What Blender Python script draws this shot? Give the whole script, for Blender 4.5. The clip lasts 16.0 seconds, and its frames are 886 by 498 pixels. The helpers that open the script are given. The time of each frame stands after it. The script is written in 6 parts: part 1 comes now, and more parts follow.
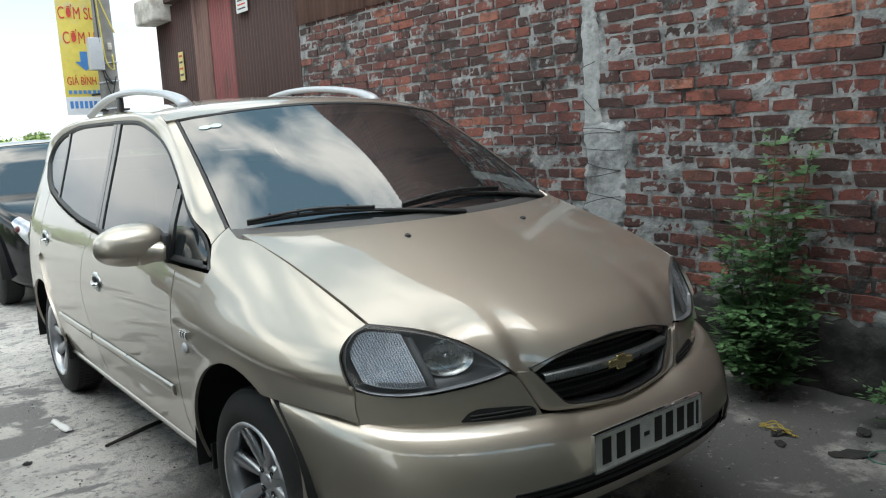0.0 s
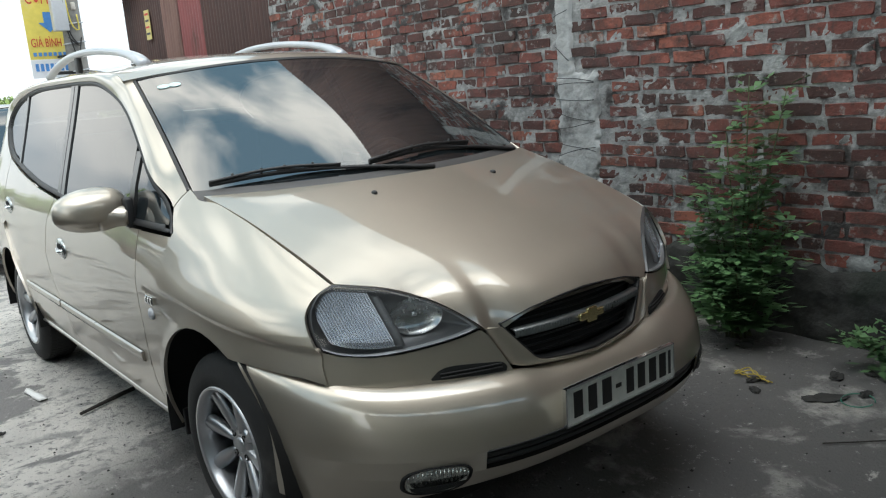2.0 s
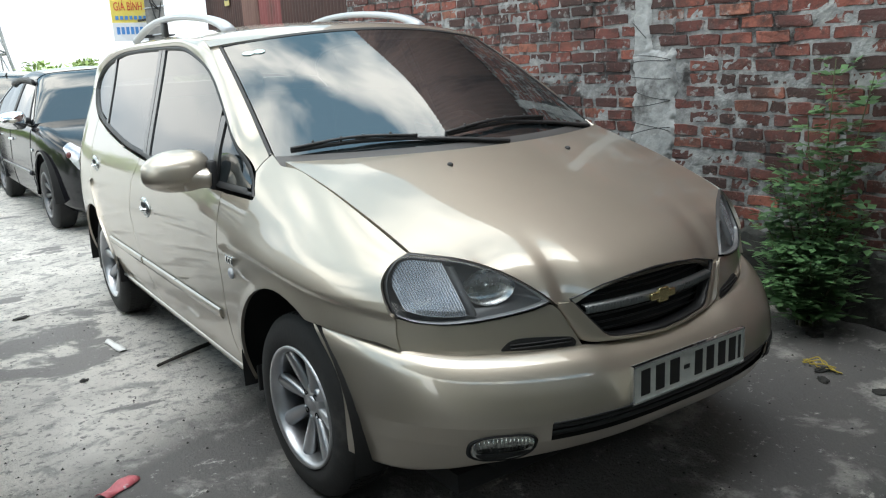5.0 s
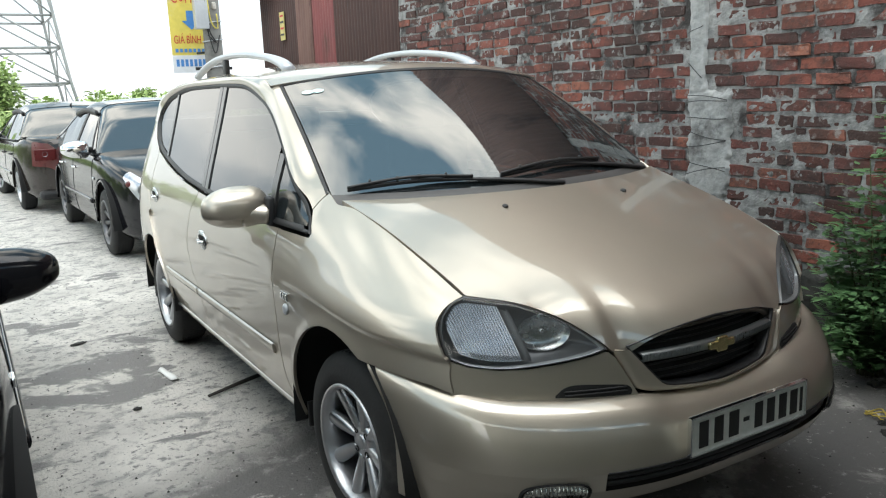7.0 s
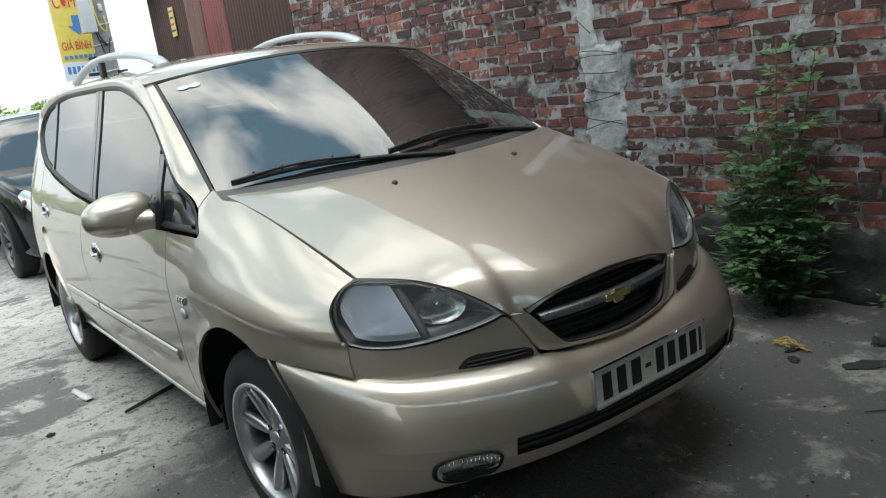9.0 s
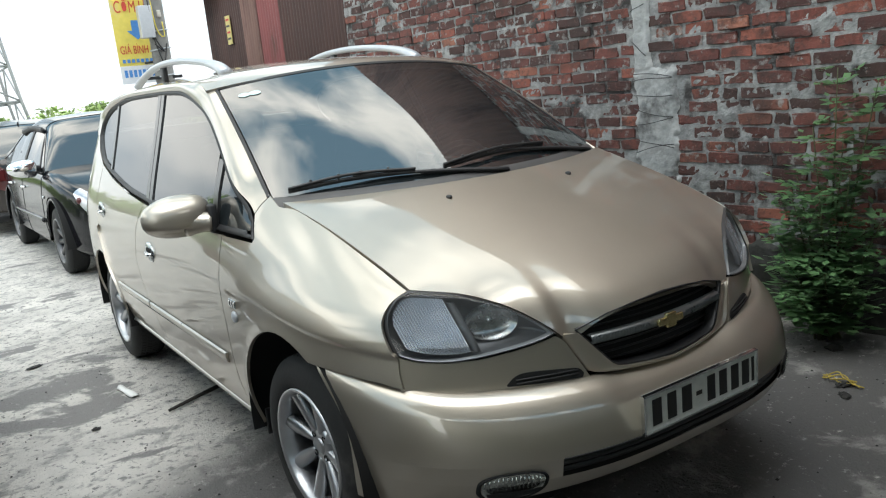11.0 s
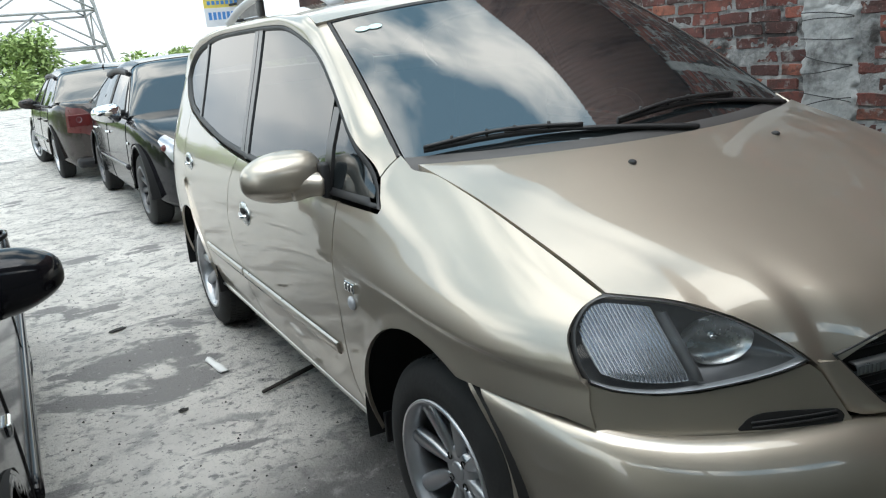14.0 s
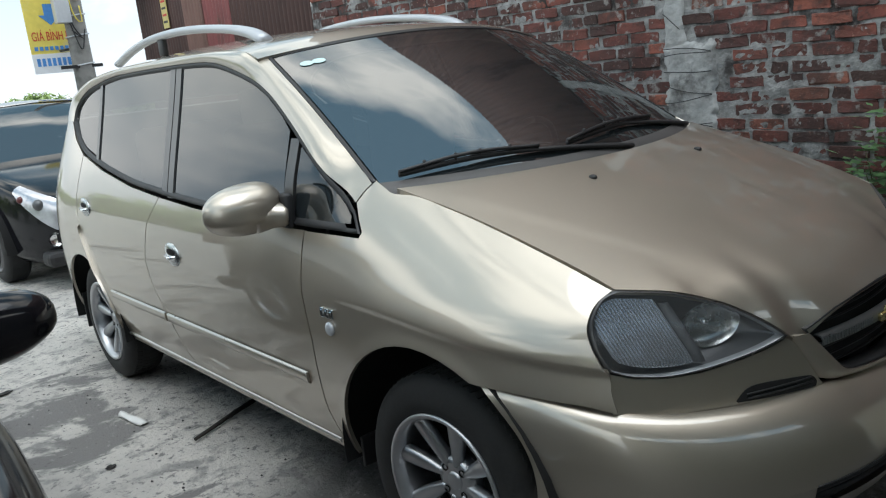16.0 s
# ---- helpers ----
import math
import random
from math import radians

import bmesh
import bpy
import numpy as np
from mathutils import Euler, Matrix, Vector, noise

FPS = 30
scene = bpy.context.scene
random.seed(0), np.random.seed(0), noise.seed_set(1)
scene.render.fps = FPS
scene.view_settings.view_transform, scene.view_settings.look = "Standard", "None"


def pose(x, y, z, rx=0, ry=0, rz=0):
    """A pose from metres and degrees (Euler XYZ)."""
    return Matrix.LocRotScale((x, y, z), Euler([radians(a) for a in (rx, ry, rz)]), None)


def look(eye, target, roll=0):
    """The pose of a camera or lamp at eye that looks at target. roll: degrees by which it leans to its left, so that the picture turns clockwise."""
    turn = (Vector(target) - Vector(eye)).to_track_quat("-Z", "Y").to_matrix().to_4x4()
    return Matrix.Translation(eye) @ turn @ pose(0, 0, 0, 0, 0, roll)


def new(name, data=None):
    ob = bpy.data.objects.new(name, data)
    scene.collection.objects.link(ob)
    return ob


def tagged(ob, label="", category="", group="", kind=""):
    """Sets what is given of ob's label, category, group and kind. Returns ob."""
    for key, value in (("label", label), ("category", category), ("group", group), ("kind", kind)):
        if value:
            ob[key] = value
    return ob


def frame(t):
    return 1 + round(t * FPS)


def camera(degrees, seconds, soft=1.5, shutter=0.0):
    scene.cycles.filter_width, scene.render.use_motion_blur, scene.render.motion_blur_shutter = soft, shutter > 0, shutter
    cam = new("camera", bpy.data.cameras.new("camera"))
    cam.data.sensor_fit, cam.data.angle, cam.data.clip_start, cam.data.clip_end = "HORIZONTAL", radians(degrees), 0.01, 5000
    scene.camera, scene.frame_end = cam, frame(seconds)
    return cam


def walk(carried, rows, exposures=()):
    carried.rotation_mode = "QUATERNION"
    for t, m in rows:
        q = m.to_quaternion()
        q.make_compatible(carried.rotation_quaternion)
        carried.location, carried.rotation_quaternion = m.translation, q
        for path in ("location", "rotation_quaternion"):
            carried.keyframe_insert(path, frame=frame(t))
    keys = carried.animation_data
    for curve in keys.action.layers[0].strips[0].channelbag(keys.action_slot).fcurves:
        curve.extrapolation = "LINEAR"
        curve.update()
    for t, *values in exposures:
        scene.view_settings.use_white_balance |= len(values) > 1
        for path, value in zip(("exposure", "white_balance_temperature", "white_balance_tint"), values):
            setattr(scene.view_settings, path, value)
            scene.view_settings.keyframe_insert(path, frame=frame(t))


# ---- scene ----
cam = camera(58.3, 16.0, soft=1.2)
PATH = [
    (0, (2.329, -1.803, 1.426), (0.761, -0.6, 1.118), -2.9),
    (0.5, (2.346, -1.801, 1.427), (0.786, -0.587, 1.123), -2.1),
    (1, (2.347, -1.777, 1.419), (0.797, -0.555, 1.095), -0.6),
    (1.5, (2.343, -1.746, 1.419), (0.818, -0.512, 1.032), -2.8),
    (2, (2.322, -1.739, 1.416), (0.793, -0.52, 0.997), -4.3),
    (2.5, (2.291, -1.721, 1.406), (0.784, -0.488, 0.95), -3.2),
    (3, (2.295, -1.753, 1.423), (0.769, -0.543, 0.969), -3.1),
    (3.5, (2.308, -1.788, 1.423), (0.73, -0.64, 0.985), -2.7),
    (4, (2.315, -1.816, 1.422), (0.693, -0.732, 0.981), -2.4),
    (4.2, (2.316, -1.819, 1.422), (0.687, -0.748, 0.973), -2.6),
    (6.3, (2.342, -1.752, 1.43), (0.772, -0.62, 0.923), -2.7),
    (6.5, (2.332, -1.788, 1.441), (0.71, -0.715, 0.973), -3.1),
    (7, (2.303, -1.818, 1.458), (0.621, -0.811, 1.063), -2.2),
    (7.5, (2.32, -1.793, 1.46), (0.638, -0.772, 1.103), -1.7),
    (8, (2.321, -1.741, 1.455), (0.698, -0.628, 1.096), -2.7),
    (8.5, (2.337, -1.696, 1.448), (0.736, -0.579, 1.013), -6.7),
    (8.7, (2.346, -1.689, 1.439), (0.765, -0.556, 0.976), -8.0),
    (10.8, (2.32, -1.744, 1.456), (0.697, -0.661, 1.016), -6.1),
    (11, (2.322, -1.735, 1.446), (0.682, -0.669, 1.031), -5.8),
    (11.5, (2.347, -1.668, 1.435), (0.679, -0.649, 1.015), -5.4),
    (12, (2.366, -1.595, 1.426), (0.682, -0.614, 0.977), -4.0),
    (12.5, (2.231, -1.588, 1.403), (0.544, -0.677, 0.835), -5.8),
    (13, (2.046, -1.655, 1.433), (0.428, -0.605, 0.902), -7.3),
    (13.5, (1.922, -1.714, 1.407), (0.33, -0.628, 0.873), -4.8),
    (14, (1.695, -1.65, 1.421), (-0.019, -0.759, 0.903), -5.4),
    (14.5, (1.554, -1.573, 1.445), (-0.156, -0.616, 1.044), -5.7),
    (15, (1.513, -1.644, 1.434), (-0.118, -0.552, 1.047), -4.5),
    (15.5, (1.514, -1.907, 1.407), (-0.004, -0.671, 0.998), -6.5),
    (16, (1.56, -2.031, 1.419), (0.063, -0.785, 0.965), -6.1),
]
walk(cam, [(t, look(eye, target, roll)) for t, eye, target, roll in PATH], [(0.0, 0.41, 6080), (1.0, 0.46, 6080), (2.5, 0.41, 6080), (3.5, 0.61, 6080), (4.0, 0.66, 6080), (6.5, 0.72, 6130), (7.0, 0.6, 6180), (8.0, 0.36, 6130), (8.7, 0.41, 6080), (11.0, 0.56, 6130), (12.5, 0.56, 6130), (14.0, 0.46, 5980), (15.0, -0.09, 5830), (16.0, 0.16, 5930)])

import functools

# ---------- world, sun, exposure ----------
world = bpy.data.worlds.new("sky")
scene.world = world
world.use_nodes = True
SUN_EL, SUN_AZ = 72.0, 100.0         # high hazy sun behind thin cloud


def build_sky():
    nt = world.node_tree
    nt.nodes.clear()
    out = nt.nodes.new("ShaderNodeOutputWorld")
    bg = nt.nodes.new("ShaderNodeBackground")
    sky = nt.nodes.new("ShaderNodeTexSky")
    sky.sky_type = "NISHITA"
    sky.sun_disc = False
    sky.sun_elevation = radians(SUN_EL)
    sky.sun_rotation = radians(SUN_AZ)
    sky.dust_density = 1.0
    sky.air_density = 1.0
    tc = nt.nodes.new("ShaderNodeTexCoord")
    mp = nt.nodes.new("ShaderNodeMapping")
    mp.inputs["Scale"].default_value = (1.0, 1.6, 2.6)
    mp.inputs["Rotation"].default_value = (0.0, 0.0, 0.5)
    nz = nt.nodes.new("ShaderNodeTexNoise")
    nz.inputs["Scale"].default_value = 1.5
    nz.inputs["Detail"].default_value = 7.0
    nz.inputs["Roughness"].default_value = 0.52
    nz.inputs["Distortion"].default_value = 0.35
    cr = nt.nodes.new("ShaderNodeValToRGB")
    cr.color_ramp.elements[0].position = 0.45
    cr.color_ramp.elements[1].position = 0.60
    cr.color_ramp.elements[0].color = (0.05, 0.05, 0.05, 1)
    mix = nt.nodes.new("ShaderNodeMix")
    mix.data_type = "RGBA"
    mix.inputs[7].default_value = (14.6, 14.0, 12.2, 1)
    nt.links.new(tc.outputs["Generated"], mp.inputs["Vector"])
    nt.links.new(mp.outputs["Vector"], nz.inputs["Vector"])
    nt.links.new(nz.outputs["Fac"], cr.inputs["Fac"])
    nt.links.new(cr.outputs["Color"], mix.inputs[0])
    haze = nt.nodes.new("ShaderNodeMix")
    haze.data_type = "RGBA"
    haze.inputs[0].default_value = 0.7
    haze.inputs[7].default_value = (1.3, 3.0, 3.7, 1)
    nt.links.new(sky.outputs["Color"], haze.inputs[6])
    nt.links.new(haze.outputs[2], mix.inputs[6])
    # bright haze along the horizon
    sep = nt.nodes.new("ShaderNodeSeparateXYZ")
    low = nt.nodes.new("ShaderNodeMapRange")
    low.inputs[1].default_value, low.inputs[2].default_value = 0.02, 0.32
    low.inputs[3].default_value, low.inputs[4].default_value = 0.85, 0.0
    rim = nt.nodes.new("ShaderNodeMix")
    rim.data_type = "RGBA"
    rim.inputs[7].default_value = (7.2, 7.2, 7.0, 1)
    nt.links.new(tc.outputs["Generated"], sep.inputs[0])
    nt.links.new(sep.outputs["Z"], low.inputs[0])
    nt.links.new(low.outputs[0], rim.inputs[0])
    nt.links.new(mix.outputs[2], rim.inputs[6])
    nt.links.new(rim.outputs[2], bg.inputs["Color"])
    nt.links.new(bg.outputs["Background"], out.inputs["Surface"])
    bg.inputs["Strength"].default_value = 0.15


build_sky()
sun = new("sun", bpy.data.lights.new("sun", "SUN"))
sun.data.energy = 1.2
sun.data.angle = radians(50)
sun.data.color = (1.0, 0.985, 0.96)
sun.matrix_basis = look((0, 0, 20), (-math.sin(radians(SUN_AZ)) * 20, -math.cos(radians(SUN_AZ)) * 20, 20 - 20 * math.tan(radians(SUN_EL))))

# ---------- materials ----------


def material(name, color, rough=0.5, metal=0.0, coat=0.0, var=0.15, scale=8.0, bump=0.0, bscale=60.0, rvar=0.1, stain=None, stain_scale=1.5, stain_lo=0.5, stain_hi=0.65, ior=1.5, jitter=0.0, coord="Object", squash=(1, 1, 1)):
    """A surface with grain at one scale, stains at another, and fine relief."""
    m = bpy.data.materials.new(name)
    m.use_nodes = True
    nt = m.node_tree
    b = nt.nodes["Principled BSDF"]
    b.inputs["Metallic"].default_value = metal
    b.inputs["IOR"].default_value = ior
    b.inputs["Coat Weight"].default_value = coat
    b.inputs["Coat Roughness"].default_value = 0.03
    tc = nt.nodes.new("ShaderNodeTexCoord")
    mp = nt.nodes.new("ShaderNodeMapping")
    mp.inputs["Scale"].default_value = squash
    nt.links.new(tc.outputs[coord], mp.inputs["Vector"])
    n1 = nt.nodes.new("ShaderNodeTexNoise")
    n1.inputs["Scale"].default_value = scale
    n1.inputs["Detail"].default_value = 6
    n1.inputs["Roughness"].default_value = 0.6
    nt.links.new(mp.outputs["Vector"], n1.inputs["Vector"])
    ramp = nt.nodes.new("ShaderNodeMapRange")
    ramp.inputs[1].default_value, ramp.inputs[2].default_value = 0.3, 0.7
    ramp.inputs[3].default_value, ramp.inputs[4].default_value = 1 - var, 1 + var
    nt.links.new(n1.outputs["Fac"], ramp.inputs[0])
    mul = nt.nodes.new("ShaderNodeVectorMath")
    mul.operation = "SCALE"
    mul.inputs[0].default_value = color[:3]
    nt.links.new(ramp.outputs[0], mul.inputs["Scale"])
    col = mul.outputs[0]
    if jitter:
        oi = nt.nodes.new("ShaderNodeObjectInfo")
        mr = nt.nodes.new("ShaderNodeMapRange")
        mr.inputs[3].default_value, mr.inputs[4].default_value = 1 - jitter, 1 + jitter
        nt.links.new(oi.outputs["Random"], mr.inputs[0])
        m2 = nt.nodes.new("ShaderNodeVectorMath")
        m2.operation = "SCALE"
        nt.links.new(col, m2.inputs[0])
        nt.links.new(mr.outputs[0], m2.inputs["Scale"])
        col = m2.outputs[0]
    if stain:
        n2 = nt.nodes.new("ShaderNodeTexNoise")
        n2.inputs["Scale"].default_value = stain_scale
        n2.inputs["Detail"].default_value = 8
        n2.inputs["Roughness"].default_value = 0.65
        nt.links.new(mp.outputs["Vector"], n2.inputs["Vector"])
        sr = nt.nodes.new("ShaderNodeMapRange")
        sr.inputs[1].default_value, sr.inputs[2].default_value = stain_lo, stain_hi
        sr.interpolation_type = "SMOOTHSTEP"
        nt.links.new(n2.outputs["Fac"], sr.inputs[0])
        mx = nt.nodes.new("ShaderNodeMix")
        mx.data_type = "RGBA"
        mx.inputs[7].default_value = (*stain, 1)
        nt.links.new(sr.outputs[0], mx.inputs[0])
        nt.links.new(col, mx.inputs[6])
        col = mx.outputs[2]
    nt.links.new(col, b.inputs["Base Color"])
    rr = nt.nodes.new("ShaderNodeMapRange")
    rr.inputs[3].default_value, rr.inputs[4].default_value = max(0.02, rough - rvar), min(1, rough + rvar)
    nt.links.new(n1.outputs["Fac"], rr.inputs[0])
    nt.links.new(rr.outputs[0], b.inputs["Roughness"])
    if bump:
        n3 = nt.nodes.new("ShaderNodeTexNoise")
        n3.inputs["Scale"].default_value = bscale
        n3.inputs["Detail"].default_value = 5
        nt.links.new(mp.outputs["Vector"], n3.inputs["Vector"])
        bp = nt.nodes.new("ShaderNodeBump")
        bp.inputs["Strength"].default_value = bump
        bp.inputs["Distance"].default_value = 0.01
        nt.links.new(n3.outputs["Fac"], bp.inputs["Height"])
        nt.links.new(bp.outputs["Normal"], b.inputs["Normal"])
    return m


def glass_material(name, tint, clear, ior=1.5, passes=(0.75, 0.8, 0.8)):
    """Film-tinted glass: some of the view passes, the rest is dark, and the surface mirrors."""
    m = bpy.data.materials.new(name)
    m.use_nodes = True
    nt = m.node_tree
    b = nt.nodes["Principled BSDF"]
    b.inputs["Base Color"].default_value = (*tint, 1)
    b.inputs["Roughness"].default_value = 0.02
    b.inputs["IOR"].default_value = ior
    tr = nt.nodes.new("ShaderNodeBsdfTransparent")
    tr.inputs["Color"].default_value = (*passes, 1)
    mx = nt.nodes.new("ShaderNodeMixShader")
    mx.inputs[0].default_value = clear
    nt.links.new(b.outputs[0], mx.inputs[1])
    nt.links.new(tr.outputs[0], mx.inputs[2])
    nt.links.new(mx.outputs[0], nt.nodes["Material Output"].inputs["Surface"])
    return m


PAINT = material("champagne_paint", (0.49, 0.44, 0.365), 0.44, 0.86, 1.0, 0.03, 3.0, 0.0, rvar=0.02)
PAINT.node_tree.nodes["Principled BSDF"].inputs["Coat IOR"].default_value = 1.9
BLACK_PAINT = material("black_paint", (0.008, 0.008, 0.010), 0.1, 0.0, 0.0, 0.1, 3.0, rvar=0.03, ior=1.4)
BROWN_PAINT = material("brown_paint", (0.03, 0.024, 0.021), 0.16, 0.3, 0.3, 0.1, 3.0)
RUBBER = material("tyre_rubber", (0.018, 0.018, 0.018), 0.8, var=0.3, scale=20, bump=0.15, stain=(0.07, 0.065, 0.06), stain_scale=5, stain_lo=0.55, stain_hi=0.8)
SEAL = material("black_seal", (0.015, 0.015, 0.016), 0.5, var=0.2)
PLASTIC = material("black_plastic", (0.02, 0.02, 0.021), 0.45, var=0.2, bump=0.05, bscale=300)
# near-black for black parts, and for shade behind the body joints
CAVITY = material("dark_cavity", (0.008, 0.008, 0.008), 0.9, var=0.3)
ALLOY = material("wheel_alloy", (0.5, 0.51, 0.53), 0.34, 0.85, 0.4, 0.06, 12, stain=(0.3, 0.29, 0.27), stain_scale=9, stain_lo=0.6, stain_hi=0.85)
CHROME = material("chrome", (0.85, 0.86, 0.87), 0.08, 1.0, var=0.03, rvar=0.03)
RAIL_GREY = material("rail_silver", (0.48, 0.5, 0.53), 0.35, 0.3, 0.3, 0.05, 20)
GOLD = material("gold_enamel", (0.6, 0.5, 0.25), 0.25, 0.9, var=0.05)
WINDSCREEN = glass_material("windscreen_glass", (0.012, 0.016, 0.018), 0.15, 3.0)
SIDE_GLASS = glass_material("tinted_glass", (0.02, 0.024, 0.026), 0.1, 1.85)
LENS = glass_material("lamp_lens", (0.22, 0.225, 0.23), 0.86, 2.2, (0.96, 0.97, 0.98))
FOG_LENS = glass_material("fog_lens", (0.3, 0.31, 0.31), 0.93, 1.5, (0.96, 0.97, 0.96))
FOG_REF = material("fog_reflector", (0.6, 0.61, 0.58), 0.16, 1.0, var=0.5, scale=45, rvar=0.08)
REFLECTOR = material("lamp_reflector", (0.5, 0.52, 0.52), 0.26, 0.9, var=0.25, scale=30)
TRIM_SILVER = material("trim_silver", (0.5, 0.49, 0.46), 0.3, 0.8, 0.0, 0.05, 20)
BAR_GREY = material("grille_bar_silver", (0.24, 0.26, 0.265), 0.3, 0.85, 0.2, 0.06, 20)
LAMP_DARK = material("lamp_housing", (0.13, 0.134, 0.138), 0.4, 0.5, var=0.2)
TRIM_GREY = material("pillar_trim", (0.05, 0.05, 0.05), 0.35, coat=0.3, var=0.1)
COWL_GREY = material("cowl_plastic", (0.075, 0.072, 0.07), 0.5, var=0.2, bump=0.05, bscale=200)
MORTAR = material("old_mortar", (0.31, 0.31, 0.305), 0.95, var=0.4, scale=16, bump=0.9, bscale=60, stain=(0.055, 0.05, 0.048), stain_scale=4.5, stain_lo=0.47, stain_hi=0.63)
PLASTER = material("grey_render", (0.42, 0.425, 0.42), 0.9, var=0.3, scale=9, bump=0.6, bscale=45, stain=(0.10, 0.097, 0.094), stain_scale=4, stain_lo=0.5, stain_hi=0.7)
PLINTH = material("mouldy_plinth", (0.055, 0.054, 0.05), 0.95, var=0.5, scale=11, bump=0.7, bscale=50, stain=(0.03, 0.035, 0.028), stain_scale=3)
SHEET_RED = material("red_sheet_metal", (0.2, 0.055, 0.052), 0.55, 0.1, var=0.15, scale=6, stain=(0.09, 0.04, 0.03), stain_scale=2.5, squash=(1, 1, 0.25))
SHEET_RUST = material("rusty_sheet_metal", (0.06, 0.028, 0.022), 0.65, 0.1, var=0.25, scale=6, stain=(0.04, 0.02, 0.016), stain_scale=3, squash=(1, 1, 0.2))



def concrete_material():
    """Pale worn cement, peeled to a darker smooth layer in patches, pitted and dusty."""
    m = bpy.data.materials.new("yard_concrete")
    m.use_nodes = True
    nt = m.node_tree
    b = nt.nodes["Principled BSDF"]
    tc = nt.nodes.new("ShaderNodeTexCoord")

    def noise_mask(scale, lo, hi, detail=8, rough=0.6, dist=0.0):
        n = nt.nodes.new("ShaderNodeTexNoise")
        n.inputs["Scale"].default_value = scale
        n.inputs["Detail"].default_value = detail
        n.inputs["Roughness"].default_value = rough
        n.inputs["Distortion"].default_value = dist
        nt.links.new(tc.outputs["Object"], n.inputs["Vector"])
        r = nt.nodes.new("ShaderNodeMapRange")
        r.inputs[1].default_value, r.inputs[2].default_value = lo, hi
        nt.links.new(n.outputs["Fac"], r.inputs[0])
        return r.outputs[0]

    def mixed(fac, a, c):
        x = nt.nodes.new("ShaderNodeMix")
        x.data_type = "RGBA"
        nt.links.new(fac, x.inputs[0])
        if isinstance(a, tuple):
            x.inputs[6].default_value = (*a, 1)
        else:
            nt.links.new(a, x.inputs[6])
        x.inputs[7].default_value = (*c, 1)
        return x.outputs[2]
    # stretched a little along the trowelling
    def streak(scale, lo, hi, detail=9, rough=0.65, dist=0.3, squash=(1.0, 0.85, 1.0)):
        mp = nt.nodes.new("ShaderNodeMapping")
        mp.inputs["Scale"].default_value = squash
        mp.inputs["Rotation"].default_value = (0, 0, 0.35)
        nt.links.new(tc.outputs["Object"], mp.inputs["Vector"])
        n = nt.nodes.new("ShaderNodeTexNoise")
        n.inputs["Scale"].default_value = scale
        n.inputs["Detail"].default_value = detail
        n.inputs["Roughness"].default_value = rough
        n.inputs["Distortion"].default_value = dist
        nt.links.new(mp.outputs["Vector"], n.inputs["Vector"])
        r = nt.nodes.new("ShaderNodeMapRange")
        r.interpolation_type = "SMOOTHSTEP"
        r.inputs[1].default_value, r.inputs[2].default_value = lo, hi
        nt.links.new(n.outputs["Fac"], r.inputs[0])
        return r.outputs[0]
    col = mixed(noise_mask(2.4, 0.35, 0.65), (0.55, 0.53, 0.495), (0.74, 0.71, 0.66))
    col = mixed(streak(7.0, 0.50, 0.63), col, (0.36, 0.35, 0.335))
    col = mixed(streak(26.0, 0.54, 0.65, 6), col, (0.26, 0.252, 0.243))
    # the darker trowelled slab at the yard's end, ragged edge, cast shade painted in too
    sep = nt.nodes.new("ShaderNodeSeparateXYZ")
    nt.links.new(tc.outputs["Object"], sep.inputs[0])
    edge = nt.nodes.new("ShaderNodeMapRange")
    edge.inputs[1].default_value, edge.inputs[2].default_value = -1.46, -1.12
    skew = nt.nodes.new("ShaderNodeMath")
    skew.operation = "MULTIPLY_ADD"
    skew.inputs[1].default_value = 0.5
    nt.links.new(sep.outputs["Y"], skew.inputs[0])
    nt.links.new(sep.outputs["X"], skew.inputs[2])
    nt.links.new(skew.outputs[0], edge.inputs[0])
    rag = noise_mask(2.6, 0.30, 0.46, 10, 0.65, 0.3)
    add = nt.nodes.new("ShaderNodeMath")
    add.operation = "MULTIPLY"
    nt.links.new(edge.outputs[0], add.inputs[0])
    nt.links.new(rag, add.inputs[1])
    # smooth damp-looking patches where the skin has peeled
    col = mixed(streak(1.7, 0.585, 0.62, 10, 0.6, 0.5, (1.0, 0.55, 1.0)), col, (0.25, 0.242, 0.235))
    # one tone for both the slab and the shade beside the car
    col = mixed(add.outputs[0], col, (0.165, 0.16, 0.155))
    col = mixed(streak(6.0, 0.60, 0.66, 10, 0.75), col, (0.60, 0.58, 0.54))
    col = mixed(noise_mask(26.0, 0.60, 0.68, 8, 0.75), col, (0.50, 0.49, 0.47))
    col = mixed(noise_mask(60.0, 0.63, 0.69, 4, 0.6), col, (0.16, 0.155, 0.15))
    nt.links.new(col, b.inputs["Base Color"])
    b.inputs["Roughness"].default_value = 0.85
    h = noise_mask(48.0, 0.3, 0.75, 6, 0.7)
    bp = nt.nodes.new("ShaderNodeBump")
    bp.inputs["Strength"].default_value = 0.9
    bp.inputs["Distance"].default_value = 0.014
    nt.links.new(h, bp.inputs["Height"])
    nt.links.new(bp.outputs["Normal"], b.inputs["Normal"])
    return m


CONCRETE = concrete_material()

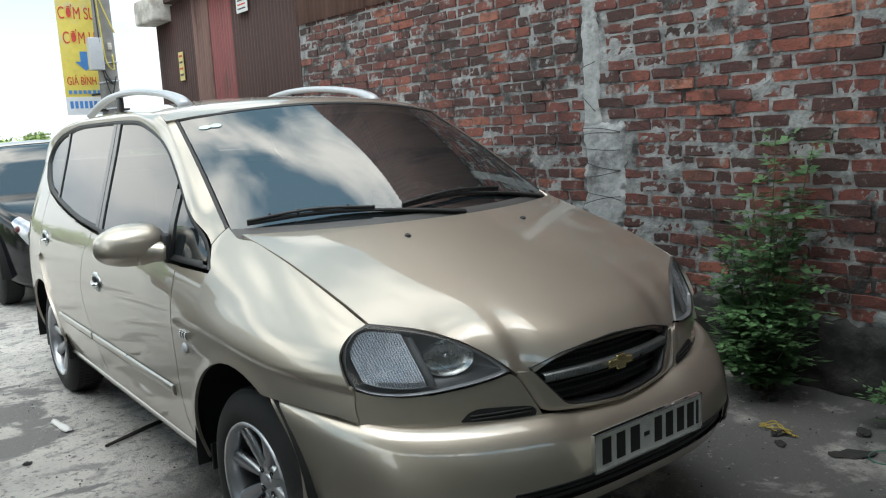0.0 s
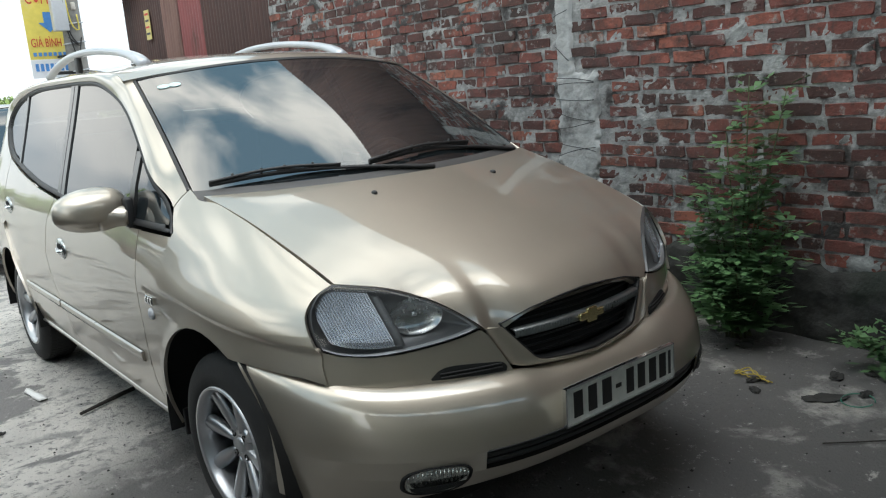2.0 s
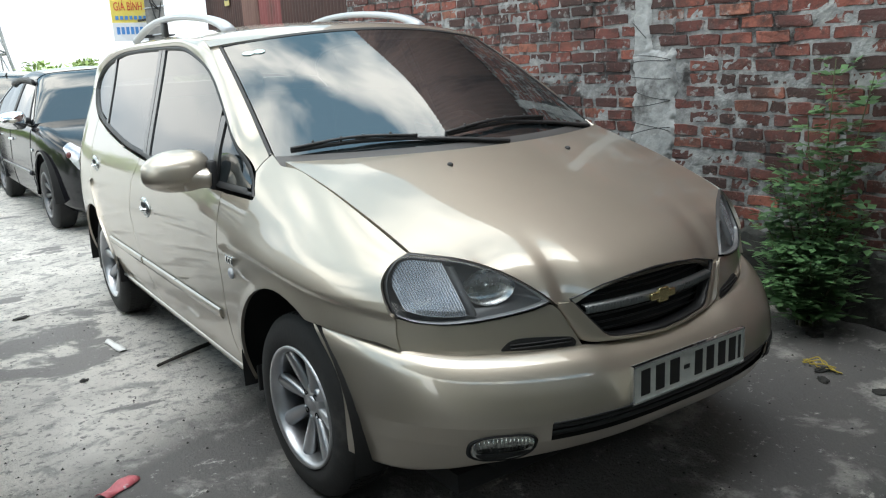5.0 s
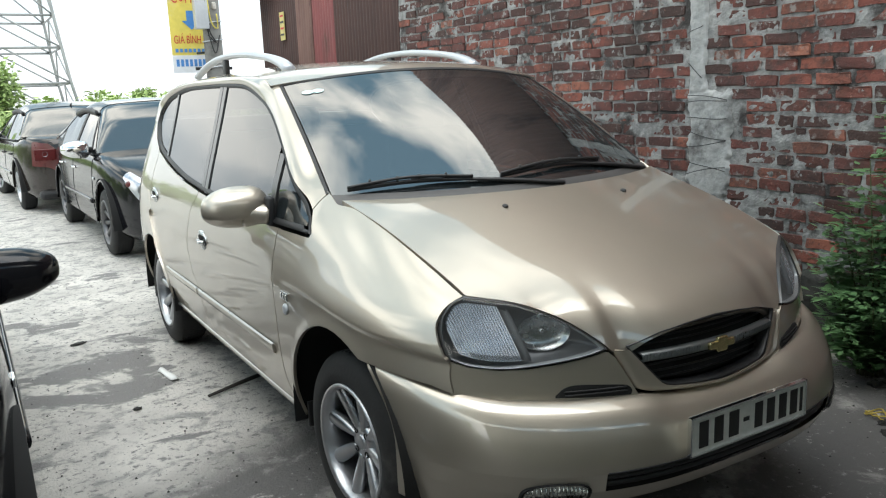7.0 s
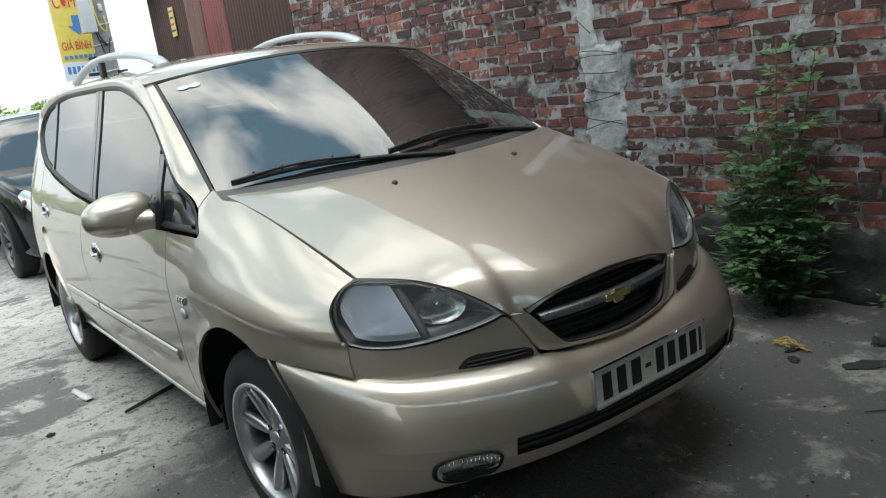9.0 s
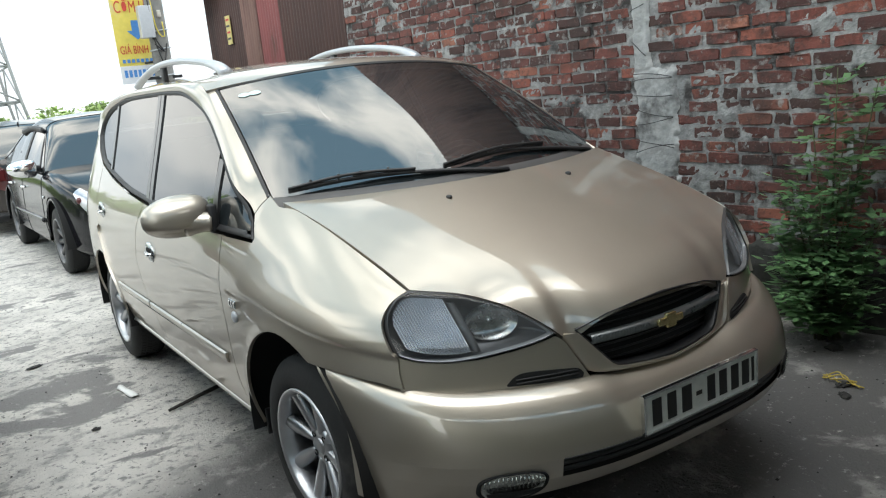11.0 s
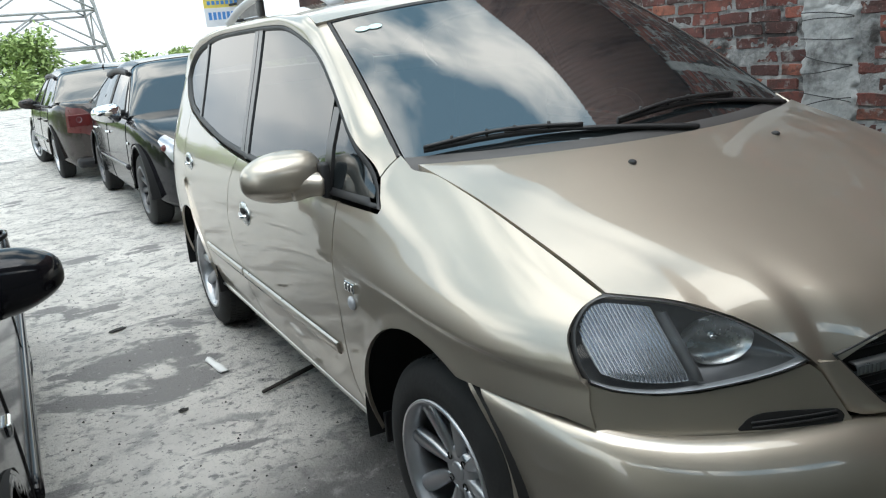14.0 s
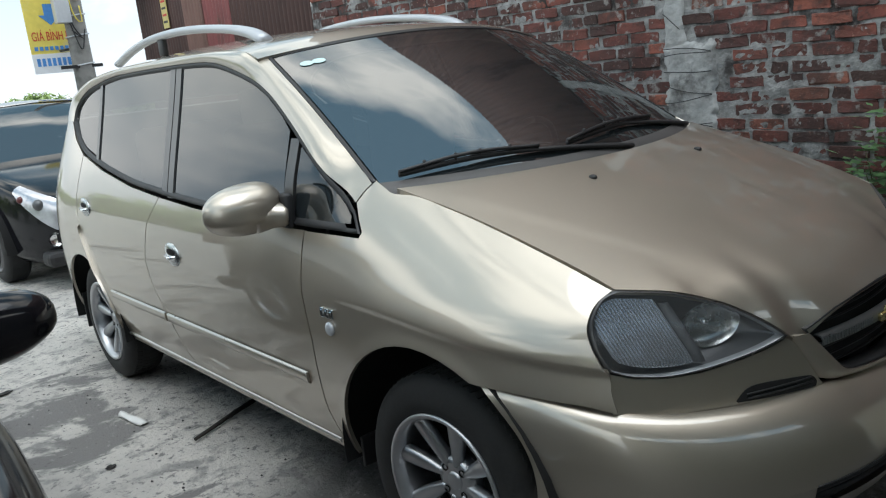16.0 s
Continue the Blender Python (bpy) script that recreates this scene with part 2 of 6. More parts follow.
# ---------- helpers of the scene ----------


def mesh_of(name, verts, faces, mat, parent=None, label="", smooth=True):
    me = bpy.data.meshes.new(name)
    me.from_pydata([tuple(map(float, v)) for v in verts], [], faces)
    me.validate()
    me.materials.append(mat)
    if smooth:
        me.shade_smooth()
    ob = new(name, me)
    if parent:
        ob.parent = parent
    if label:
        ob["label"] = label
    return ob


def thing(name, label, category, at=(0, 0, 0), group="", kind=""):
    ob = new(name)
    ob.location = at
    ob.empty_display_size = 0.1
    return tagged(ob, label, category, group, kind)


def part(name, bm, mat, parent, label="", smooth=True):
    me = bpy.data.meshes.new(name)
    bmesh.ops.recalc_face_normals(bm, faces=bm.faces)
    bm.to_mesh(me)
    bm.free()
    me.materials.append(mat)
    if smooth:
        me.shade_auto_smooth(angle=radians(40)) if hasattr(me, "shade_auto_smooth") else me.shade_smooth()
    ob = new(name, me)
    if parent:
        ob.parent = parent
    if label:
        ob["label"] = label
    return ob


def curve(pts, n, smooth=True):
    """n points along a short polyline, by arc length; smooth: through a Catmull-Rom spline."""
    p = np.array(pts, float)
    if smooth and len(p) > 2:
        ext = np.vstack([2 * p[0] - p[1], p, 2 * p[-1] - p[-2]])
        out = []
        for i in range(1, len(ext) - 2):
            a, b, c, d = ext[i - 1], ext[i], ext[i + 1], ext[i + 2]
            t = np.linspace(0, 1, 24, endpoint=False)[:, None]
            out.append(0.5 * (2 * b + (c - a) * t + (2 * a - 5 * b + 4 * c - d) * t ** 2 + (3 * b - a - 3 * c + d) * t ** 3))
        p = np.vstack(out + [p[-1:]])
    s = np.r_[0, np.cumsum(np.linalg.norm(np.diff(p, axis=0), axis=1))]
    u = np.linspace(0, s[-1], n)
    return np.stack([np.interp(u, s, p[:, k]) for k in range(p.shape[1])], 1)


def grid_faces(nu, nv, off=0):
    return [(off + i * nv + j, off + i * nv + j + 1, off + (i + 1) * nv + j + 1, off + (i + 1) * nv + j) for i in range(nu - 1) for j in range(nv - 1)]


CORE = np.array((-1.2, 0.0, 0.72))     # a point well inside a car's body


def shell(name, P, mat, parent, label="", flange=0.012, mirror=False, flip=False, keep=None):
    """A panel from a grid of points, with its rim folded inwards."""
    P = np.array(P, float)
    if mirror:
        P = P * (1, -1, 1)
        flip = not flip
    if flip:
        P = P[::-1]
    nu, nv = P.shape[:2]
    du, dv = np.gradient(P, axis=0), np.gradient(P, axis=1)
    N = np.cross(dv, du)
    if (N * (P - CORE)).sum() < 0:
        P, N = P[::-1], -N[::-1]
    N /= np.maximum(np.linalg.norm(N, axis=2, keepdims=True), 1e-9)
    verts = list(P.reshape(-1, 3))
    faces = grid_faces(nu, nv)
    if keep is not None:
        C = [np.mean([verts[k] for k in f], axis=0) for f in faces]
        faces = [f for f, c in zip(faces, C) if keep(c)]
    if flange:
        loop = [(i, 0) for i in range(nu)] + [(nu - 1, j) for j in range(1, nv)] + [(i, nv - 1) for i in range(nu - 2, -1, -1)] + [(0, j) for j in range(nv - 2, 0, -1)]
        base = len(verts)
        verts += [P[i, j] for i, j in loop]
        verts += [P[i, j] - flange * N[i, j] for i, j in loop]
        k = len(loop)
        faces += [(base + a, base + (a + 1) % k, base + k + (a + 1) % k, base + k + a) for a in range(k)]
    return mesh_of(name, verts, faces, mat, parent, label)


def coons(bottom, top, left, right, nu=40, nv=24, smooth=True):
    """A patch between four curves: bottom and top run one way, left and right from bottom to top."""
    b, t = curve(bottom, nu, smooth), curve(top, nu, smooth)
    l, r = curve(left, nv, smooth), curve(right, nv, smooth)
    u, v = np.linspace(0, 1, nu)[:, None, None], np.linspace(0, 1, nv)[None, :, None]
    return (1 - v) * b[:, None] + v * t[:, None] + (1 - u) * l[None] + u * r[None] - (
        (1 - u) * (1 - v) * b[0] + u * (1 - v) * b[-1] + (1 - u) * v * t[0] + u * v * t[-1])


def spline1(x, xs, ys):
    """A smooth curve through a few values (monotone between them)."""
    xs, ys, x = np.array(xs, float), np.array(ys, float), np.asarray(x, float)
    d = np.diff(ys) / np.diff(xs)
    m = np.r_[d[0], np.where(d[:-1] * d[1:] > 0, 2 * d[:-1] * d[1:] / np.where(d[:-1] + d[1:] == 0, 1, d[:-1] + d[1:]), 0), d[-1]]
    x = np.clip(x, xs[0], xs[-1])
    k = np.clip(np.searchsorted(xs, x) - 1, 0, len(xs) - 2)
    h = xs[k + 1] - xs[k]
    t = (x - xs[k]) / h
    return (2 * t ** 3 - 3 * t ** 2 + 1) * ys[k] + (t ** 3 - 2 * t ** 2 + t) * h * m[k] + (3 * t ** 2 - 2 * t ** 3) * ys[k + 1] + (t ** 3 - t ** 2) * h * m[k + 1]


@functools.lru_cache(maxsize=None)
def bends(xs, ys):
    """Second derivatives of the natural cubic spline through a few values."""
    x, y, n = np.array(xs), np.array(ys), len(xs)
    A, r, h = np.eye(n), np.zeros(n), np.diff(np.array(xs))
    for i in range(1, n - 1):
        A[i, i - 1:i + 2] = h[i - 1], 2 * (h[i - 1] + h[i]), h[i]
        r[i] = 6 * ((y[i + 1] - y[i]) / h[i] - (y[i] - y[i - 1]) / h[i - 1])
    return np.linalg.solve(A, r)


def spline2(x, xs, ys):
    """A curve without kinks in its bend through a few values."""
    M = bends(tuple(xs), tuple(ys))
    xs, ys = np.array(xs, float), np.array(ys, float)
    x = np.clip(np.asarray(x, float), xs[0], xs[-1])
    k = np.clip(np.searchsorted(xs, x) - 1, 0, len(xs) - 2)
    h = xs[k + 1] - xs[k]
    a, b = (xs[k + 1] - x) / h, (x - xs[k]) / h
    return a * ys[k] + b * ys[k + 1] + ((a ** 3 - a) * M[k] + (b ** 3 - b) * M[k + 1]) * h * h / 6


def sstep(x, a, b):
    t = np.clip((np.asarray(x, float) - a) / (b - a), 0, 1)
    return t * t * (3 - 2 * t)


def box(bm, c, size, m=None, bevel=0.0):
    r = bmesh.ops.create_cube(bm, size=1.0)
    vs = r["verts"]
    bmesh.ops.scale(bm, vec=size, verts=vs)
    bmesh.ops.translate(bm, vec=c, verts=vs)
    if m:
        bmesh.ops.transform(bm, matrix=m, verts=vs)
    if bevel:
        es = list({e for v in vs for e in v.link_edges})
        bmesh.ops.bevel(bm, geom=es, offset=bevel, segments=2, affect="EDGES", profile=0.5)
    return bm


def tube(pts, radius, n=10, closed=False, squash=1.0, bm=None, taper=None):
    """A round bar along a line."""
    bm = bm or bmesh.new()
    P = [Vector(p) for p in pts]
    rings = []
    for i, p in enumerate(P):
        d = (P[min(i + 1, len(P) - 1)] - P[max(i - 1, 0)]).normalized()
        a = d.cross(Vector((0, 0, 1)))
        a = a.normalized() if a.length > 1e-4 else Vector((1, 0, 0))
        b = d.cross(a).normalized()
        r = float(radius if taper is None else radius * taper[i])
        rings.append([bm.verts.new(p + r * (math.cos(2 * math.pi * k / n) * a + squash * math.sin(2 * math.pi * k / n) * b)) for k in range(n)])
    for x, y in zip(rings, rings[1:]):
        for k in range(n):
            bm.faces.new((x[k], x[(k + 1) % n], y[(k + 1) % n], y[k]))
    if not closed:
        bm.faces.new(rings[0][::-1])
        bm.faces.new(rings[-1])
    return bm


def lathe(profile, n=48, bm=None, closed=False):
    """A body of revolution round the y axis; profile: rows of (y, radius)."""
    bm = bm or bmesh.new()
    rings = [[bm.verts.new((r * math.cos(2 * math.pi * k / n), y, r * math.sin(2 * math.pi * k / n))) for k in range(n)] for y, r in profile]
    pairs = list(zip(rings, rings[1:])) + ([(rings[-1], rings[0])] if closed else [])
    for a, b in pairs:
        for k in range(n):
            bm.faces.new((a[k], a[(k + 1) % n], b[(k + 1) % n], b[k]))
    return bm

# ---------- the champagne car ----------
# x runs forward, the middle of the front axle is the origin; half widths are positive.


def hood_line_z(x):
    return spline2(x, [-0.25, -0.1, 0.1, 0.3, 0.51, 0.6], [1.117, 1.079, 1.03, 0.971, 0.897, 0.86])


def hood_line_y(x):
    return spline2(x, [-0.25, -0.1, 0.2, 0.51, 0.6], [0.742, 0.72, 0.70, 0.678, 0.669])


def half_width(x, z):
    x, z = np.broadcast_arrays(np.asarray(x, float), np.asarray(z, float))
    side = spline2(z, [0.1, 0.28, 0.35, 0.5, 0.65, 0.78, 0.95, 1.1, 1.3, 1.5, 1.56, 1.62], [0.79, 0.835, 0.858, 0.885, 0.892, 0.889, 0.866, 0.822, 0.752, 0.685, 0.65, 0.55])
    nose = spline1(z, [0.1, 0.5, 0.66, 0.74, 0.80, 0.95], [0.87, 0.87, 0.855, 0.84, 0.81, 0.78])
    tail = spline1(z, [0.1, 0.5, 0.9, 1.2, 1.45, 1.6], [3.42, 3.46, 3.44, 3.36, 3.25, 3.15])
    f = np.clip(x / nose, 0, 0.995)
    side_f = side * (1 - f ** 2.6) ** (1 / 2.6)
    r = np.clip((-2.6 - x) / (tail - 2.6), 0, 0.995)
    side_f = side_f * (1 - r ** 4.2) ** (1 / 4.2)
    # the rounded top of the front wing
    zc = 0.775
    crown = spline2(zc, [0.1, 0.28, 0.35, 0.5, 0.65, 0.78, 0.95], [0.79, 0.835, 0.858, 0.885, 0.892, 0.889, 0.866])
    fn = np.clip(x / 0.828, 0, 0.995)
    yc = crown * (1 - fn ** 2.6) ** (1 / 2.6)
    zs, ys = hood_line_z(x), hood_line_y(x)
    t = np.clip((z - zc) / np.maximum(zs - zc, 0.02), 0, 1.3)
    wing = yc + (ys - yc) * (0.35 * t + 0.65 * t ** 2.4)
    w = sstep(x, -0.95, -0.02) * sstep(z, zc - 0.12, zc + 0.14) * (1 - sstep(z, 0.97, 1.13) * (1 - sstep(x, -0.5, -0.2)))
    # the blend still meets the hood's edge exactly
    tie = sstep(x, -0.42, -0.22) * sstep(t, 0.35, 1.0)
    w = w + (1 - w) * tie
    # a shoulder crease running down to the headlamp, and the flared lips of the arches
    d = z - spline1(x, [-0.5, -0.2, 0.1, 0.35, 0.56], [0.80, 0.793, 0.778, 0.757, 0.733])
    crease = 0.0065 * sstep(x, -0.5, 0.0) * np.tanh(d / 0.0065) * np.exp(-(d / 0.075) ** 2) * (x < 0.7)
    lip = np.exp(-((np.hypot(x - 0.035, z - 0.315) - 0.405) / 0.03) ** 2) + np.exp(-((np.hypot(x + 2.68, z - 0.31) - 0.35) / 0.03) ** 2)
    return side_f * (1 - w) + wing * w + crease + 0.006 * lip


def on_side(xz, push=0.0):
    xz = np.asarray(xz, float)
    y = half_width(xz[..., 0], xz[..., 1]) + push
    return np.stack([xz[..., 0], -y, xz[..., 1]], -1)


def nose_x(y, z):
    """The face of the nose: headlamps and the panels under them."""
    y, z = np.asarray(y, float), np.asarray(z, float)
    return 0.812 - 0.482 * y ** 2 - np.where(z > 0.74, 0.545, 0.2) * (z - 0.74)


def on_nose(yz, push=0.0):
    yz = np.asarray(yz, float)
    return np.stack([nose_x(yz[..., 0], yz[..., 1]) + push, -yz[..., 0], yz[..., 1]], -1)


def bumper_shape(z, top, push=0.0):
    """Length and half width of the bumper's plan at height z, rolling in below its top edge."""
    d = top - z
    low = spline1(z, [0.16, 0.25, 0.30, 0.352, 0.405, 0.45, 0.54], [0.77, 0.825, 0.858, 0.892, 0.918, 0.929, 0.93])
    xe = low - spline1(d, [-0.01, 0.0, 0.012, 0.03, 0.06, 0.1, 0.15, 0.21], [0.145, 0.118, 0.092, 0.067, 0.041, 0.02, 0.006, 0.0]) + push
    w = spline1(z, [0.16, 0.24, 0.45, 0.6, 0.675], [0.85, 0.882, 0.894, 0.892, 0.888]) - spline1(d, [0.0, 0.02, 0.05], [0.014, 0.004, 0.0]) + push
    return xe, w


BUMP_N = 2 / 2.75


def bumper_point(s, z, push=0.0):
    """s 0 at the middle of the bumper, 1 at the wheel arch."""
    s, z = np.broadcast_arrays(np.asarray(s, float), np.asarray(z, float))
    xe, w = bumper_shape(z, bumper_top(s), push)
    edge = 0.035 + np.sqrt(np.maximum(0.412 ** 2 - (z - 0.315) ** 2, 0.035)) - 0.065 * (1 - sstep(z, 0.28, 0.58))
    a = s * np.arccos((edge / xe) ** (1 / BUMP_N))
    return np.stack([xe * np.cos(a) ** BUMP_N, -w * np.sin(a) ** BUMP_N, z], -1)


def bumper_at(y, z, push=0.0):
    """The point of the bumper at a distance y from the middle line."""
    xe, w = bumper_shape(z, 0.62, push)
    a = np.arcsin(np.clip(abs(y) / w, 0, 0.999) ** (1 / BUMP_N))
    return np.array([float(xe * np.cos(a) ** BUMP_N), -abs(y), z])


def bumper_top(s):
    return spline1(s, [0, 0.1, 0.18, 0.38, 0.54, 0.74, 0.88, 1.0], [0.588, 0.595, 0.610, 0.620, 0.626, 0.647, 0.668, 0.676])


hero = thing("parked_minivan", "champagne metallic compact minivan with tinted windows, parked on the concrete", "car")

DLO_TOP = [(-0.235, 0.983), (-0.30, 1.05), (-0.46, 1.172), (-0.58, 1.25), (-0.70, 1.322), (-0.82, 1.386), (-0.96, 1.438), (-1.21, 1.498), (-1.40, 1.517), (-1.77, 1.523), (-2.30, 1.518), (-2.6, 1.488), (-2.76, 1.45), (-2.86, 1.39), (-2.87, 1.32)]
DLO_LOW = [(-0.235, 0.983), (-0.46, 0.985), (-0.85, 0.99), (-1.28, 1.005), (-1.587, 1.024), (-1.94, 1.052), (-2.33, 1.108), (-2.613, 1.167), (-2.77, 1.24), (-2.87, 1.32)]
ROOF_EDGE = [(-0.19, 1.118), (-0.36, 1.228), (-0.59, 1.35), (-0.905, 1.497), (-1.03, 1.53), (-1.3, 1.548), (-1.7, 1.556), (-2.3, 1.55), (-2.7, 1.515), (-2.98, 1.44), (-3.12, 1.36)]


def patch(b, t, l, r):
    """A Coons patch between four point rows."""
    u, v = np.linspace(0, 1, len(b))[:, None, None], np.linspace(0, 1, len(l))[None, :, None]
    return (1 - v) * b[:, None] + v * t[:, None] + (1 - u) * l[None] + u * r[None] - ((1 - u) * (1 - v) * b[0] + u * (1 - v) * b[-1] + (1 - u) * v * t[0] + u * v * t[-1])


def side_panel(name, bottom, top, left, right, nu, nv, parent, mirror, mat=None, push=0.0, label="", flange=0.012, smooth=False):
    g = coons(bottom, top, left, right, nu, nv, smooth)
    return shell(name, on_side(g, push), mat or PAINT, parent, label, flange, mirror)


def arch(cx, cz, r, a0, a1, n=17, wide=1.0):
    return [(cx + wide * r * math.cos(radians(a0 + (a1 - a0) * k / (n - 1))), cz + r * math.sin(radians(a0 + (a1 - a0) * k / (n - 1)))) for k in range(n)]


def screen_point(u, v, push=0.0):
    """u 0 at the cowl, 1 at the roof."""
    u, v = np.broadcast_arrays(np.asarray(u, float), np.asarray(v, float))
    x0, x1 = -0.03 - 0.222 * np.abs(v) ** 2.1, -0.80 - 0.112 * np.abs(v) ** 2.2
    z0, z1 = 1.115 + 0.006 * v * 0, 1.548 - 0.05 * v * v
    bow = 0.022 * np.sin(np.pi * u) * (1 - 0.5 * v * v) + push
    x = x0 + (x1 - x0) * u + 0.5 * bow
    z = z0 + (z1 - z0) * u + 0.86 * bow
    y = v * (0.742 + (0.643 - 0.742) * u)
    return np.stack([x, y, z], -1)


def body_side(mirror):
    sill = 0.305
    # front wing: the side up to a level line, and the crown between it and the hood
    seam = curve([(-0.43, sill), (-0.462, 0.42), (-0.467, 0.65), (-0.495, 0.80), (-0.497, 0.974)], 90, False)
    low = curve([(-0.43, sill)] + arch(0.035, 0.315, 0.41, 185, 62) + [(0.40, 0.669), (0.50, 0.661), (0.562, 0.645)], 84, False)
    front = curve([(0.562, 0.645), (0.55, 0.69), (0.543, 0.735), (0.515, 0.79), (0.498, 0.826), (0.491, 0.86), (0.494, 0.88), (0.505, 0.895)], 90, True)
    t1 = curve([(-0.497, 0.974), (-0.235, 0.974)], 20, False)
    t2 = curve([(-0.235, 0.974), (0.1, 0.955), (0.35, 0.92), (0.505, 0.895)], 65, True)
    t3 = curve([(-0.248, 1.118), (-0.21, 1.100), (-0.175, 1.086)] + [(x, float(hood_line_z(x))) for x in (-0.1, 0.0, 0.1, 0.2, 0.3, 0.4, 0.505)], 65, True)
    a = on_side(patch(low, np.vstack([t1, t2[1:]]), seam, front))
    b = on_side(patch(t2, t3, curve([(-0.235, 0.974), (-0.228, 0.99), (-0.288, 1.062), (-0.272, 1.092), (-0.248, 1.118)], 24, False), np.repeat(t2[-1:], 24, 0)))
    wing = shell("front_wing", a, PAINT, hero, "champagne front wing", 0, mirror)
    extra = shell("front_wing", b, PAINT, hero, "", 0, mirror)
    bm = bmesh.new()
    bm.from_mesh(wing.data)
    bm.from_mesh(extra.data)
    bmesh.ops.remove_doubles(bm, verts=bm.verts, dist=0.0004)
    bmesh.ops.recalc_face_normals(bm, faces=bm.faces)
    bm.normal_update()
    # the rim folded inwards
    inward = {v: v.normal * (-1 if v.normal.y * (1 if mirror else -1) > 0 else 1) for v in bm.verts}
    rim = [e for e in bm.edges if e.is_boundary]
    for e in rim:
        e.smooth = False
    made = {}
    for e in rim:
        for v in e.verts:
            if v not in made:
                made[v] = bm.verts.new(v.co + 0.012 * inward[v])
    for e in rim:
        p, q = e.verts
        bm.faces.new((p, q, made[q], made[p])).smooth = True
    bm.to_mesh(wing.data)
    bm.free()
    bpy.data.objects.remove(extra)
    # doors below the glass
    df = [(-0.436, sill), (-0.468, 0.42), (-0.473, 0.65), (-0.501, 0.80), (-0.503, 0.962), (-0.503, 0.976)]
    dr = [(-1.53, sill), (-1.63, 0.5), (-1.74, 0.64), (-1.775, 0.74), (-1.72, 0.90), (-1.60, 1.012)]
    lo = [(-0.50, 0.976), (-0.85, 0.978), (-1.28, 0.993), (-1.60, 1.012)]
    side_panel("front_door", [(-0.436, sill), (-1.53, sill)], lo, df, dr, 46, 26, hero, mirror)
    d2f = [(x - 0.006, z) for x, z in dr]
    d2r = [(-2.35, sill), (-2.36, 0.40), (-2.42, 0.52), (-2.52, 0.64), (-2.62, 0.78), (-2.66, 0.95), (-2.62, 1.158)]
    lo2 = [(-1.606, 1.012), (-1.94, 1.04), (-2.33, 1.096), (-2.62, 1.158)]
    side_panel("rear_door", [(-1.536, sill), (-2.35, sill)], lo2, d2f, d2r, 40, 26, hero, mirror)
    # rear quarter
    qf = [(-2.356, sill), (-2.366, 0.40), (-2.426, 0.52), (-2.526, 0.64), (-2.626, 0.78), (-2.666, 0.95), (-2.626, 1.16)]
    qt = [(-2.626, 1.16), (-2.78, 1.232), (-2.885, 1.32), (-3.0, 1.33), (-3.14, 1.33)]
    qr = [(-3.32, 0.30), (-3.36, 0.6), (-3.37, 0.9), (-3.28, 1.15), (-3.14, 1.33)]
    qb = [(-2.356, sill)] + arch(-2.68, 0.31, 0.355, 10, 176, 15) + [(-3.06, 0.30), (-3.32, 0.30)]
    side_panel("rear_quarter", qb, qt, qf, qr, 56, 30, hero, mirror)
    # pillars and cant rail above the glass
    pt = ROOF_EDGE + [(-3.14, 1.33)]
    pb = DLO_TOP
    lo3 = on_side(curve([(-0.293, 1.063)] + pb[2:], 110, True))
    edge = screen_point(np.linspace(0.03, 1.0, 30), np.full(30, -1.013))
    hi3 = curve(np.vstack([edge, on_side(np.array(pt[4:]))]), 110, False)
    n = np.linspace(0, 1, 12)[:, None]
    l3 = on_side(curve([(-0.293, 1.063), (-0.277, 1.093), (-0.253, 1.119)], 12, True))
    lo3[0] = l3[0]
    hi3[0] = l3[-1]
    r3 = on_side(curve([pb[-1], (-2.98, 1.325), pt[-1]], 12, False))
    P = patch(lo3, hi3, l3, r3)
    front = 1 - sstep(np.linspace(0, 1, 110), 0.3, 0.55)
    bulge = sstep(np.arange(110), 0, 9)[:, None] * 0.014 * np.sin(np.pi * np.linspace(0, 1, 12))[None, :] * (0.35 + 0.65 * front[:, None])
    P = P + bulge[..., None] * np.array((0.25, -0.72, 0.62))
    shell("cant_rail", P, PAINT, hero, "champagne windscreen pillar and roof edge", 0.012, mirror)
    # sill, and a silver strip added for the ground's reflection on its lower edge
    side_panel("sill", [(-0.45, 0.268), (-2.34, 0.262)], [(-0.44, sill - 0.003), (-2.35, sill - 0.003)], [(-0.45, 0.268), (-0.44, sill - 0.003)], [(-2.34, 0.262), (-2.35, sill - 0.003)], 30, 6, hero, mirror, push=-0.001)
    P = np.array([[(xx, -(float(half_width(xx, sill)) + o), zz) for o, zz in ((-0.002, sill + 0.004), (0.006, sill), (0.007, sill - 0.008), (0.001, sill - 0.014))] for xx in np.linspace(-0.46, -2.33, 30)])
    shell("sill_reflection", P, TRIM_SILVER, hero, "thin silver strip painting the ground's reflection along the sill", 0.003, mirror)
    # glass, one pane each
    def glass(name, pts_low, pts_top, l, r, push=-0.012):
        side_panel(name, pts_low, pts_top, l, r, 30, 18, hero, mirror, SIDE_GLASS, push, "dark tinted glass", 0.004)
    top_f = [(-0.66, 1.262), (-0.72, 1.305), (-0.84, 1.372), (-0.98, 1.425), (-1.20, 1.482), (-1.40, 1.503), (-1.59, 1.508)]
    glass("front_side_window", [(-0.64, 1.0), (-1.0, 1.006), (-1.50, 1.03)], top_f, [(-0.64, 1.0), (-0.66, 1.262)], [(-1.50, 1.03), (-1.535, 1.25), (-1.59, 1.508)])
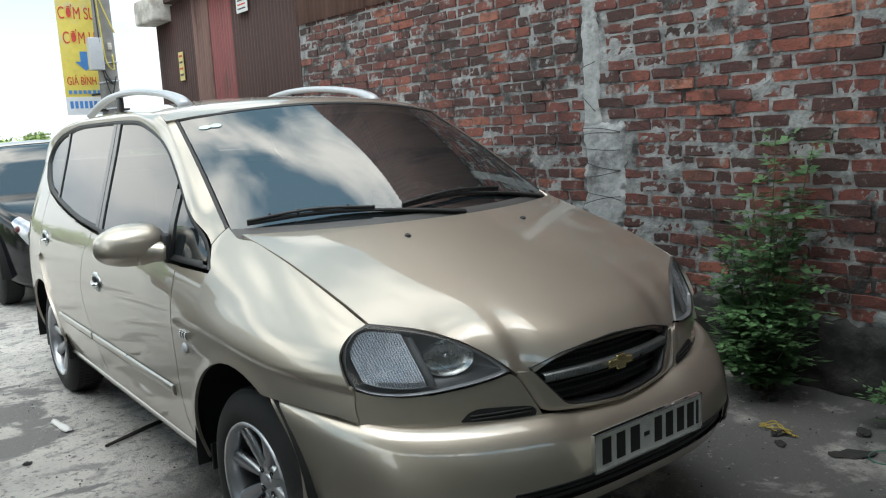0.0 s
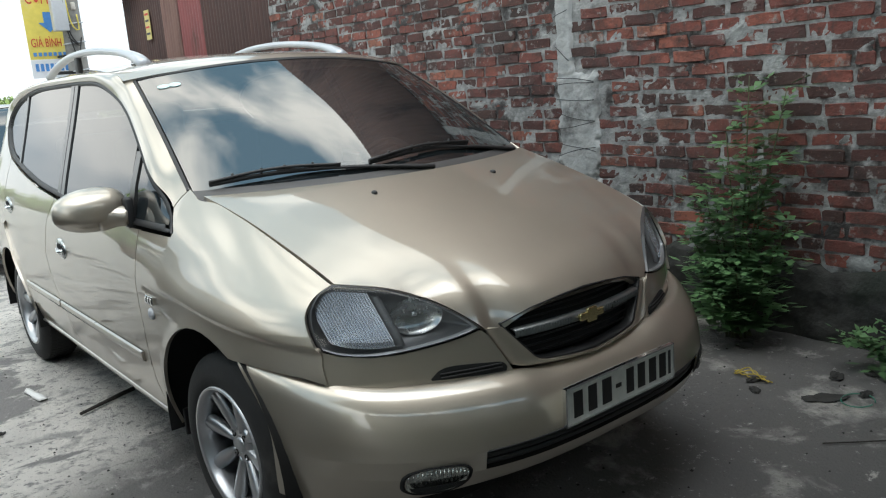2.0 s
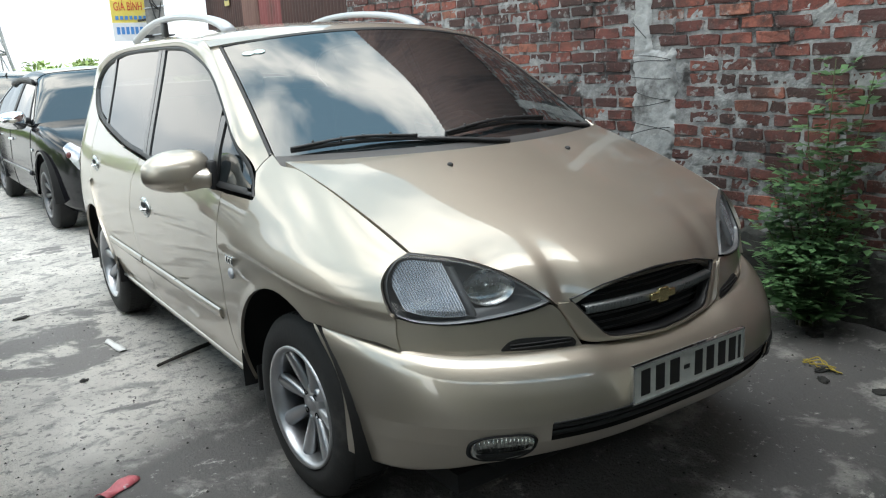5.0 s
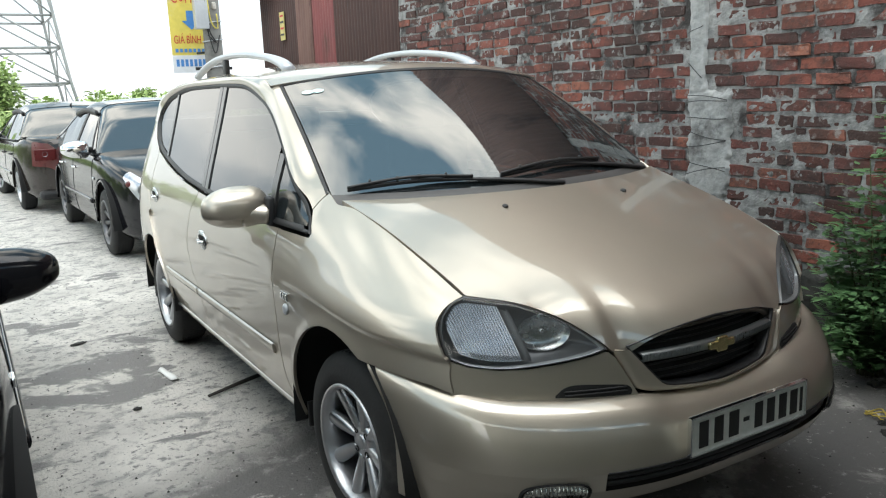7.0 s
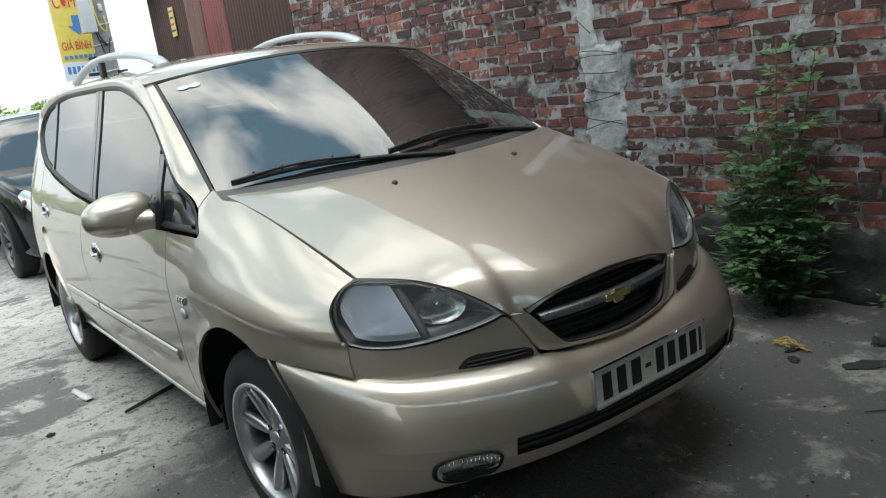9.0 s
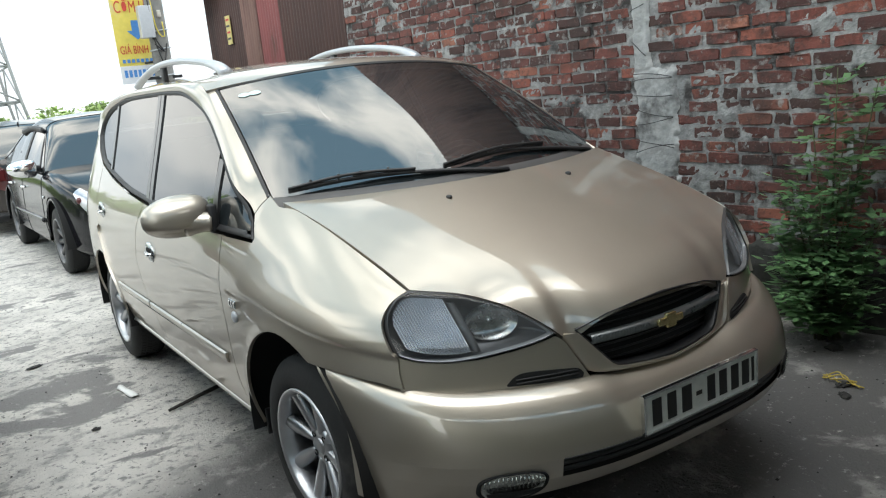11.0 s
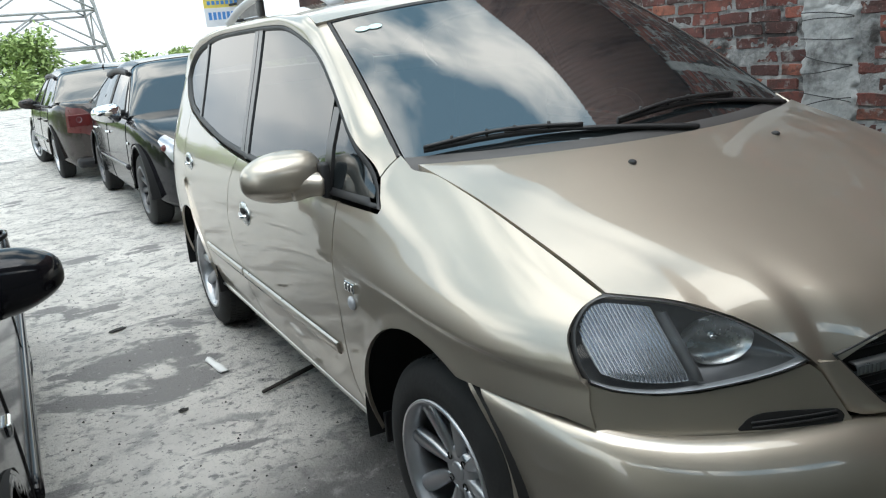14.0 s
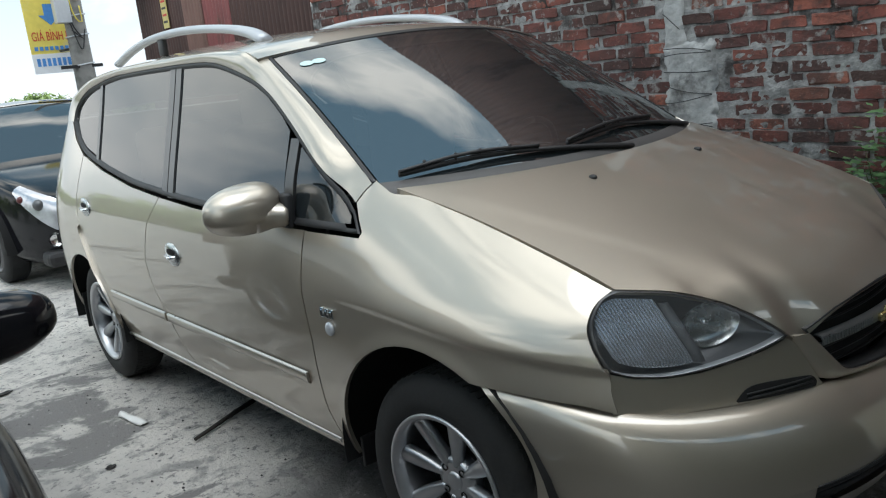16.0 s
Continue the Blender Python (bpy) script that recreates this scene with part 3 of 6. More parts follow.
    glass("rear_side_window", [(-1.58, 1.042), (-1.95, 1.072), (-2.33, 1.128), (-2.40, 1.144)], [(-1.66, 1.508), (-1.77, 1.508), (-2.2, 1.504), (-2.49, 1.482)], [(-1.58, 1.042), (-1.61, 1.25), (-1.66, 1.508)], [(-2.40, 1.144), (-2.44, 1.32), (-2.49, 1.482)])
    glass("quarter_window", [(-2.44, 1.155), (-2.62, 1.195), (-2.76, 1.255), (-2.84, 1.325)], [(-2.535, 1.475), (-2.62, 1.462), (-2.74, 1.435), (-2.84, 1.375)], [(-2.44, 1.155), (-2.485, 1.32), (-2.535, 1.475)], [(-2.84, 1.325), (-2.845, 1.35), (-2.84, 1.375)])
    glass("sail_window", [(-0.30, 1.005), (-0.45, 1.003), (-0.575, 1.003)], [(-0.305, 1.025), (-0.44, 1.135), (-0.575, 1.215)], [(-0.30, 1.005), (-0.305, 1.025)], [(-0.575, 1.003), (-0.575, 1.215)])
    # black surround of the glass and the pillars between
    lowc, topc = curve(DLO_LOW, 90, True), curve(DLO_TOP, 90, True)
    ring = np.vstack([topc, lowc[::-1][1:-1]])
    cen = np.array([-1.5, 1.25])
    d = cen - ring
    inn = np.roll(ring, -1, 0) - np.roll(ring, 1, 0)
    nrm = np.stack([inn[:, 1], -inn[:, 0]], 1)
    nrm /= np.linalg.norm(nrm, axis=1, keepdims=True)
    nrm *= np.sign((nrm * d).sum(1, keepdims=True))
    nrm[:3] = nrm[-2:] = (-0.8, 0.5)
    rows = np.stack([ring + 0.001 * nrm, ring + 0.009 * nrm, ring + 0.021 * nrm], 1)
    rows = np.vstack([rows, rows[:1]])
    P = on_side(rows)
    P[:, 0, 1] += 0.004
    P[:, 1, 1] -= 0.003
    P[:, 2, 1] += 0.012
    shell("window_surround", P, SEAL, hero, "black rubber window surround", 0, mirror)

    def pillar(a, b, w, name):
        l = curve([a, b], 16)
        side = np.stack([l + (w / 2, 0), l, l - (w / 2, 0)], 1)
        shell(name, on_side(side, -0.006), TRIM_GREY, hero, "dark grey pillar trim", 0.012, mirror)
    pillar((-1.503, 1.015), (-1.592, 1.515), 0.05, "door_pillar")
    pillar((-1.562, 1.022), (-1.652, 1.516), 0.05, "door_pillar")
    pillar((-2.42, 1.132), (-2.512, 1.49), 0.034, "quarter_pillar")
    pillar((-0.61, 0.99), (-0.61, 1.24), 0.05, "sail_pillar")
    # side moulding with a bright top
    for name, a, b in (("door_moulding", -0.53, -1.63), ("door_moulding", -1.655, -2.31)):
        x = np.linspace(a, b, 24)
        prof = [(0.0, 0.527), (0.008, 0.524), (0.011, 0.514), (0.009, 0.494), (0.0, 0.488)]
        P = np.array([[(xx, -(float(half_width(xx, zz)) + o), zz) for o, zz in prof] for xx in x])
        shell(name, P, PAINT, hero, "body-coloured side moulding", 0.01, mirror)
        P = np.array([[(xx, -(float(half_width(xx, zz)) + o + 0.001), zz) for o, zz in ((0.002, 0.5305), (0.009, 0.528), (0.0105, 0.5245))] for xx in x])
        shell("moulding_trim", P, TRIM_SILVER, hero, "thin bright trim strip", 0.003, mirror)
    # near-black sheet added behind the joints, standing in for shade in the gaps
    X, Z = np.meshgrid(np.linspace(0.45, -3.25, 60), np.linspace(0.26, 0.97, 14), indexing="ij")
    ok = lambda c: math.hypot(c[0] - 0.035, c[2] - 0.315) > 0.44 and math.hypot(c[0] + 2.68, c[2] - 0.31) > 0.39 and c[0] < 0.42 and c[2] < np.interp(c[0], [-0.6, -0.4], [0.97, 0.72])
    shell("joint_backing", on_side(np.stack([X, Z], -1), -0.02), CAVITY, hero, "near-black sheet added behind the body joints", 0, mirror, keep=ok)


for flag in (False, True):
    body_side(flag)


# hood
HOOD_F = [(0.0, 0.79, 0.772), (0.12, 0.787, 0.769), (0.24, 0.775, 0.75), (0.327, 0.752, 0.716), (0.35, 0.75, 0.724), (0.374, 0.74, 0.747), (0.419, 0.70, 0.789), (0.478, 0.65, 0.831), (0.575, 0.576, 0.873), (0.64, 0.531, 0.888), (0.676, 0.505, 0.896)]


def hood_point(u, v):
    """u 0 at the windscreen, 1 at the nose; v 0 in the middle, 1 at the wing."""
    u, v = np.broadcast_arrays(np.asarray(u, float), np.asarray(v, float))
    F = np.array(HOOD_F)
    yf = 0.675 * v
    xf, zf = spline1(yf, F[:, 0], F[:, 1]), spline1(yf, F[:, 0], F[:, 2])
    xr = 0.03 - 0.205 * v ** 2.2
    x = xr + (xf - xr) * u
    y = v * (hood_line_y(x) - 0.003)

    def crowned(px, py):
        mid = spline2(px, [-0.2, 0.03, 0.182, 0.372, 0.562, 0.684, 0.752, 0.79], [1.143, 1.094, 1.051, 0.992, 0.918, 0.856, 0.809, 0.775])
        return mid - (mid - hood_line_z(px)) * np.clip(py / hood_line_y(px), 0, 1) ** 2.2
    z = crowned(x, y) + (zf - crowned(xf, yf)) * u ** 13
    ridge = 0.97 - 0.08 * u - 0.31 * u ** 2
    z = z + 0.0016 * (1 - sstep(v, ridge - 0.07, ridge + 0.05)) * (1 - u ** 6) * sstep(u, 0.0, 0.3)
    return np.stack([x, -y, z], -1)


v = np.r_[-np.linspace(1, 0, 61)[:-1], np.linspace(0, 1, 61)]
uu = 1 - (1 - np.linspace(0, 1, 72)) ** 1.6
P = hood_point(uu[:, None], np.abs(v)[None]) * np.stack([np.ones_like(v), np.where(v < 0, 1, -1), np.ones_like(v)], -1)[None]
HOOD = P
shell("hood", P, PAINT, hero, "champagne metallic hood", 0.016)

# windscreen, its black band, the roof


vv = np.linspace(-1, 1, 60)
shell("windscreen", screen_point(np.linspace(-0.045, 1, 36)[:, None], vv[None] * 0.99), WINDSCREEN, hero, "tinted windscreen mirroring the clouds", 0.005, flip=True)
rim_u = np.linspace(0.0, 1.012, 40)
for sgn in (-1, 1):
    P = np.stack([screen_point(rim_u, np.full(40, sgn * w), 0.002) for w in (1.012, 1.004, 0.997)], 1)
    shell("windscreen_seal", P, SEAL, hero, "black windscreen seal", 0.006, flip=sgn > 0)
P = np.stack([screen_point(np.full(60, w), vv, 0.002) for w in (0.988, 1.0, 1.012)], 1)
shell("windscreen_seal", P, SEAL, hero, "black windscreen seal", 0.006)
P = np.stack([screen_point(np.full(60, w), vv * 0.99, o) for w, o in ((-0.13, -0.03), (-0.10, -0.016), (-0.075, 0.001), (-0.03, 0.003), (-0.012, 0.002))], 1)
shell("cowl", P, COWL_GREY, hero, "black plastic cowl below the windscreen", 0.01)


def roof_point(u, v):
    u, v = np.broadcast_arrays(np.asarray(u, float), np.asarray(v, float))
    e = curve([(x, z) for x, z in ROOF_EDGE[3:]] + [(-3.14, 1.33)], 200)
    k = np.clip((u * 199).astype(int), 0, 199)
    xe, ze = e[k, 0], e[k, 1]
    ye = half_width(xe, ze)
    front = screen_point(np.full_like(u, 1.012), v)
    lift = 0.062 * (1 - np.abs(v) ** 2.4) * (0.75 + 0.25 * np.sin(np.pi * np.clip(u, 0, 1)))
    x = xe + (front[..., 0] - e[0, 0]) * (1 - np.clip(u, 0, 1)) ** 3
    return np.stack([x, v * ye, ze + lift], -1)


shell("roof", roof_point(np.linspace(0, 1, 60)[:, None], np.linspace(-1, 1, 50)[None]), PAINT, hero, "champagne metallic roof", 0.012, flip=True)

# tail
rows = []
for z in np.linspace(0.24, 1.33, 30):
    xe = float(spline1(z, [0.2, 0.5, 0.9, 1.2, 1.35], [-3.40, -3.45, -3.43, -3.33, -3.2]))
    xs = float(spline1(z, [0.2, 0.3, 0.6, 0.9, 1.15, 1.33], [-3.30, -3.32, -3.36, -3.37, -3.28, -3.14]))
    ys = float(half_width(xs, z))
    rows.append([(xs + (xe - xs) * (1 - w * w), w * ys, z) for w in np.linspace(-1, 1, 24)])
shell("tailgate", np.array(rows), PAINT, hero, "champagne tailgate and rear bumper", 0.01)

# front bumper in patches round the low air intake
Z_LO, Z_HI, S_IN = 0.397, 0.449, 0.348


def bumper_low(s):
    return spline1(s, [0, 0.3, 0.5, 0.65, 0.8, 1.0], [0.352, 0.345, 0.325, 0.295, 0.278, 0.285])


def bumper_patch(s0, s1, z0, z1, ns, nz, mirror):
    s = np.linspace(s0, s1, ns)
    t = np.linspace(0, 1, nz)
    P = np.empty((ns, nz, 3))
    for i, a in enumerate(s):
        top = float(bumper_top(a)) if z1 is None else z1
        low = float(bumper_low(a)) if z0 is None else z0
        P[i] = bumper_point(a, low + (top - low) * t)
        if s0:
            P[i] = [bumper_point(min(1.0, a), zz) for zz in low + (top - low) * t]
        if z0 is None:
            P[i, 0] += (-0.03, 0.02, 0.004)
            P[i, 1] += (-0.006, 0.004, 0)
    if z1 is None:
        ledge = np.array([P[:, -1] + np.stack([-0.012 * k * np.ones(ns), 0.006 * k * np.linspace(0, 1, ns), -0.002 * k * np.ones(ns)], 1) for k in (1, 2)])
        P = np.concatenate([P, ledge.transpose(1, 0, 2)], 1)
    return P * ((1, -1, 1) if mirror else (1, 1, 1))


verts, faces = [], []
for mirror in (False, True):
    for a in ((0, 1, Z_HI, None, 60, 24), (S_IN, 1, Z_LO, Z_HI, 40, 2), (0, 1, None, Z_LO, 60, 14)):
        P = bumper_patch(*a, mirror)
        o = len(verts)
        verts += list(P.reshape(-1, 3))
        f = grid_faces(*P.shape[:2], o)
        faces += f if mirror else [q[::-1] for q in f]
bumper = mesh_of("front_bumper", verts, faces, PAINT, hero, "champagne front bumper")
bm = bmesh.new()
bm.from_mesh(bumper.data)
bmesh.ops.remove_doubles(bm, verts=bm.verts, dist=0.0008)
bmesh.ops.recalc_face_normals(bm, faces=bm.faces)
bm.to_mesh(bumper.data)
bm.free()

for flag in (False, True):
    zz = np.linspace(0.30, 0.672, 24)
    rim = np.array([bumper_point(1.0, z) for z in zz])
    shell("bumper_edge", np.stack([rim, rim + (-0.003, 0.004, 0), rim + (-0.004, 0.04, 0)], 1), PAINT, hero, "", 0, flag).data.shade_flat()

# panels under the headlamps
LAMP_TOP = [(0.374, 0.742), (0.395, 0.765), (0.419, 0.786), (0.457, 0.815), (0.5, 0.84), (0.57, 0.87), (0.63, 0.884), (0.678, 0.893)]
LAMP_LOW = [(0.374, 0.742), (0.42, 0.73), (0.485, 0.719), (0.58, 0.708), (0.65, 0.706), (0.715, 0.717), (0.757, 0.736)]
LAMP_OUT = [(0.757, 0.736), (0.763, 0.78), (0.754, 0.828), (0.738, 0.855), (0.71, 0.883), (0.678, 0.893)]
for mirror in (False, True):
    low = [(0.297, 0.60), (0.40, 0.606), (0.516, 0.611), (0.63, 0.613), (0.764, 0.634)]
    top = [(0.352, 0.714), (0.36, 0.722), (0.374, 0.736), (0.42, 0.724), (0.485, 0.713), (0.58, 0.702), (0.65, 0.702), (0.715, 0.713), (0.76, 0.732)]
    g = coons(low, top, [low[0], top[0]], [low[-1], top[-1]], 50, 12, False)
    shell("lamp_panel", on_nose(g), PAINT, hero, "champagne panel under the headlamp", 0.012, mirror, flip=True)

# ---------- nose details ----------


def closed_ring(pts, n):
    p = np.array(pts + [pts[0]], float)
    return curve(p, n + 1, False)[:-1]


LAMP_RING = closed_ring([tuple(p) for p in curve(LAMP_TOP, 40)] + [tuple(p) for p in curve(LAMP_OUT[::-1], 20)][1:] + [tuple(p) for p in curve(LAMP_LOW[::-1], 40)][1:-1], 96)
LAMP_MID = np.array([0.585, 0.79])


FLUTED = material("fluted_lens", (0.74, 0.77, 0.82), 0.14, 0.85, 0.0, 0.08, 10)
LAMP_HAZE = material("lamp_haze", (0.38, 0.39, 0.4), 0.35, 0.5, 0.3, 0.15, 12)


def headlamp(mirror):
    sg = (1, -1, 1) if mirror else (1, 1, 1)
    # clear lens: rings shrinking to the middle, slightly domed
    rings = [LAMP_MID + (LAMP_RING - LAMP_MID) * k for k in (0.985, 0.9, 0.7, 0.45, 0.2)]
    V, F = [], []
    for k, r in enumerate(rings):
        V += list(on_nose(r, 0.004 + 0.005 * k))
    n = len(LAMP_RING)
    for k in range(len(rings) - 1):
        F += [(k * n + i, k * n + (i + 1) % n, (k + 1) * n + (i + 1) % n, (k + 1) * n + i) for i in range(n)]
    F.append(tuple(range((len(rings) - 1) * n, len(rings) * n)))
    V = [np.array(p) * sg for p in V]
    lamp = mesh_of("headlamp", V, F if not mirror else [f[::-1] for f in F], LENS, hero, "clear headlamp lens, slightly hazed")
    lamp.visible_shadow = False
    # black gap round the lens
    a, b = LAMP_MID + (LAMP_RING - LAMP_MID) * 1.006, LAMP_MID + (LAMP_RING - LAMP_MID) * 0.98
    P = np.stack([on_nose(a, -0.02), on_nose(a, 0.003), on_nose(b, 0.006)], 1)
    P = np.concatenate([P, P[:1]], 0) * sg
    shell("lamp_seal", P, TRIM_GREY, lamp, "black headlamp seal", 0, flip=mirror)
    # bowl behind the lens
    V, F = [], []
    for k, (s, d) in enumerate(((1.0, -0.004), (0.97, -0.03), (0.88, -0.06), (0.5, -0.075), (0.05, -0.08))):
        V += [np.array(p) * sg for p in on_nose(LAMP_MID + (LAMP_RING - LAMP_MID) * s, d)]
    for k in range(4):
        F += [(k * n + i, k * n + (i + 1) % n, (k + 1) * n + (i + 1) % n, (k + 1) * n + i) for i in range(n)]
    mesh_of("lamp_bowl", V, F, LAMP_DARK, lamp, "dark grey lamp housing")
    # fluted indicator lens on the outer part, cut to the lamp's outline
    line = LAMP_MID + (LAMP_RING - LAMP_MID) * (0.85, 0.82)
    ys = np.linspace(0.592, line[:, 0].max() - 0.003, 168)
    V = []
    for k, y in enumerate(ys):
        cut = [p[1] + (y - p[0]) * (q[1] - p[1]) / (q[0] - p[0]) for p, q in zip(line, np.roll(line, -1, 0)) if (p[0] - y) * (q[0] - y) < 0]
        lo, hi = min(cut), max(cut)
        wave = 0.007 * abs(math.sin(math.pi * k / 8)) - 0.005
        V.append([on_nose(np.array([y + 0.16 * (z - 0.79), z]), -0.016 + wave) for z in np.linspace(lo, hi, 10)])
    shell("indicator_lens", np.array(V) * sg, FLUTED, lamp, "fluted clear indicator lens", 0, flip=mirror).data.shade_flat()
    P = np.stack([on_nose(LAMP_MID + (LAMP_RING - LAMP_MID) * k, d) for k, d in ((0.985, -0.001), (0.968, -0.004), (0.955, -0.016))], 1)
    shell("lamp_rim", np.concatenate([P, P[:1]], 0) * sg, LAMP_HAZE, lamp, "hazed pale inner rim", 0)
    # slanted dark divider, then the main reflector with its bulb shield
    P = np.array([[on_nose(np.array([0.58 + 0.16 * (z - 0.79) + a, z]), d) for a, d in ((-0.009, -0.03), (-0.006, -0.008), (0.006, -0.008), (0.009, -0.03))] for z in np.linspace(0.722, 0.852, 12)])
    shell("lamp_divider", P * sg, LAMP_DARK, lamp, "dark divider", 0, flip=mirror)
    bm = lathe([(0.0, 0.058), (0.006, 0.054), (0.014, 0.044), (0.021, 0.028), (0.025, 0.0015)], 36)
    m = Matrix.Translation((0.632, -0.505 * sg[1], 0.787)) @ Matrix.Rotation(radians(62 if not mirror else 118), 4, "Z") @ Matrix.Diagonal((1.3, 1, 0.92, 1))
    bmesh.ops.transform(bm, matrix=m, verts=bm.verts)
    part("reflector", bm, REFLECTOR, lamp, "mirror-bright main reflector")
    bm = lathe([(0.012, 0.0015), (0.012, 0.006), (0.025, 0.007)], 20)
    bmesh.ops.transform(bm, matrix=m, verts=bm.verts)
    part("bulb_shield", bm, CHROME, lamp)


for flag in (False, True):
    headlamp(flag)


def grille_x(y, z):
    return 0.808 - 0.45 * np.asarray(y) ** 2 - 0.2 * (np.asarray(z) - 0.70)


def grille():
    half = [(0.308, 0.738), (0.285, 0.71), (0.256, 0.675), (0.227, 0.641), (0.217, 0.631), (0.201, 0.622), (0.175, 0.617), (0.1, 0.612)]
    opening = [(-y, z) for y, z in half[::-1]] + [(-0.2, 0.764), (-0.1, 0.774), (0, 0.777), (0.1, 0.774), (0.2, 0.764)] + half + [(0, 0.609)]
    ring = curve(opening + [opening[0]], 145, False)[:-1]
    c = np.array([0, 0.69])

    def at(yz, push):
        return np.stack([grille_x(yz[:, 0], yz[:, 1]) + push, yz[:, 0], yz[:, 1]], 1)
    # bright inner edge, body-coloured frame outside
    d = (ring - c) / np.linalg.norm(ring - c, axis=1, keepdims=True)
    leg = 0.045 + 0.04 * np.clip((0.738 - ring[:, 1]) / 0.11, 0, 1)
    outer = ring + d * np.stack([leg, np.full(144, 0.016)], 1)
    P = np.stack([at(ring, -0.035), at(ring, 0.0), at(ring + d * 0.006, 0.006), at(ring + d * 0.009, 0.002)], 1)
    shell("grille_rim", np.concatenate([P, P[:1]]), PLASTIC, hero, "dark grille rim", 0, flip=True)
    low = (ring[:, 1] < 0.734) & (np.abs(ring[:, 0]) < 0.309) & ((ring[:, 1] < 0.70) | (np.abs(ring[:, 0]) > 0.25))
    P = np.stack([at(ring + d * 0.008, 0.008), at(ring + d * np.array([0.02, 0.008]), 0.011), at(outer, 0.008), at(outer + d * 0.006, -0.02)], 1)
    P = np.roll(P, -int(np.argmax(~low)), 0)
    k = np.nonzero(np.roll(low, -int(np.argmax(~low))))[0]
    P = P[k[0]:k[-1] + 1]
    shell("grille_frame", P, PAINT, hero, "body-coloured grille frame", 0.01, flip=True)
    # dark mesh behind with thin slats
    bm = bmesh.new()
    vs = [bm.verts.new((float(grille_x(y, z)) - 0.05, y, z)) for y, z in ring]
    bm.faces.new(vs)
    part("grille_back", bm, CAVITY, hero, "black grille mesh")
    for z in (0.63, 0.65, 0.67, 0.728, 0.745):
        w = 0.28 - 8 * max(0, z - 0.74) - 0.95 * max(0, 0.70 - z)
        pts = [(float(grille_x(y, z)) - 0.03, y, z) for y in np.linspace(-w, w, 16)]
        part("slat", tube(pts, 0.0028, 6), PLASTIC, hero)
    # chrome bar and emblem
    prof = [(-0.01, 0.690), (0.006, 0.692), (0.01, 0.702), (0.006, 0.714), (-0.01, 0.717)]
    ys = np.linspace(-0.274, 0.274, 40)
    P = np.array([[(float(grille_x(y, z)) + o, y, z) for o, z in prof] for y in ys])
    shell("grille_bar", P, BAR_GREY, hero, "chrome grille bar", 0.004, flip=False)
    for y in np.linspace(-0.27, 0.27, 55):
        if abs(y) > 0.07:
            bm = bmesh.new()
            box(bm, (float(grille_x(y, 0.703)) + 0.0098, y, 0.703), (0.002, 0.0035, 0.018))
            part("bar_rib", bm, BAR_GREY, hero, smooth=False)
    bm = bmesh.new()
    x0 = float(grille_x(0, 0.703)) + 0.014
    for c, s in (((x0, 0, 0.703), (0.012, 0.105, 0.022)), ((x0 + 0.001, 0, 0.703), (0.013, 0.042, 0.044))):
        box(bm, c, s, bevel=0.004)
    part("emblem", bm, GOLD, hero, "plain gold emblem with bright edge", smooth=False)


grille()


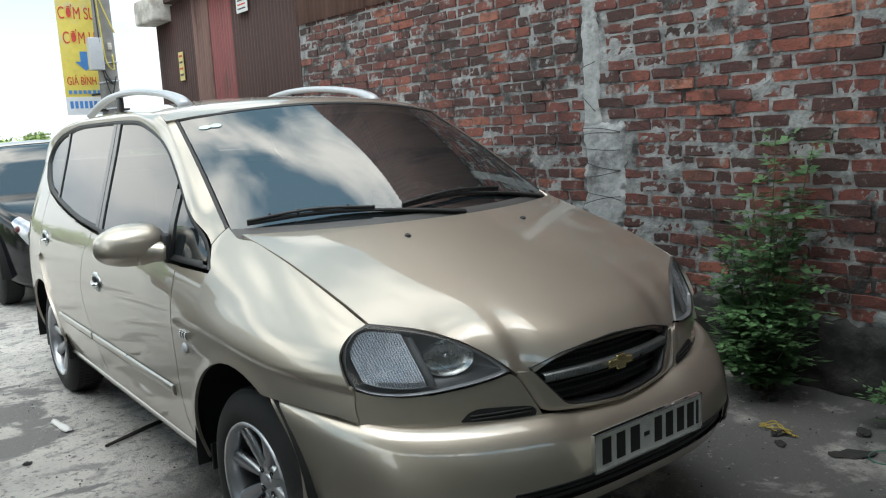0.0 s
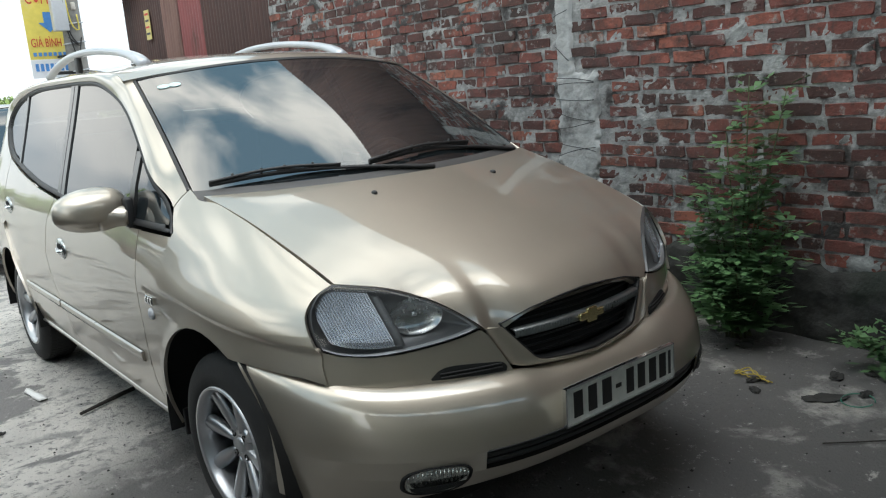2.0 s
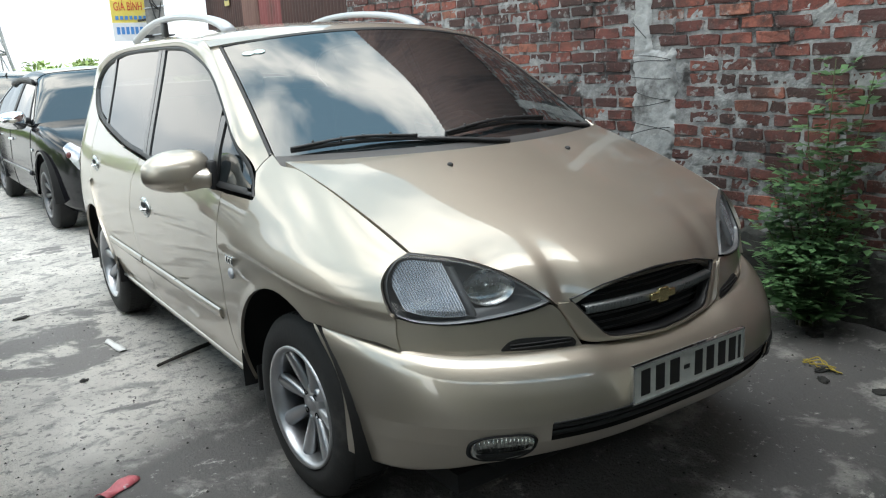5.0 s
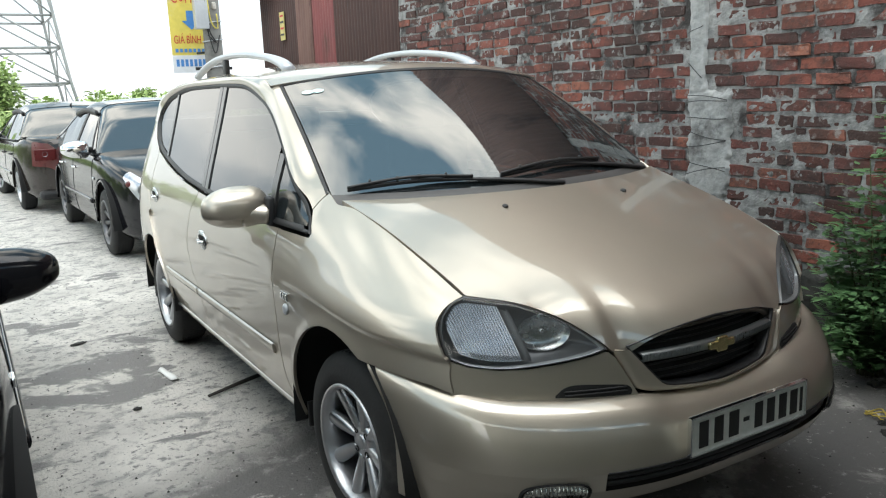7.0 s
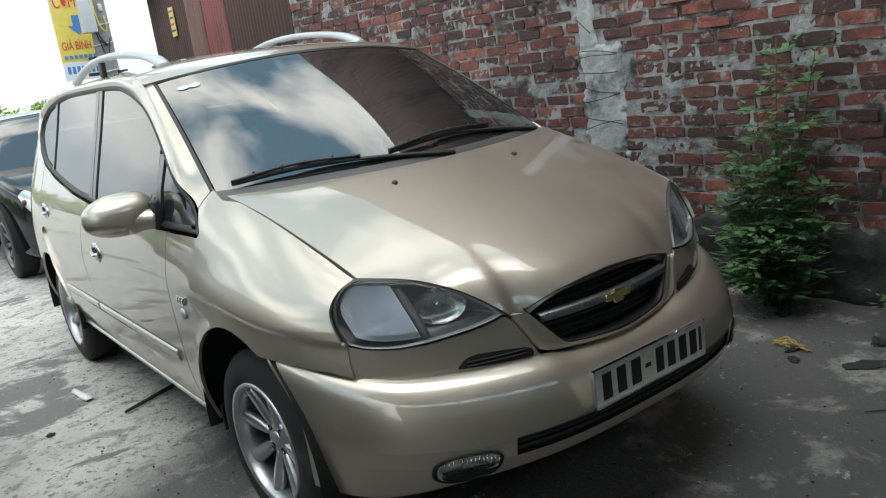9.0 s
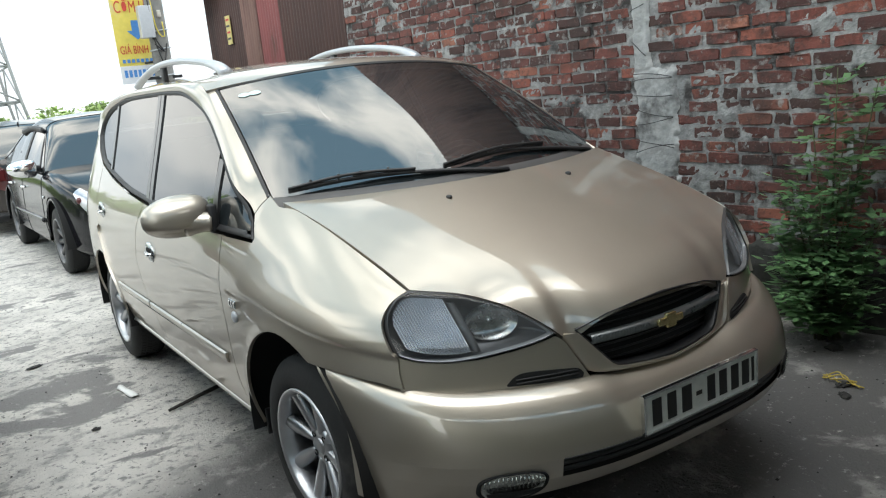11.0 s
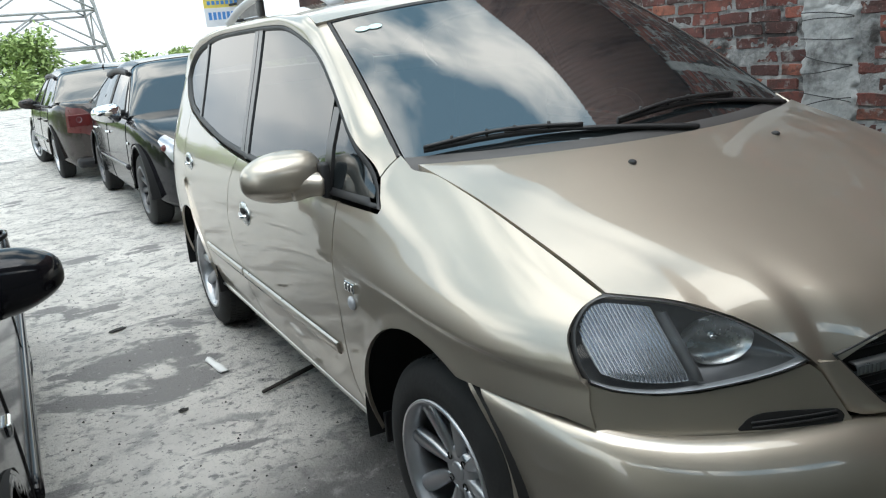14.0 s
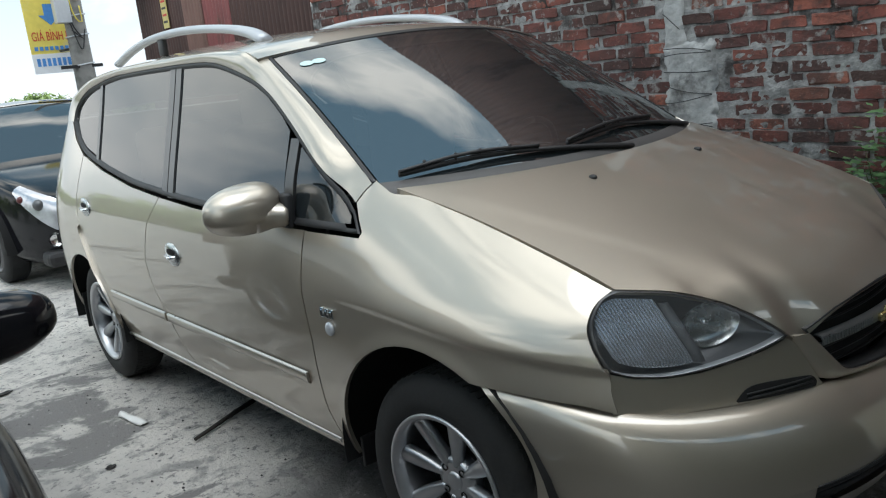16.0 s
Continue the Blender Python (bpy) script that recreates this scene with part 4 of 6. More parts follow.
def bumper_fittings(mirror):
    sg = (1, -1, 1) if mirror else (1, 1, 1)
    # slot above the bumper beside the grille
    yz = coons([(0.325, 0.613), (0.42, 0.616), (0.522, 0.622)], [(0.325, 0.634), (0.345, 0.642), (0.45, 0.652), (0.495, 0.648), (0.522, 0.628)], [(0.325, 0.613), (0.32, 0.624), (0.325, 0.634)], [(0.522, 0.622), (0.524, 0.625), (0.522, 0.628)], 24, 7)
    shell("air_slot", on_nose(yz, 0.003) * sg, CAVITY, hero, "black air slot", 0.01, flip=not mirror)
    for z in (0.627, 0.637):
        pts = [tuple(on_nose(np.array([y, z]), 0.005) * sg) for y in np.linspace(0.335, 0.50, 10)]
        part("slot_slat", tube(pts, 0.002, 6), PLASTIC, hero)
    # fog lamp
    cy, cz, ry, rz = 0.593, 0.394, 0.076, 0.05

    def oval(k, push, n=40):
        out = []
        for i in range(n):
            a = 2 * math.pi * i / n
            y, z = cy + k * ry * math.copysign(abs(math.cos(a)) ** 0.75, math.cos(a)), cz + k * rz * (0.7 if math.sin(a) > 0 else -1.0) * abs(math.sin(a)) ** 0.75 - 0.06 * k * (math.cos(a) * ry)
            out.append(bumper_at(y, z, push) * sg)
        return out
    rows = np.array([oval(1.05, -0.004), oval(1.03, 0.004), oval(0.97, 0.005), oval(0.93, 0.002)]).transpose(1, 0, 2)
    bez = shell("fog_lamp", np.concatenate([rows, rows[:1]]), CAVITY, hero, "fog lamp in a dark bezel", 0, flip=mirror)
    rows = np.array([oval(0.9, 0.006), oval(0.75, 0.010), oval(0.4, 0.013), oval(0.02, 0.014)]).transpose(1, 0, 2)
    shell("fog_lens", np.concatenate([rows, rows[:1]]), FOG_LENS, bez, "clear fluted lens", 0, flip=mirror)
    rows = np.array([oval(0.92, 0.003), oval(0.02, 0.003)]).transpose(1, 0, 2)
    shell("fog_reflector", np.concatenate([rows, rows[:1]]), FOG_REF, bez, "", 0, flip=mirror)
    # near-black plate added over the lamp's dark lower third
    rows = np.array([[bumper_at(cy + u * ry * 0.86 * math.sqrt(1 - v * v), cz - rz * (0.3 + 0.56 * v) - 0.06 * u * ry, 0.0085 + 0.003 * (1 - v)) * sg for u in np.linspace(-1, 1, 13)] for v in (0.0, 0.4, 0.75, 0.97)])
    shell("fog_lower_plate", rows, CAVITY, bez, "near-black plate over the fog lamp's lower third", 0, flip=mirror)
    for k in range(-7, 8):
        y = cy + k * 0.0095
        h = rz * 0.8 * math.sqrt(max(0, 1 - (k / 8.2) ** 2))
        part("flute", tube([tuple(bumper_at(y, z, 0.005) * sg) for z in (cz - h * 0.3, cz + h * 0.66)], 0.0022, 5), FOG_REF, bez)


for flag in (False, True):
    bumper_fittings(flag)

# lower intake: dark recess and two slats
ys = np.linspace(-0.62, 0.62, 40)
P = np.array([[bumper_at(y, z, -0.05) * (1, -1 if y > 0 else 1, 1) for z in (0.38, 0.467)] for y in ys])
shell("intake_back", P, CAVITY, hero, "black lower intake", 0)
ys = np.linspace(-0.475, 0.475, 40)
for z in (0.413, 0.433):
    pts = [tuple(bumper_at(y, z, -0.014) * (1, -1 if y > 0 else 1, 1)) for y in ys]
    part("intake_slat", tube(pts, 0.005, 8, squash=1.6), PLASTIC, hero)
pts = [tuple(bumper_at(y, 0.4505, 0.001) * (1, -1 if y > 0 else 1, 1)) for y in ys]
part("intake_trim", tube(pts, 0.0025, 6), SEAL, hero)

# number plate, its writing drawn as plain bars
PLATE_WHITE = material("plate_white", (0.62, 0.64, 0.6), 0.45, var=0.1, scale=30, stain=(0.35, 0.36, 0.32), stain_scale=14, stain_lo=0.55, stain_hi=0.8)
INK = material("plate_black", (0.015, 0.015, 0.015), 0.5)
bm = bmesh.new()
box(bm, (0.932, -0.01, 0.518), (0.012, 0.486, 0.112), bevel=0.004)
plate = part("number_plate", bm, PLATE_WHITE, hero, "white number plate with black bars", smooth=False)
bm = bmesh.new()
for c, s in (((0.937, -0.01, 0.572), (0.012, 0.49, 0.005)), ((0.937, -0.01, 0.464), (0.012, 0.49, 0.005)), ((0.937, -0.254, 0.518), (0.012, 0.005, 0.113)), ((0.937, 0.234, 0.518), (0.012, 0.005, 0.113))):
    box(bm, c, s)
part("plate_frame", bm, CHROME, plate, "thin bright frame", smooth=False)
for y, w in ((-0.197, 0.045), (-0.137, 0.045), (-0.075, 0.05), (-0.023, 0.03), (0.03, 0.042), (0.083, 0.042), (0.137, 0.042), (0.187, 0.04), (0.222, 0.014)):
    bm = bmesh.new()
    h = 0.012 if w == 0.03 else 0.075
    box(bm, (0.9388, y - 0.005, 0.517), (0.0016, w * 0.8, h))
    part("bar", bm, INK, plate, smooth=False)


# ---------- wheels ----------
def wheel_at(x, y, side, turn=0.0, parent=None, r=0.298, rim=0.193, spokes=8, dark=False):
    """side -1: the face looks to -y."""
    parent = parent or hero
    base = new("wheel")
    base.parent = parent
    base.location = (x, y, r)
    base.rotation_euler = (0, 0, radians(turn) + (math.pi if side > 0 else 0))
    w = 0.095
    prof = [(-w + 0.004, rim), (-w - 0.004, rim + 0.012), (-w - 0.006, rim + 0.045), (-w + 0.006, r - 0.02), (-w + 0.022, r - 0.004), (-w + 0.04, r), (w - 0.04, r), (w - 0.022, r - 0.004), (w, r - 0.03), (w, rim)]
    part("tyre", lathe(prof, 64), RUBBER, base, "black rubber tyre")
    bm = bmesh.new()
    for k in range(72):
        a = 2 * math.pi * k / 72
        for yy in (-0.05, -0.018, 0.018, 0.05):
            m = Matrix.Rotation(a, 4, "Y") @ Matrix.Translation((0, yy, r - 0.001)) @ Matrix.Rotation(radians(18 if yy > 0 else -18), 4, "Z")
            box(bm, (0, 0, 0), (0.015, 0.026, 0.006), m)
    part("tread", bm, RUBBER, base, "tread blocks", smooth=False)
    metal = ALLOY if not dark else DARK_ALLOY
    prof = [(-w + 0.002, rim + 0.002), (-w - 0.006, rim), (-w - 0.005, rim - 0.008), (-w + 0.004, rim - 0.016), (-w + 0.03, rim - 0.022), (w, rim - 0.02), (w, rim)]
    part("rim", lathe(prof, 64), metal, base, "silver alloy rim")
    prof = [(-0.05, 0.001), (-0.05, 0.03), (-0.052, 0.05), (-0.045, 0.065), (-0.02, 0.07), (0.02, 0.07)]
    part("hub", lathe(prof, 40), metal, base)
    part("centre_cap", lathe([(-0.058, 0.001), (-0.058, 0.02), (-0.054, 0.026), (-0.05, 0.028)], 32), metal, base, "round centre cap")
    for k in range(4):
        bm = lathe([(-0.046, 0.001), (-0.046, 0.009), (-0.054, 0.011), (-0.054, 0.008), (-0.049, 0.006)], 16)
        a = 2 * math.pi * (k + 0.5) / 4
        bmesh.ops.translate(bm, vec=(0.046 * math.cos(a), 0, 0.046 * math.sin(a)), verts=bm.verts)
        part("wheel_nut", bm, CAVITY, base)
    for k in range(spokes):
        a = 2 * math.pi * (k + 0.25) / spokes
        bm = bmesh.new()
        n = 10
        secs = []
        for i in range(n):
            t = i / (n - 1)
            rad = 0.045 + (rim - 0.055) * t
            half = 0.012 + 0.015 * math.sin(math.pi * min(1, 0.62 * t)) * (1 if t < 0.96 else 0.85)
            face = -0.058 - 0.022 * t + 0.004 * (1 - t)
            ring = []
            for j in range(12):
                q = 2 * math.pi * j / 12
                ring.append(bm.verts.new((half * math.cos(q), face + 0.02 - 0.02 * math.copysign(abs(math.sin(q)) ** 0.8, math.sin(q)), rad)))
            secs.append(ring)
        for p, q in zip(secs, secs[1:]):
            for j in range(12):
                bm.faces.new((p[j], p[(j + 1) % 12], q[(j + 1) % 12], q[j]))
        bm.faces.new(secs[0][::-1])
        bm.faces.new(secs[-1])
        bmesh.ops.rotate(bm, matrix=Matrix.Rotation(a, 3, "Y"), verts=bm.verts, cent=(0, 0, 0))
        part("spoke", bm, metal, base)
    part("brake_disc", lathe([(-0.01, 0.06), (-0.01, 0.125), (0.01, 0.125), (0.01, 0.06)], 40), CAVITY, base)
    part("wheel_back", lathe([(0.03, 0.001), (0.03, rim - 0.02)], 40), CAVITY, base)
    return base


DARK_ALLOY = material("dark_alloy", (0.12, 0.12, 0.125), 0.35, 0.8, 0.3, 0.08, 12)
wheel_at(0.025, -0.75, -1, 3, None, 0.312, 0.208)
wheel_at(0.025, 0.75, 1, 3, None, 0.312, 0.208)
wheel_at(-2.61, -0.765, -1, 0, None, 0.308, 0.206)
wheel_at(-2.61, 0.765, 1, 0, None, 0.308, 0.206)

# wheel housings, floor and mud flaps
for cx, cz, r in ((0.035, 0.315, 0.435), (-2.68, 0.31, 0.38)):
    for sg in (-1, 1):
        a = np.linspace(radians(-8), radians(188), 26)
        rows = [[(cx + rr * math.cos(t), sg * y, cz + rr * math.sin(t)) for y, rr in ((0.875, r), (0.55, r), (0.5, r * 0.9), (0.5, 0.05))] for t in a]
        shell("wheel_housing", np.array(rows), CAVITY, hero, "black wheel housing", 0)
for sg in (-1, 1):
    bm = bmesh.new()
    box(bm, (-0.365, sg * 0.785, 0.285), (0.012, 0.1, 0.1), bevel=0.004)
    part("mud_flap", bm, PLASTIC, hero, "black mud flap", smooth=False)
    bm = bmesh.new()
    box(bm, (-3.03, sg * 0.77, 0.29), (0.012, 0.14, 0.2), bevel=0.004)
    part("mud_flap", bm, PLASTIC, hero, "black mud flap", smooth=False)
bm = bmesh.new()
box(bm, (-1.3, 0, 0.235), (3.9, 1.3, 0.06))
box(bm, (0.45, 0, 0.30), (0.5, 1.1, 0.06))
part("underbody", bm, CAVITY, hero, "black underbody", smooth=False)


# ---------- mirrors, handles, badge, rails, wipers ----------
def mirror_housing(mirror):
    sg = -1 if mirror else 1
    bm = bmesh.new()
    bmesh.ops.create_uvsphere(bm, u_segments=40, v_segments=24, radius=1)
    for v in bm.verts:
        x, y, z = v.co
        # flat back, full round front, drawn in towards the car
        zz = math.copysign(abs(z) ** 0.8, z) * (0.083 if z > 0 else 0.075)
        xx = x * (0.085 if x > 0 else 0.05)
        yy = math.copysign(abs(y) ** 0.85, y) * 0.13
        zz *= 1 + 0.12 * y
        crease = -0.014 * float(sstep(-z, 0.34, 0.46)) * max(0, x) + 0.004 * math.exp(-((z + 0.33) / 0.08) ** 2) * max(0, x)
        v.co = (xx + crease, yy * sg, zz)
    bmesh.ops.translate(bm, vec=(-0.66, -0.955 * sg, 1.045), verts=bm.verts)
    mir = part("door_mirror", bm, PAINT, hero, "champagne door mirror housing")
    arm = []
    for t in np.linspace(0, 1, 8):
        arm.append((-0.64 + 0.045 * t, (-0.925 + 0.085 * t) * sg, 1.025 - 0.008 * t))
    part("mirror_arm", tube(arm, 0.054, 16, squash=0.85, taper=[1.2, 1.15, 1.05, 0.95, 0.88, 0.85, 0.84, 0.84]), PAINT, mir, "champagne mirror arm")
    bm = bmesh.new()
    box(bm, (-0.585, -0.845 * sg, 1.03), (0.05, 0.03, 0.11), bevel=0.01)
    part("mirror_base", bm, SEAL, mir, "black mirror foot")
    bm = bmesh.new()
    bmesh.ops.create_uvsphere(bm, u_segments=24, v_segments=8, radius=1)
    bmesh.ops.scale(bm, vec=(0.006, 0.1, 0.066), verts=bm.verts)
    bmesh.ops.translate(bm, vec=(-0.707, -0.965 * sg, 1.045), verts=bm.verts)
    part("mirror_glass", bm, CHROME, mir, "mirror glass")


def handle(x, z, mirror):
    sg = -1 if mirror else 1
    y = float(half_width(x, z))
    bm = bmesh.new()
    bmesh.ops.create_uvsphere(bm, u_segments=32, v_segments=16, radius=1)
    bmesh.ops.scale(bm, vec=(0.07, 0.014, 0.047), verts=bm.verts)
    bmesh.ops.rotate(bm, matrix=Matrix.Rotation(radians(8), 3, "Y"), verts=bm.verts, cent=(0, 0, 0))
    bmesh.ops.translate(bm, vec=(x, -(y + 0.001) * sg, z), verts=bm.verts)
    h = part("door_handle", bm, REFLECTOR, hero, "oval chrome handle cover")
    bm = bmesh.new()
    bmesh.ops.create_uvsphere(bm, u_segments=24, v_segments=12, radius=1)
    bmesh.ops.scale(bm, vec=(0.038, 0.005, 0.016), verts=bm.verts)
    bmesh.ops.translate(bm, vec=(x + 0.006, -(y + 0.011) * sg, z + 0.012), verts=bm.verts)
    part("handle_recess", bm, CAVITY, h, "dark finger recess")
    part("handle_grip", tube([(x - 0.045, -(y + 0.012) * sg, z - 0.006), (x, -(y + 0.02) * sg, z - 0.012), (x + 0.045, -(y + 0.012) * sg, z - 0.006)], 0.008, 10), CHROME, h, "chrome grip")


for flag in (False, True):
    mirror_housing(flag)
    handle(-1.465, 0.80, flag)
    handle(-2.51, 0.915, flag)
y = float(half_width(-0.36, 0.752))
for k, dx in enumerate((-0.024, 0.0, 0.024)):
    bm = bmesh.new()
    box(bm, (-0.36 - dx, -(y + 0.004), 0.752), (0.017, 0.008, 0.03), bevel=0.003)
    box(bm, (-0.36 - dx, -(y + 0.0082), 0.752), (0.008, 0.004, 0.016))
    part("wing_badge", bm, CHROME, hero, "small chrome badge bar", smooth=False)
bm = bmesh.new()
bmesh.ops.create_uvsphere(bm, u_segments=24, v_segments=12, radius=1)
bmesh.ops.scale(bm, vec=(0.021, 0.01, 0.021), verts=bm.verts)
bmesh.ops.translate(bm, vec=(-0.352, -(y + 0.006), 0.706), verts=bm.verts)
part("side_repeater", bm, RAIL_GREY, hero, "round clear side repeater")

for sg in (-1, 1):
    pts = curve([(-1.175, sg * 0.5, 1.562), (-1.235, sg * 0.5, 1.592), (-1.35, sg * 0.502, 1.62), (-1.5, sg * 0.505, 1.642), (-1.75, sg * 0.507, 1.664), (-2.0, sg * 0.508, 1.672), (-2.26, sg * 0.508, 1.664), (-2.5, sg * 0.508, 1.634), (-2.72, sg * 0.508, 1.585)], 40)
    taper = [1.35 - 0.35 * float(sstep(k, 0, 8)) for k in range(40)]
    rail = part("roof_rail", tube([tuple(p) for p in pts], 0.024, 14, squash=0.72, taper=taper), RAIL_GREY, hero, "silver-grey roof rail")
    bm = bmesh.new()
    box(bm, (-2.12, sg * 0.508, 1.62), (0.06, 0.026, 0.075), bevel=0.008)
    part("rail_post", bm, PLASTIC, rail, "black rail post")
    bm = bmesh.new()
    box(bm, (-1.235, sg * 0.5, 1.574), (0.1, 0.046, 0.008), bevel=0.003)
    part("rail_foot", bm, PLASTIC, rail, "black rail foot")


def wiper(pivot, blade):
    """Points on the windscreen as (u, v)."""
    a = [np.array(screen_point(u, v, 0.022)) for u, v in blade]
    mid = (a[0] + a[-1]) / 2 + np.array((0.004, 0, 0.012))
    p = np.array(screen_point(pivot[0], pivot[1], 0.012))
    w = part("wiper", tube([tuple(q) for q in curve([p, p * 0.55 + mid * 0.45 + (0.012, 0, 0.006), mid], 14)], 0.0105, 8, squash=0.6, taper=list(np.linspace(1.5, 0.7, 14))), PLASTIC, hero, "black windscreen wiper")
    ln = curve(a, 24)
    part("wiper_blade", tube([tuple(q + (0, 0, -0.006)) for q in ln], 0.0055, 6, squash=1.6), SEAL, w, "rubber blade")
    part("blade_frame", tube([tuple(q + (0.003, 0, 0.002 + 0.008 * math.sin(math.pi * k / 23))) for k, q in enumerate(ln)], 0.006, 6), PLASTIC, w)
    for s in (0.2, 0.4, 0.6, 0.8):
        k = int(s * 23)
        part("blade_clip", tube([tuple(ln[k] + (0, 0, -0.006)), tuple(ln[k] + (0.003, 0, 0.018))], 0.005, 6), PLASTIC, w)


wiper((-0.05, 0.12), [(0.0, -0.93), (0.035, -0.66), (0.03, -0.36)])
wiper((-0.06, 0.88), [(0.03, -0.21), (0.065, 0.12), (0.06, 0.5)])
for sg in (-1, 1):
    hx, hy = 0.136, 0.269
    near = np.linalg.norm(HOOD[..., :2] - (hx, sg * hy), axis=2)
    hz = float(HOOD.reshape(-1, 3)[int(near.argmin()), 2])
    bm = bmesh.new()
    bmesh.ops.create_uvsphere(bm, u_segments=16, v_segments=8, radius=1)
    bmesh.ops.scale(bm, vec=(0.014, 0.009, 0.008), verts=bm.verts)
    bmesh.ops.translate(bm, vec=(hx, sg * hy, hz + 0.003), verts=bm.verts)
    part("washer_nozzle", bm, PLASTIC, hero, "black washer nozzle")

# cabin behind the tinted glass
FABRIC = material("seat_fabric", (0.05, 0.048, 0.045), 0.9, var=0.2)
PALE_PAPER = material("paper_white", (0.75, 0.76, 0.74), 0.8, var=0.08)
P = np.array([[(x, y, z - 0.04 * abs(y)) for x, z in ((-0.12, 1.06), (-0.3, 1.09), (-0.5, 1.08), (-0.62, 1.0), (-0.6, 0.8))] for y in np.linspace(-0.7, 0.7, 20)])
shell("dashboard", P, FABRIC, hero, "dark dashboard", 0.02)
for y in (-0.36, 0.36):
    bm = bmesh.new()
    box(bm, (-1.45, y, 0.95), (0.14, 0.46, 0.62), Matrix.Rotation(radians(0), 4, "Y"), bevel=0.05)
    box(bm, (-1.2, y, 0.66), (0.5, 0.46, 0.14), bevel=0.05)
    box(bm, (-1.5, y, 1.32), (0.1, 0.24, 0.16), bevel=0.04)
    part("front_seat", bm, FABRIC, hero, "dark fabric seat")
bm = bmesh.new()
box(bm, (-2.35, 0, 0.95), (0.14, 1.25, 0.62), bevel=0.05)
part("rear_seat", bm, FABRIC, hero, "dark fabric rear bench")
ring = [(-0.72 + 0.06 * math.cos(a), 0.36 + 0.18 * math.sin(a), 0.99 + 0.17 * math.cos(a)) for a in np.linspace(0, 2 * math.pi, 33)]
part("steering_wheel", tube(ring, 0.014, 8), PLASTIC, hero, "black steering wheel")
STICKER = material("sticker_teal", (0.6, 0.8, 0.78), 0.6, var=0.15, scale=40)
for v0 in (-0.88, -0.82):
    P = np.array([[screen_point(0.87 + 0.02 * math.sin(a) * k, v0 + 0.034 * math.cos(a) * k, 0.003) for k in (0.05, 1)] for a in np.linspace(0, 2 * math.pi, 20)])
    shell("screen_sticker", P, STICKER, hero, "pale inspection sticker", 0, flip=True)

# ---------- ground ----------
def ground_sheet():
    """One sheet to the horizon, finer and slightly uneven in the yard."""
    xs = np.unique(np.r_[-600, -200, -60, -25, np.linspace(-14, 5, 120), 12, 60, 300])
    ys = np.unique(np.r_[-600, -150, -40, -12, np.linspace(-5, 2.3, 60), 6, 30, 300])
    V, F = [], []
    for x in xs:
        for y in ys:
            z = 0.004 * noise.noise(Vector((x * 0.9, y * 0.9, 0))) + 0.002 * noise.noise(Vector((x * 5, y * 5, 3))) - 0.004
            V.append((x, y, z if -14 < x < 5 and -5 < y < 2.3 else -0.004))
    F = [f[::-1] for f in grid_faces(len(xs), len(ys))]
    return tagged(mesh_of("ground", V, F, CONCRETE, None), "stained grey concrete yard with dust, dark patches and painted shade by the minivan", "ground", kind="structure")


ground_sheet()
WALL_Y = 2.09
COURSE, BRICK_L = 0.0735, 0.215
X0, X1, Z_TOP = -4.9, 4.6, 2.5


